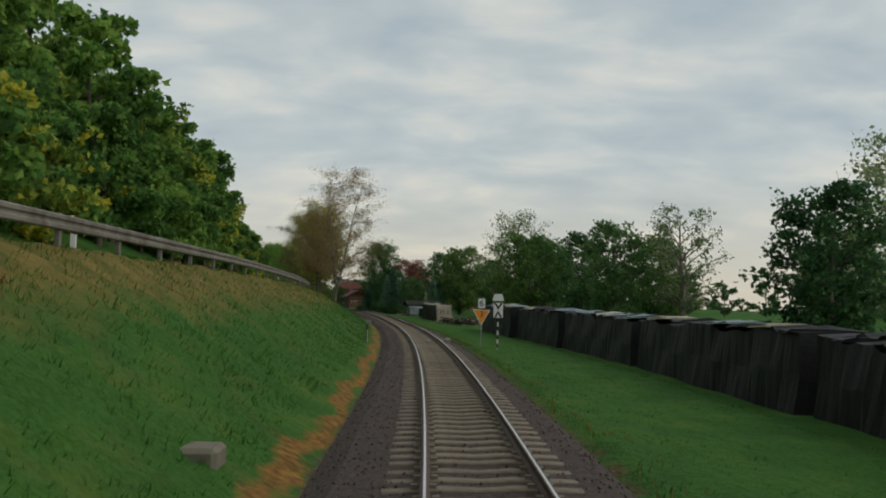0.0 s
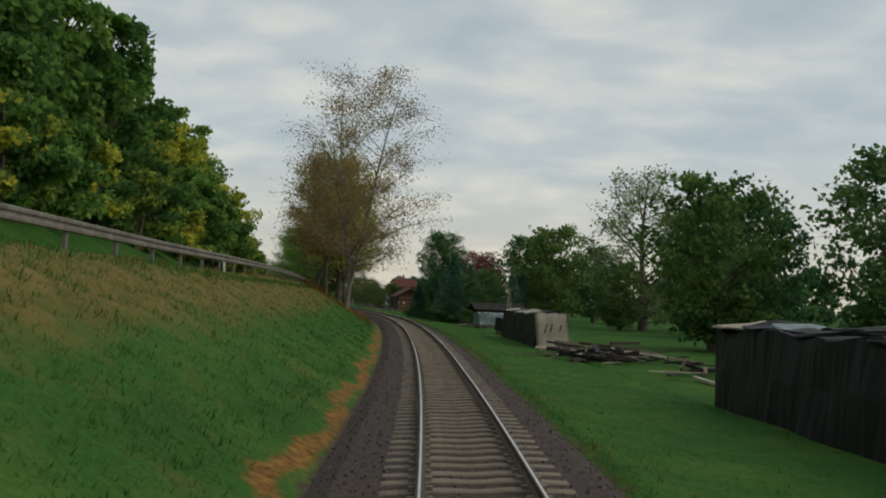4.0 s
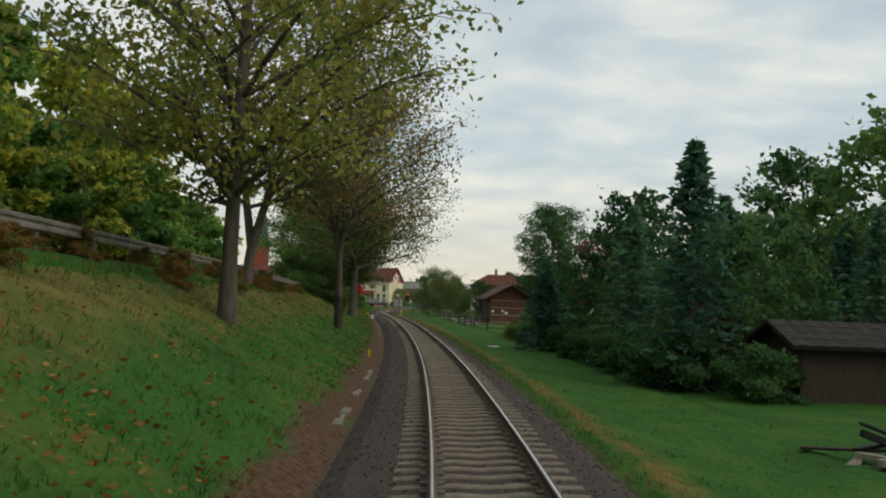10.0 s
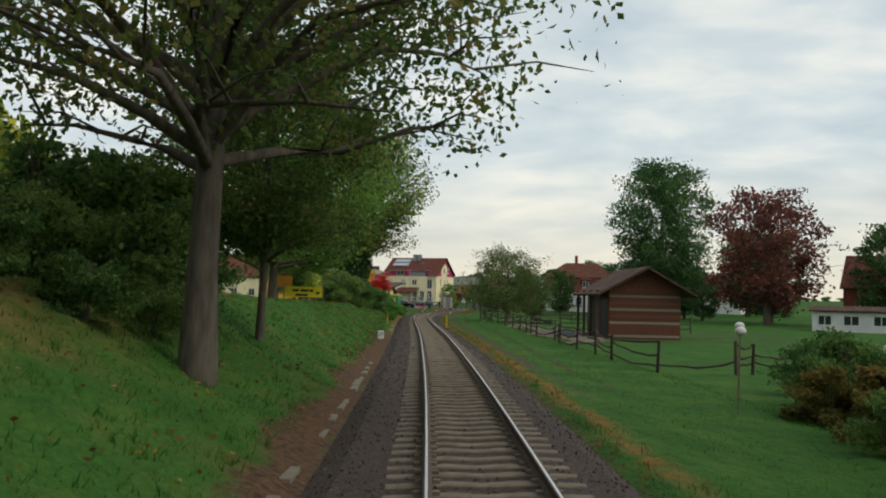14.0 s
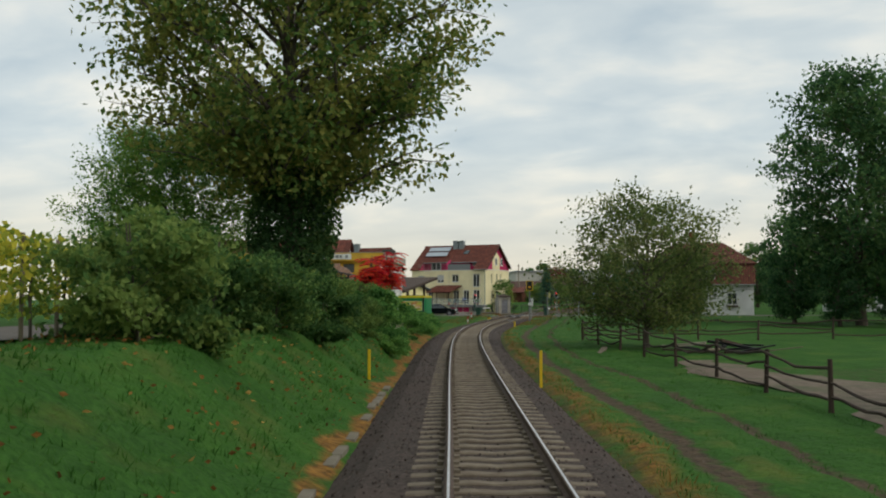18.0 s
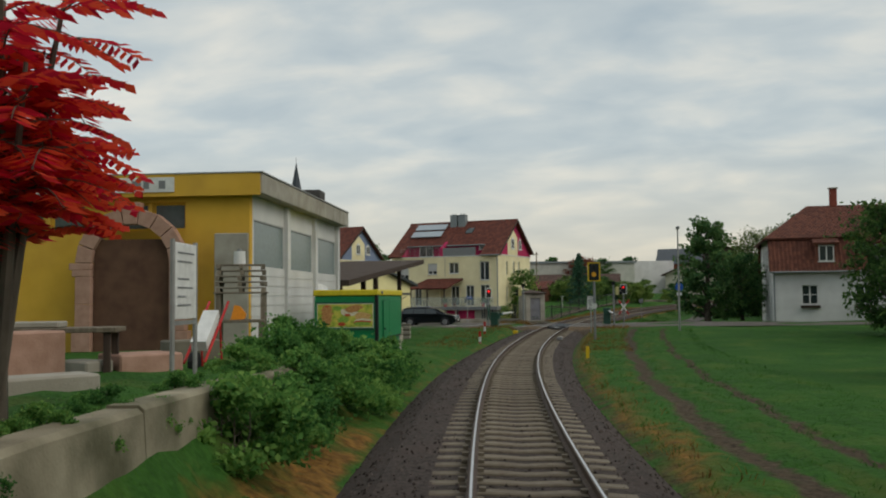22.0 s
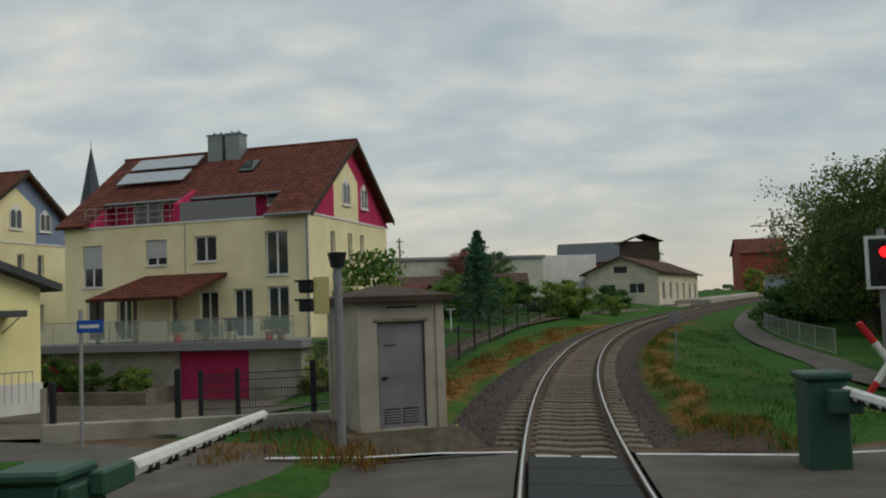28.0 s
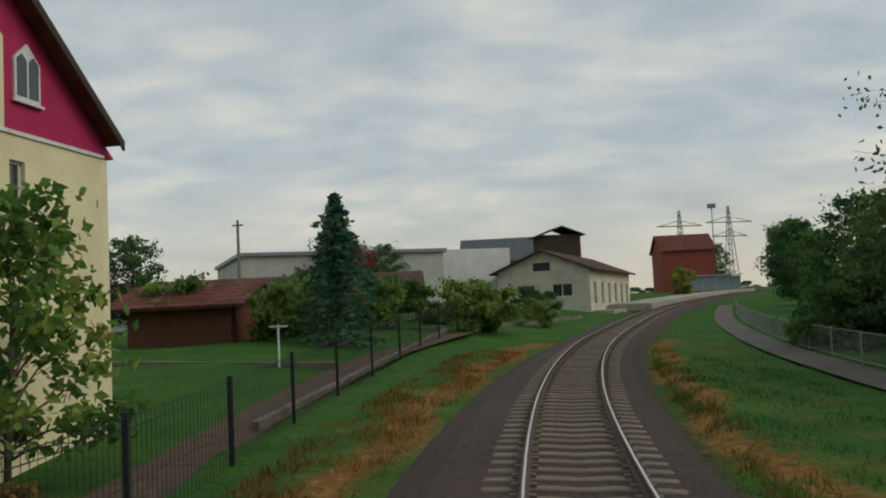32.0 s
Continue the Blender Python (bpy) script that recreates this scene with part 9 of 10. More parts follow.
sm = thing("signal_mast", place(386.6, 3.15, ground_at(386.6, 3.15) - 0.4), "railway signal with a yellow-edged black head", "railway signal")
rod("mast", M_GREYP, sm, (0, 0, 0.3), (0, 0, 4.2), 0.075)
rod("base", M_CONCW, sm, (0, 0, -0.2), (0, 0, 0.45), 0.3, 0.12, 10)
hd = bx("head", M_BLACK, sm, -0.3, -0.12, 3.95, 0.3, 0.1, 4.95, 0.05)
for a in ((-0.36, 3.9, -0.3, 5.0), (0.3, 3.9, 0.36, 5.0), (-0.3, 3.9, 0.3, 3.95), (-0.3, 4.95, 0.3, 5.0)):
    bx("yellow_edge", M_YEL, hd, a[0], -0.1, a[1], a[2], -0.05, a[3])
rod("lens", M_ORL, hd, (0, -0.16, 4.3), (0, -0.1, 4.3), 0.14, n=16)
rod("lens", M_RUB, hd, (0.0, -0.16, 4.7), (0, -0.1, 4.7), 0.1, n=16)
bx("round_plate", M_WHITE, sm, -0.14, -0.12, 2.3, 0.14, -0.09, 2.6, 0.05)
bu = thing("crossing_sign", place(392.45, 2.7, ground_at(392.45, 2.7)), "two white lettered railway plates on a post", "railway sign")
rod("post", M_GALV, bu, (0, 0.03, -0.2), (0, 0.03, 2.4), 0.045)
for z0, z1, rows in ((2.05, 2.46, (("Automatik", 0.095, 2.38), ("HET", 0.225, 2.17))), (1.61, 2.02, (("B\u00fc", 0.2, 1.91), ("8,3", 0.19, 1.70)))):
    p = bx("plate", M_WHITE, bu, -0.225, -0.02, z0, 0.225, 0.0, z1, 0.004)
    for w, s_, z in rows:
        text_part(w, s_, M_BLACK, p, Matrix.Translation((0, -0.023, z)) @ FACE)
bs_ = thing("path_sign", place(410.9, 8.4, ground_at(410.9, 8.4)), "round blue path sign on a grey post", "road sign")
rod("post", M_GALV, bs_, (0, 0.03, -0.2), (0, 0.03, 3.0), 0.035)
rod("disc", M_BLUE, bs_, (0, -0.02, 2.85), (0, 0.0, 2.85), 0.33, n=24)
bx("symbol", M_WHITE, bs_, -0.05, -0.026, 2.65, 0.05, -0.0215, 3.05)
bx("sub_plate", M_WHITE, bs_, -0.2, -0.02, 2.15, 0.2, 0.0, 2.38, 0.003)
ns = thing("street_name_sign", place(406.3, -8.4, ground_at(406.3, -8.4)), "small blue street plate on a thin post", "road sign")
rod("post", M_GALV, ns, (0, 0.03, -0.2), (0, 0.03, 2.4), 0.035)
bx("plate", M_BLUE, ns, -0.05, -0.02, 2.0, 0.42, 0.0, 2.22, 0.003)
bx("lettering_bar", M_WHITE, ns, 0.0, -0.026, 2.08, 0.36, -0.0215, 2.14)
rs = thing("round_road_sign", place(409.5, -17.2, ground_at(409.5, -17.2), 20), "dark round road sign seen from behind", "road sign")
rod("post", M_GALV, rs, (0, 0.03, -0.2), (0, 0.03, 2.6), 0.035)
rod("disc", M_GREYP, rs, (0, -0.02, 2.3), (0, 0.0, 2.3), 0.33, n=20)
lp = thing("street_lamp", place(391.0, 8.2, ground_at(391, 8.2)), "slim grey street lamp beside the road", "street lamp")
rod("pole", M_GALV, lp, (0, 0, -0.3), (0, 0, 6.4), 0.07, 0.045)
bx("lamp_head", M_GREYP, lp, -0.1, -0.35, 6.35, 0.1, 0.35, 6.5, 0.03)


# ---- relay hut ----
def hut():
    m = pose(-66.02, 400.19, 0.55, 0, 0, 27)
    h = thing("relay_hut", m, "weathered concrete relay hut with a grey steel door", "hut")
    W, D, H = 1.5, 2.1, 2.38
    facade("front_wall", M_CONCW, h, Matrix.Identity(4), 0, W, -0.1, H, [(0.33, 0.24, 1.18, 2.03)], 0.14)
    bx("side_wall", M_CONCW, h, W - 0.14, 0.14, -0.1, W, D - 0.14, H)
    bx("side_wall", M_CONCW, h, 0, 0.14, -0.1, 0.14, D - 0.14, H)
    bx("rear_wall", M_CONCW, h, 0, D - 0.14, -0.1, W, D, H)
    for x, y in ((-0.03, -0.03), (W - 0.13, -0.03), (W - 0.13, D - 0.13), (-0.03, D - 0.13)):
        bx("corner_rib", M_CONCW, h, x, y, -0.1, x + 0.16, y + 0.16, H - 0.01, 0.01)
    bm = bmesh.new()
    for z, o in ((H, 0.16), (H + 0.1, 0.18)):
        for x, y in ((-o, -o), (W + o, -o), (W + o, D + o), (-o, D + o)):
            bm.verts.new((x, y, z))
    bm.verts.new((W / 2, D / 2, H + 0.34))
    bm.verts.ensure_lookup_table()
    v = bm.verts
    for q in ((3, 2, 1, 0), (0, 1, 5, 4), (1, 2, 6, 5), (2, 3, 7, 6), (3, 0, 4, 7), (4, 5, 8), (5, 6, 8), (6, 7, 8), (7, 4, 8)):
        bm.faces.new([v[i] for i in q])
    part("roof", bm, material("dark_brown_roofing", [(0.05, 0.035, 0.028), (0.1, 0.07, 0.055)], 3, 0.9, 0.3, 40), h)
    d = bx("door", material("blue_grey_steel_door", [(0.15, 0.15, 0.17), (0.22, 0.22, 0.245)], 1.5, 0.6, 0.15, 30, dirt=(0.1, 0.085, 0.07), dirt_scale=1.2, dirt_amount=0.6), h, 0.35, 0.05, 0.24, 1.16, 0.09, 2.02, 0.005)
    bx("door_handle", M_BLACK, d, 0.41, 0.0, 1.08, 0.5, 0.05, 1.11)
    for k in range(2):
        g = bx("vent_grille", M_ANTH, d, 0.45 + k * 0.33, 0.035, 0.32, 0.71 + k * 0.33, 0.05, 0.57)
        for q in range(5):
            bx("slat", M_GREYP, g, 0.45 + k * 0.33, 0.028, 0.335 + q * 0.045, 0.71 + k * 0.33, 0.036, 0.36 + q * 0.045)
    bx("small_plate", M_ANTH, d, 0.45, 0.044, 1.63, 0.67, 0.049, 1.65)
    bx("lintel", M_CONCD, h, 0.27, -0.025, 2.035, 1.24, 0.02, 2.1, 0.01)
    bx("vent_slot", M_ANTH, h, 0.5, -0.015, 2.27, 1.05, -0.003, 2.3)
    for y in (0.35, 1.5):
        bx("vent_hood", M_CONCD, h, W + 0.002, y, 2.1, W + 0.09, y + 0.35, 2.2, 0.01)
    bm = bmesh.new()
    lo = [bm.verts.new(c) for c in ((-0.9, -1.5, -0.6), (W + 0.75, -1.5, -0.6), (W + 0.75, D + 0.9, -0.6), (-0.9, D + 0.9, -0.6))]
    hi = [bm.verts.new(c) for c in ((-0.45, -0.5, 0.2), (W + 0.25, -0.45, 0.2), (W + 0.25, D + 0.4, 0.2), (-0.45, D + 0.4, 0.2))]
    for i in range(4):
        bm.faces.new((lo[i], lo[(i + 1) % 4], hi[(i + 1) % 4], hi[i]))
    bm.faces.new(hi)
    part("footing", bm, material("trodden_rubble", [(0.06, 0.048, 0.037), (0.14, 0.115, 0.09)], 5, 0.95, 0.7, 22, dirt=(0.04, 0.05, 0.02), dirt_scale=1.5, dirt_amount=0.6), h, "earth and rubble footing")
    rr = random.Random(9)
    for k in range(9):
        z, y = 0.35 + rr.random() * 0.9, 1.35 + rr.random() * 0.35
        s_ = bx("graffiti_stroke", M_ANTH, h, 0, -0.008, 0, 0.004, 0.008, rr.uniform(0.12, 0.3))
        s_.matrix_local = pose(W + 0.004, y, z, rr.uniform(-35, 35), 0, 0)


hut()

# ---- walls, posts and garden fence by the crossing ----
lw = thing("garden_wall", Matrix.Identity(4), "low concrete garden wall with dark gate posts", "wall")
a, b = Vector(at_line(407.2, -9.6, ground_at(407.2, -9.6))), Vector(at_line(408.4, -4.4, ground_at(408.4, -4.4)))
ang = math.atan2(b.y - a.y, b.x - a.x)
w_ = bx("wall", M_CONCW, lw, 0, -0.12, -0.3, (b - a).length, 0.12, 0.35, 0.02)
w_.matrix_local = Matrix.Translation(a) @ Matrix.Rotation(ang, 4, "Z")
for u, hh in ((0.0, 1.0), (0.03, 1.1), (0.45, 1.25), (0.92, 1.3), (1.0, 1.3)):
    p = a.lerp(b, u)
    bx("post", M_CONCW if u == 0 else M_ANTH, lw, p.x - 0.05, p.y - 0.05, p.z - 0.2, p.x + 0.05, p.y + 0.05, p.z + hh, 0.01)
fn = thing("garden_fence", Matrix.Identity(4), "dark steel mesh fence along the railway garden", "fence")
FP = [(411.6, -8.4), (411.3, -7.4), (411.2, -5.6), (413, -5.3), (417.5, -5.6), (422, -5.9), (426.5, -6.2), (431.5, -6.4), (436.2, -6.55), (441, -6.8), (445.5, -6.95), (450.3, -7.15), (455.8, -7.55), (461, -8.0), (466.5, -8.5), (472.5, -9.0)]
prev = None
for k, (s_, l) in enumerate(FP):
    p = Vector(at_line(s_, l, ground_at(s_, l)))
    bx("post", M_ANTH, fn, p.x - 0.045, p.y - 0.045, p.z - 0.6, p.x + 0.045, p.y + 0.045, p.z + (1.75 if k > 2 else 1.2), 0.006)
    if prev:
        bm = bmesh.new()
        hp = 1.68 if k > 2 else 1.1
        for z in (-0.1, 0.3, 0.7, hp - 0.18, hp - 0.03):
            cyl(bm, prev + Vector((0, 0, z)), p + Vector((0, 0, z)), 0.009, 0.009, 4)
        n = 26
        for q in range(1, n):
            c_ = prev.lerp(p, q / n)
            cyl(bm, c_ + Vector((0, 0, -0.15)), c_ + Vector((0, 0, hp)), 0.006, 0.006, 3)
        part("mesh_panel", bm, M_ANTH, fn)
    prev = p
kb = thing("garden_kerb", Matrix.Identity(4), "low brown stone kerb round the lawn", "kerb")
for (s0, l0), (s1, l1) in (((440, -7.4), (472, -9.6)), ((472, -9.6), (474, -22)), ((452, -9.0), (454, -26)), ((474, -9.2), (500, -5.6))):
    a, b = Vector(at_line(s0, l0, ground_at(s0, l0))), Vector(at_line(s1, l1, ground_at(s1, l1)))
    k_ = bx("kerb", M_CONCD, kb, 0, -0.1, -0.3, (b - a).length, 0.1, 0.28, 0.02)
    k_.matrix_local = Matrix.Translation(a) @ Matrix.Rotation(math.atan2(b.y - a.y, b.x - a.x), 4, "Z") @ Matrix.Rotation(-math.atan2(b.z - a.z, (b - a).xy.length), 4, "Y")
strip("garden_path", [(q, (-6.75 - 0.02 * (q - 420), -8.1 - 0.035 * (q - 420)), ground_at(q, -7.4 - 0.03 * (q - 420)) + 0.07) for q in range(421, 473, 3)], material("brown_garden_soil", [(0.05, 0.035, 0.024), (0.12, 0.08, 0.055)], 4, 0.95, 0.6, 30), "bare brown soil path along the garden fence", "path")
for x, y, k, a in ((2.0, -3.0, 0.8, 10), (2.5, -1.5, 0.9, 80), (2.2, 0.3, 0.8, 150), (3.0, 2.2, 0.85, 200), (3.4, -0.4, 0.7, 260)):
    copy_thing(shrub_r, TER @ pose(x, y, -1.3, 0, 0, a) @ Matrix.Scale(k, 4))
tpole = thing("telegraph_pole", place(478, -26, ground_at(478, -26)), "old wooden telegraph pole behind the garages", "pole")
rod("pole", M_WOOD, tpole, (0, 0, -0.3), (0, 0, 7.6), 0.13, 0.09)
bx("crossbar", M_WOOD, tpole, -0.4, -0.05, 7.2, 0.4, 0.05, 7.3)
wst = thing("clothes_post", place(452, -11.2, ground_at(452, -11.2)), "white clothes post on the lawn", "post")
rod("post", M_WHITE, wst, (0, 0, -0.2), (0, 0, 1.6), 0.04)
bx("arm", M_WHITE, wst, -0.35, -0.03, 1.5, 0.35, 0.03, 1.56)
for k in range(3):
    t = thing("refuse_bin", place(470 + k * 0.9, -19.5, ground_at(470, -19.5)), "dark refuse bin with a blue lid", "bin", "refuse bins")
    prism("body", M_ANTH, t, [(-0.24, 0), (0.24, 0), (0.3, 1.0), (-0.3, 1.0)], 0.6)
    bx("lid", M_BLUE if k else M_ANTH, t, -0.32, -0.03, 1.0, 0.32, 0.64, 1.07, 0.02)

# path with chain-link fence on the right
ss = np.arange(407, 530, 3.0)
PV = [at_line(s_, l + w, ground_at(s_, l + w) + 0.08) for s_ in ss for l in (float(lerp(s_, (407, 7.2), (428, 8.2), (448, 7.4), (470, 6.5), (490, 5.6), (530, 4.8))),) for w in (0.0, 1.55)]
tagged(link_mesh("path", np.array(PV), [(2 * i, 2 * i + 1, 2 * i + 3, 2 * i + 2) for i in range(len(ss) - 1)], M_ASPH), "grey asphalt footpath beside the line", "path", kind="structure")
cf = thing("chain_link_fence", Matrix.Identity(4), "low galvanised chain-link fence beside the path", "fence")
prev = None
for s_ in np.arange(432, 512, 4.0):
    l = float(lerp(s_, (432, 10.1), (450, 9.3), (470, 8.4), (490, 7.6), (512, 7.0)))
    p = Vector(at_line(s_, l, ground_at(s_, l)))
    rod("post", M_GALV, cf, p - Vector((0, 0, 0.2)), p + Vector((0, 0, 1.1)), 0.03, n=7)
    if prev:
        bm = bmesh.new()
        for z in (0.08, 1.05):
            cyl(bm, prev + Vector((0, 0, z)), p + Vector((0, 0, z)), 0.012, 0.012, 4)
        n = 18
        for q in range(-3, n):
            for d_ in (3, -3):
                u0, u1 = q / n, (q + 3) / n
                z0, z1 = (0.08, 1.05) if d_ > 0 else (1.05, 0.08)
                u0c, u1c = max(0, u0), min(1, u1)
                za, zb_ = z0 + (z1 - z0) * (u0c - u0) / (u1 - u0), z0 + (z1 - z0) * (u1c - u0) / (u1 - u0)
                cyl(bm, prev.lerp(p, u0c) + Vector((0, 0, za)), prev.lerp(p, u1c) + Vector((0, 0, zb_)), 0.004, 0.004, 3)
        part("mesh_panel", bm, M_GALV, cf)
    prev = p
vs = thing("verge_sign", place(428, 3.6, ground_at(428, 3.6)), "dark square sign seen from behind on a thin post", "railway sign")
rod("post", M_GREYP, vs, (0, 0, -0.2), (0, 0, 2.0), 0.03)
bx("plate", M_GREYP, vs, -0.2, -0.02, 1.65, 0.2, 0.0, 2.05, 0.004)
pf = thing("station_platform", Matrix.Identity(4), "low pale station platform beside the line", "platform")
V = []
ss = np.arange(522, 640, 6.0)
for s_ in ss:
    V += [at_line(s_, -1.75, -0.4), at_line(s_, -1.75, 0.4), at_line(s_, -6.5, 0.42), at_line(s_, -6.5, -0.5)]
link_mesh("slab", np.array(V), [(i * 4 + k, i * 4 + k + 1, (i + 1) * 4 + k + 1, (i + 1) * 4 + k) for i in range(len(ss) - 1) for k in range(3)] + [(0, 1, 2, 3)], M_CONCW, pf)

# planting round the crossing and the gardens
thuja = broadleaf("evergreen_tree", 61, 8.6, 2.5, 0.3, 36, 6500, 0.17, M_LEAFD, M_BARK, "tall", 0.5, label="dark evergreen tree at the roadside", category="tree")
put(thuja, 413.5, 10.6)
garden = broadleaf("garden_tree", 62, 4.6, 1.7, 0.8, 28, 2600, 0.11, leafmat("garden_tree_leaves", [(0.03, 0.06, 0.015), (0.07, 0.12, 0.03), (0.2, 0.17, 0.04)]), M_BARK, "tall", 0.3, r0=0.06, label="young fruit tree with yellowing leaves by the fence", subs=6)
put(garden, 435.3, -10.6, scale=1.3)
plant(garden, 431.5, -9.6, 0.5, 70)
plant(garden, 427.5, -10.4, 0.5, 170)
sp32 = conifer("garden_spruce", 63, 8.3, 3.3, "blue-green spruce on the garden lawn", n=2600)
put(sp32, 459.2, -11.3, scale=0.86)
light_g = broadleaf("garden_shrub", 64, 3.6, 1.9, 0.3, 26, 3200, 0.14, leafmat("light_green_leaves", [(0.026, 0.048, 0.014), (0.055, 0.09, 0.022), (0.1, 0.125, 0.035)]), M_BARK, "oval", 0.45, stems=3, r0=0.05, label="light green garden shrub", category="shrub")
put(light_g, 471, -13.5)
for s_, l, k in ((473.5, -8.6, 1.15), (475, -7.2, 1.05), (461, -15.0, 1.1), (465, -14.4, 1.2), (468.5, -16.5, 1.3), (475, -15, 1.0), (480, -14, 1.1), (486, -12, 1.0), (484, -6.0, 0.8), (466, -17, 0.9), (493, -13, 1.1), (462, -21, 1.2), (484, -18, 1.2)):
    plant(light_g, s_, l, k * 0.82, rg.uniform(0, 360))
for s_, l, k in ((468, -16, 0.9), (478, -11.5, 0.6), (496, -8, 0.8), (474, -20, 1.1), (500, -10, 0.9), (483, -22, 1.2), (490, -19, 1.3), (433, -12.6, 0.45)):
    plant(shrub_d, s_, l, k, rg.uniform(0, 360))
for s_, l, k, p in ((505, -26, 0.48, dark_r), (480, -36, 0.5, dark_r), (470, -40, 0.55, willow), (460, -46, 0.6, dark_r), (582, -6, 0.42, hill_b), (655, 3, 1.05, dark_r), (501, -28, 0.5, copper), (672, -19, 0.8, dark_r), (590, -30, 0.7, dark_r),
                    (452, 15.5, 0.72, apple), (448, 14.4, 1.12, apple), (462, 16.5, 0.62, dark_r), (470, 17, 0.6, dark_r), (480, 16.5, 0.62, willow), (492, 16, 0.6, dark_r), (505, 14.5, 0.55, willow), (520, 13, 0.55, dark_r),
                    (540, 13, 0.6, dark_r), (565, 14, 0.6, willow), (456, 22, 0.7, dark_r), (476, 24, 0.8, dark_r), (430, 20, 0.62, dark_r), (424, 16, 0.45, willow), (438, 24, 0.7, apple),
                    (430, 34, 0.9, dark_r), (412, 40, 0.9, willow), (400, 52, 1.0, dark_r), (416, 13.4, 0.38, dark_r), (460, 10.4, 1.2, shrub_d), (461.6, 11.0, 1.15, shrub_d), (463.5, 10.6, 1.0, shrub_d), (468, 13.6, 1.3, shrub_d), (473, 13.4, 1.3, shrub_d),
                    (446, 17.5, 0.62, dark_r), (440, 18.5, 0.55, dark_r), (434, 17.0, 0.5, dark_r), (451, 19, 0.7, dark_r), (458, 15.0, 0.55, dark_r), (466, 15, 0.5, dark_r)):
    plant(p, s_, l, k, rg.uniform(0, 360))
# far woods closing the horizon
rng_far = random.Random(17)
far_proto = broadleaf("distant_tree", 66, 13, 6.5, 0.5, 8, 900, 0.72, M_LEAFD, M_BARK, "round", 0.6, subs=1, label="distant dark green tree on the horizon")
put(far_proto, 300, 110)
for k in range(110):
    s_ = rng_far.uniform(-20, 720)
    l = rng_far.uniform(85, 170) if k < 75 else rng_far.uniform(-240, -120)
    if l < 0 and s_ < 260:
        continue
    p = at_line(min(s_, 700), 0, 0)
    if k >= 75 or s_ < 560:
        plant(far_proto, s_, l, rng_far.uniform(0.7, 1.15), rng_far.uniform(0, 360), dz=0.0)
for k in range(60):
    a = math.radians(-35 + 80 * k / 60)
    d = 420 + rng_far.uniform(-40, 80)
    c = copy_thing(far_proto, pose(-60 + d * math.sin(a), 420 + d * math.cos(a), -0.3, 0, 0, rng_far.uniform(0, 360)))
    c.scale = (1.1, 1.1, rng_far.uniform(0.6, 1.0))
# paved yard before the garages, and the walled flower bed beside it
V, F = [], []
for i, s_ in enumerate(np.linspace(407.5, 429.8, 36)):
    for k in range(13):
        l = float(lerp(s_, (407, -7.2), (421, -7.9), (423.5, -11.0), (430, -12.2))) - 1.4 * k
        V.append(at_line(s_, l, ground_at(s_, l) + 0.05))
    if i:
        F += [((i - 1) * 13 + k, (i - 1) * 13 + k + 1, i * 13 + k + 1, i * 13 + k) for k in range(12)]
tagged(link_mesh("yard_pavement", np.array(V), F, material("worn_yard_paving", [(0.10, 0.088, 0.07), (0.17, 0.15, 0.125)], 1.2, 0.95, 0.4, 40, dirt=(0.055, 0.06, 0.025), dirt_scale=0.35, dirt_amount=0.75), smooth=True), "worn grey-brown paved yard before the garages", "pavement", kind="structure")
fb = thing("flower_bed_wall", TER @ pose(-5.1, -5.1, -1.0), "low concrete wall round a planted bed", "garden wall")
bx("front_wall", M_CONCD, fb, -11, 0, -0.5, 0, 0.2, 0.75, 0.02)
bx("side_wall", M_CONCD, fb, -0.2, 0.2, -0.5, 0, 2.2, 0.85, 0.02)
bx("soil", M_CONCD, fb, -11, 0.2, -0.5, -0.2, 2.2, 0.62)
for x, y, k in ((-1.0, 0.9, 0.36), (-2.2, 1.2, 0.3), (-3.6, 0.8, 0.42), (-5.0, 1.1, 0.5), (-6.4, 0.9, 0.44), (-8, 1.1, 0.5), (-9.5, 0.9, 0.5)):
    copy_thing(light_g, TER @ pose(-5.1 + x, -5.1 + y, -0.45, 0, 0, x * 70) @ Matrix.Scale(k, 4))

# ---- wheel ruts, turf, fallen leaves and ballast chips ----
# trodden ground of the paddock
V, F, rr_ = [], [], random.Random(9)
for i, s_ in enumerate(np.arange(286, 326, 1.0)):
    a = 9.2 + 0.9 * math.sin(s_ * 0.35) + rr_.uniform(-0.3, 0.3)
    b = a + 5.5 * max(0.12, math.sin((s_ - 284) / 44 * math.pi)) + rr_.uniform(-0.4, 0.4)
    for k in range(6):
        l = a + (b - a) * k / 5
        V.append(at_line(s_, l, ground_at(s_, l) + 0.06))
    if i:
        F += [((i - 1) * 6 + k, (i - 1) * 6 + k + 1, i * 6 + k + 1, i * 6 + k) for k in range(5)]
tagged(link_mesh("paddock_soil", np.array(V), F, material("paddock_sand", [(0.1, 0.075, 0.055), (0.19, 0.15, 0.115)], 3, 0.95, 0.5, 30, dirt=(0.04, 0.075, 0.02), dirt_scale=0.5, dirt_amount=0.6), smooth=True), "trodden sandy ground of the paddock", "ground", kind="structure")


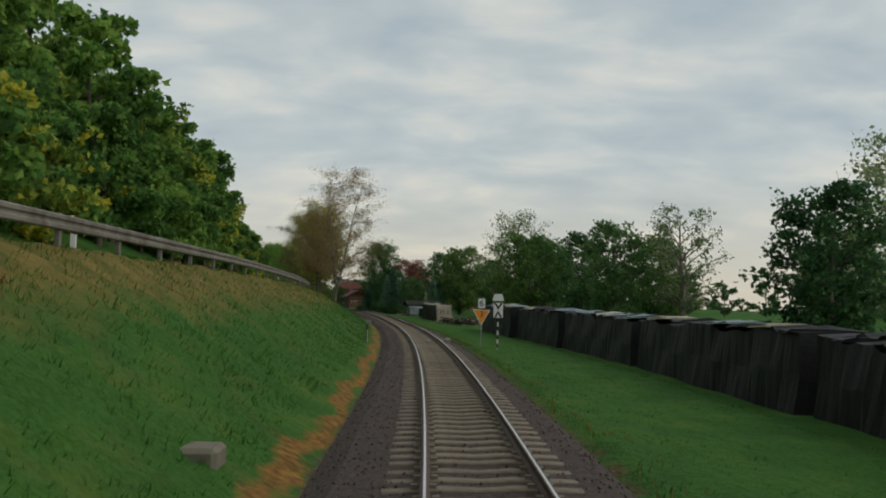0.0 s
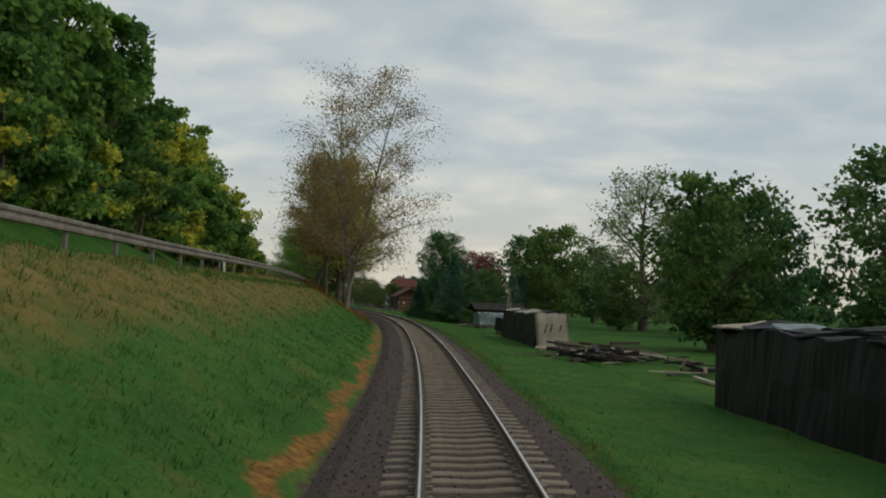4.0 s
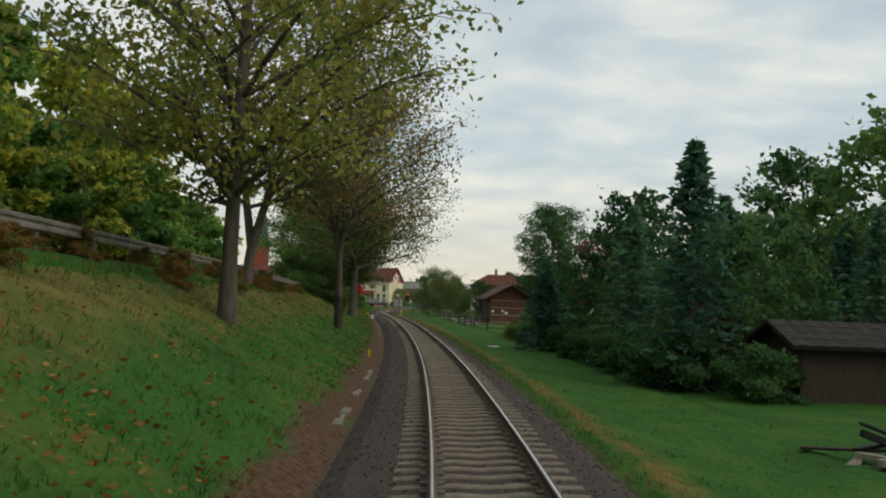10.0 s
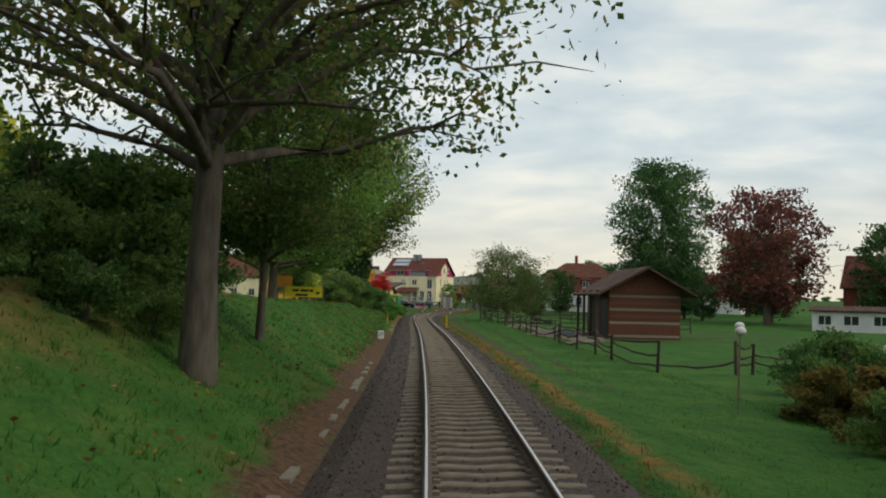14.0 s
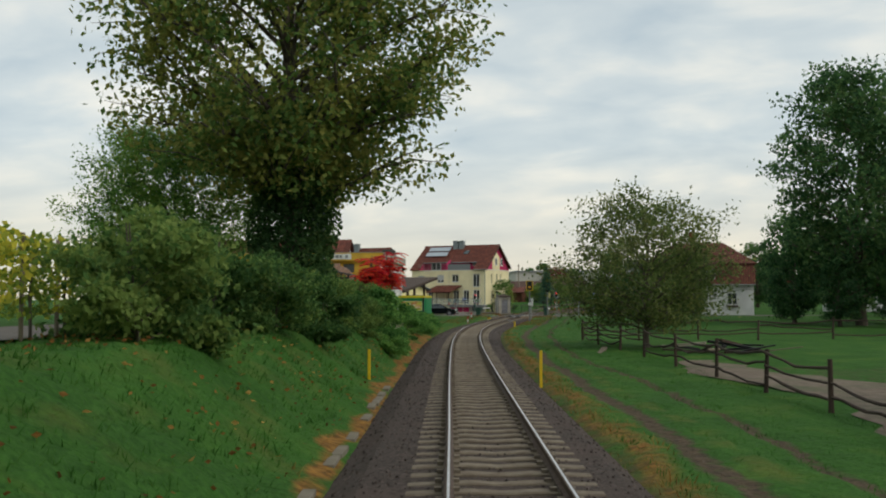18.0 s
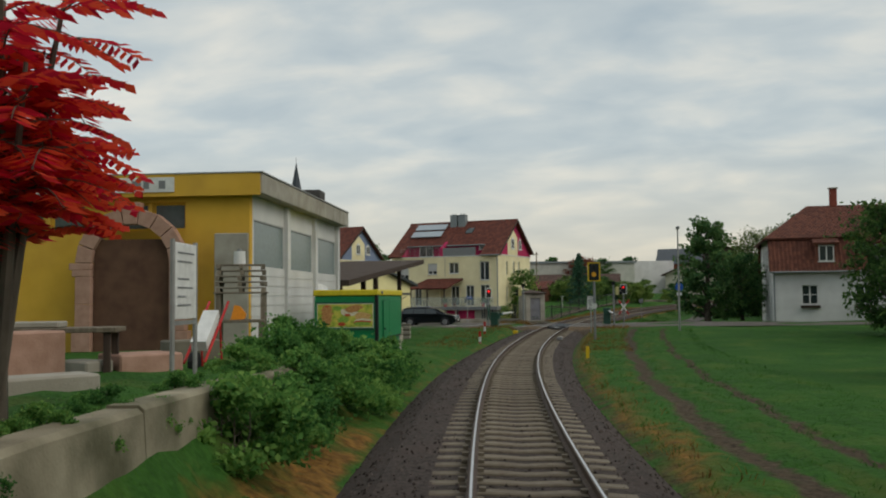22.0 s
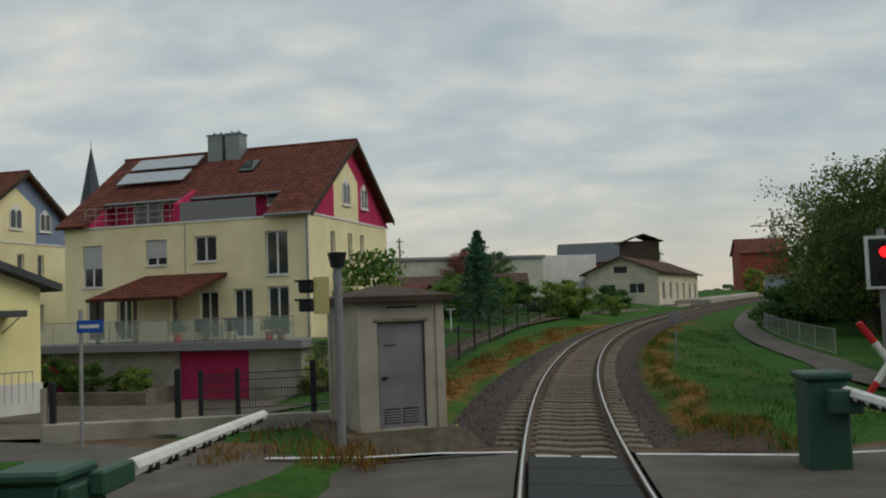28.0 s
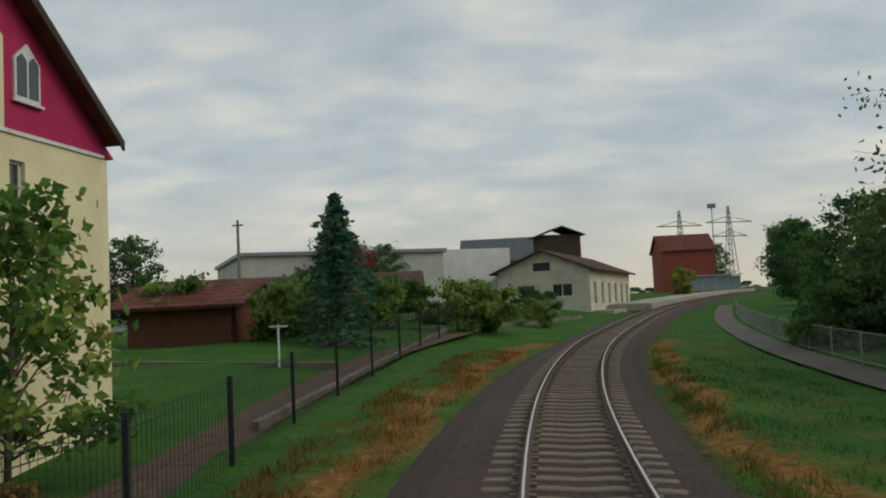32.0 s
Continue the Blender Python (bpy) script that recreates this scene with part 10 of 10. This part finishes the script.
def blades(name, seed, n, s0, s1, l0, l1, h, w, mat, label, power=1.0, keep=None, lean=0.9, clump=0.0):
    """Single bent blades standing on the ground, joined into one mesh."""
    r = np.random.default_rng(seed)
    s_ = r.uniform(s0, s1, n)
    l = l0 + (l1 - l0) * r.uniform(0, 1, n) ** power
    if clump:
        q = np.sin(s_ * 2.1 + np.sin(l * 3.1) * 1.5) + np.sin(l * 2.7 + s_ * 0.6) + r.normal(size=n) * 0.8
        ok = q > clump
        s_, l = s_[ok], l[ok]
    if keep is not None:
        ok = keep(s_, l)
        s_, l = s_[ok], l[ok]
    n = len(s_)
    P = at_line(s_, l, ground_z(s_, l)) - np.array([0, 0, 0.03])
    hh = h * r.uniform(0.45, 1.35, n)
    th = r.uniform(0, 2 * np.pi, n)
    d = np.stack([np.cos(th), np.sin(th), 0 * th], -1)
    sd = np.stack([-np.sin(th), np.cos(th), 0 * th], -1)
    ww = (w * r.uniform(0.6, 1.3, n))[:, None]
    tip = P + d * (hh * r.uniform(0.1, lean, n))[:, None] + np.array([0, 0, 1.0]) * hh[:, None]
    mid = P * 0.5 + tip * 0.5 - d * (hh * 0.08)[:, None]
    V = np.stack([P - sd * ww, P + sd * ww, mid + sd * ww * 0.7, tip, mid - sd * ww * 0.7], 1).reshape(-1, 3)
    i = np.arange(n)[:, None] * 5
    F = (i + np.array([[0, 1, 2, 3, 4]]))
    ob = link_mesh(name, V, F, mat)
    return tagged(ob, label, "grass", kind="stuff")


off_road = lambda s_, l: ~((s_ > 394) & (s_ < 409) & ((l > -20) & (l < 16))) & ~((l < -13.0) & (s_ < 262))
off_rut = lambda s_, l: off_road(s_, l) & ~((s_ > 240) & (np.abs(l - lerp(s_, (232, 3.9), (262, 3.5), (281, 3.45), (300, 3.75), (325, 3.5), (352, 3.9), (368, 4.6), (394, 5.3))) < 0.4))
blades("bank_grass", 91, 130000, -4, 330, -3.1, -9.0, 0.17, 0.011, M_GRASSB, "lush green grass on the bank", 1.25, off_road)
blades("meadow_grass", 92, 90000, -4, 394, 2.5, 9.0, 0.13, 0.010, M_GRASSB, "green grass beside the line", 1.25, off_rut)
blades("dry_grass", 93, 30000, -4, 394, -2.5, -3.2, 0.22, 0.009, M_DRYB, "dry brown grass along the ballast", 1.0, off_road, 0.7, 0.3)
blades("dry_grass", 94, 15000, -4, 394, 2.2, 3.4, 0.18, 0.009, M_DRYB, "dry brown grass along the ballast", 1.0, off_rut, 0.7, 0.3)
blades("tall_dry_grass", 95, 16000, -4, 235, -6.2, -10.0, 0.22, 0.008, M_DRYB, "tall withered grass on the upper bank", 1.0, off_road, 0.7, 0.9)
blades("weeds", 96, 26000, 404, 462, -2.5, -5.6, 0.24, 0.009, M_DRYB, "brown weeds along the curve", 1.2, None, 0.7, 0.2)
blades("weeds", 97, 16000, 405, 455, 2.5, 6.5, 0.18, 0.01, M_GRASSB, "rough green weeds along the curve", 1.2, None, 0.7, 0.2)
blades("weeds", 100, 16000, 405, 462, 1.95, 3.4, 0.16, 0.009, M_DRYB, "brown weeds at the edge of the ballast", 1.0, None, 0.7, 0.1)
blades("weeds", 98, 2600, 376, 398, -2.8, -5.5, 0.2, 0.009, M_DRYB, "brown weeds before the crossing", 1.2, None, 0.7, 0.0)
blades("weeds", 99, 2600, 376, 398, 2.6, 5.0, 0.2, 0.009, M_DRYB, "brown weeds before the crossing", 1.2, None, 0.7, 0.0)
# fallen leaves
r_ = np.random.default_rng(101)
n_ = 7800
s_, l_ = r_.uniform(150, 330, n_), -2.6 - 7.5 * r_.uniform(0, 1, n_) ** 1.5
s_[:2600] = r_.uniform(150, 178, 2600)
l_[:2600] = -2.8 - 5.5 * r_.uniform(0, 1, 2600)
V, F = leaf_quads(at_line(s_, l_, ground_z(s_, l_) + 0.16), 0.055, r_, flat=0.75)
tagged(link_mesh("fallen_leaves", V, F, leafmat("fallen_leaf", [(0.09, 0.04, 0.014), (0.22, 0.1, 0.028), (0.4, 0.24, 0.07)], k=0.8)), "brown leaves fallen on the bank", "leaves", kind="stuff")


def chips():
    r = np.random.default_rng(103)
    n = 60000
    s_ = r.uniform(-2, 430, n)
    l = r.uniform(-2.6, 2.3, n)
    z = np.interp(l, [-3.35, -2.0, -1.3, -0.72, 0, 0.72, 1.3, 1.75, 2.7], [-0.85, -0.26, -0.235, -0.22, -0.235, -0.22, -0.235, -0.27, -0.85])
    ok = ~((s_ > 396.5) & (s_ < 406.5)) & (np.abs(np.abs(l) - 0.75) > 0.12)
    s_, l, z = s_[ok], l[ok], z[ok]
    n = len(s_)
    C = canted(s_, l, z)
    k = r.uniform(0.018, 0.045, n)
    ang = r.uniform(0, 6.28, n)
    B = []
    for j in range(3):
        a = ang + j * 2.1 + r.uniform(-0.3, 0.3, n)
        B.append(C + np.stack([np.cos(a) * k, np.sin(a) * k, -0.01 + 0 * a], -1))
    B.append(C + np.stack([r.normal(size=n) * 0.008, r.normal(size=n) * 0.008, k * r.uniform(0.5, 1.1, n)], -1))
    V = np.stack(B, 1).reshape(-1, 3)
    i = np.arange(n)[:, None] * 4
    F = np.concatenate([i + np.array([[0, 1, 3]]), i + np.array([[1, 2, 3]]), i + np.array([[2, 0, 3]])])
    tagged(link_mesh("ballast_chips", V, F, M_STONE), "loose brown ballast stones along the track", "ballast", kind="stuff")


chips()

build_sleepers()
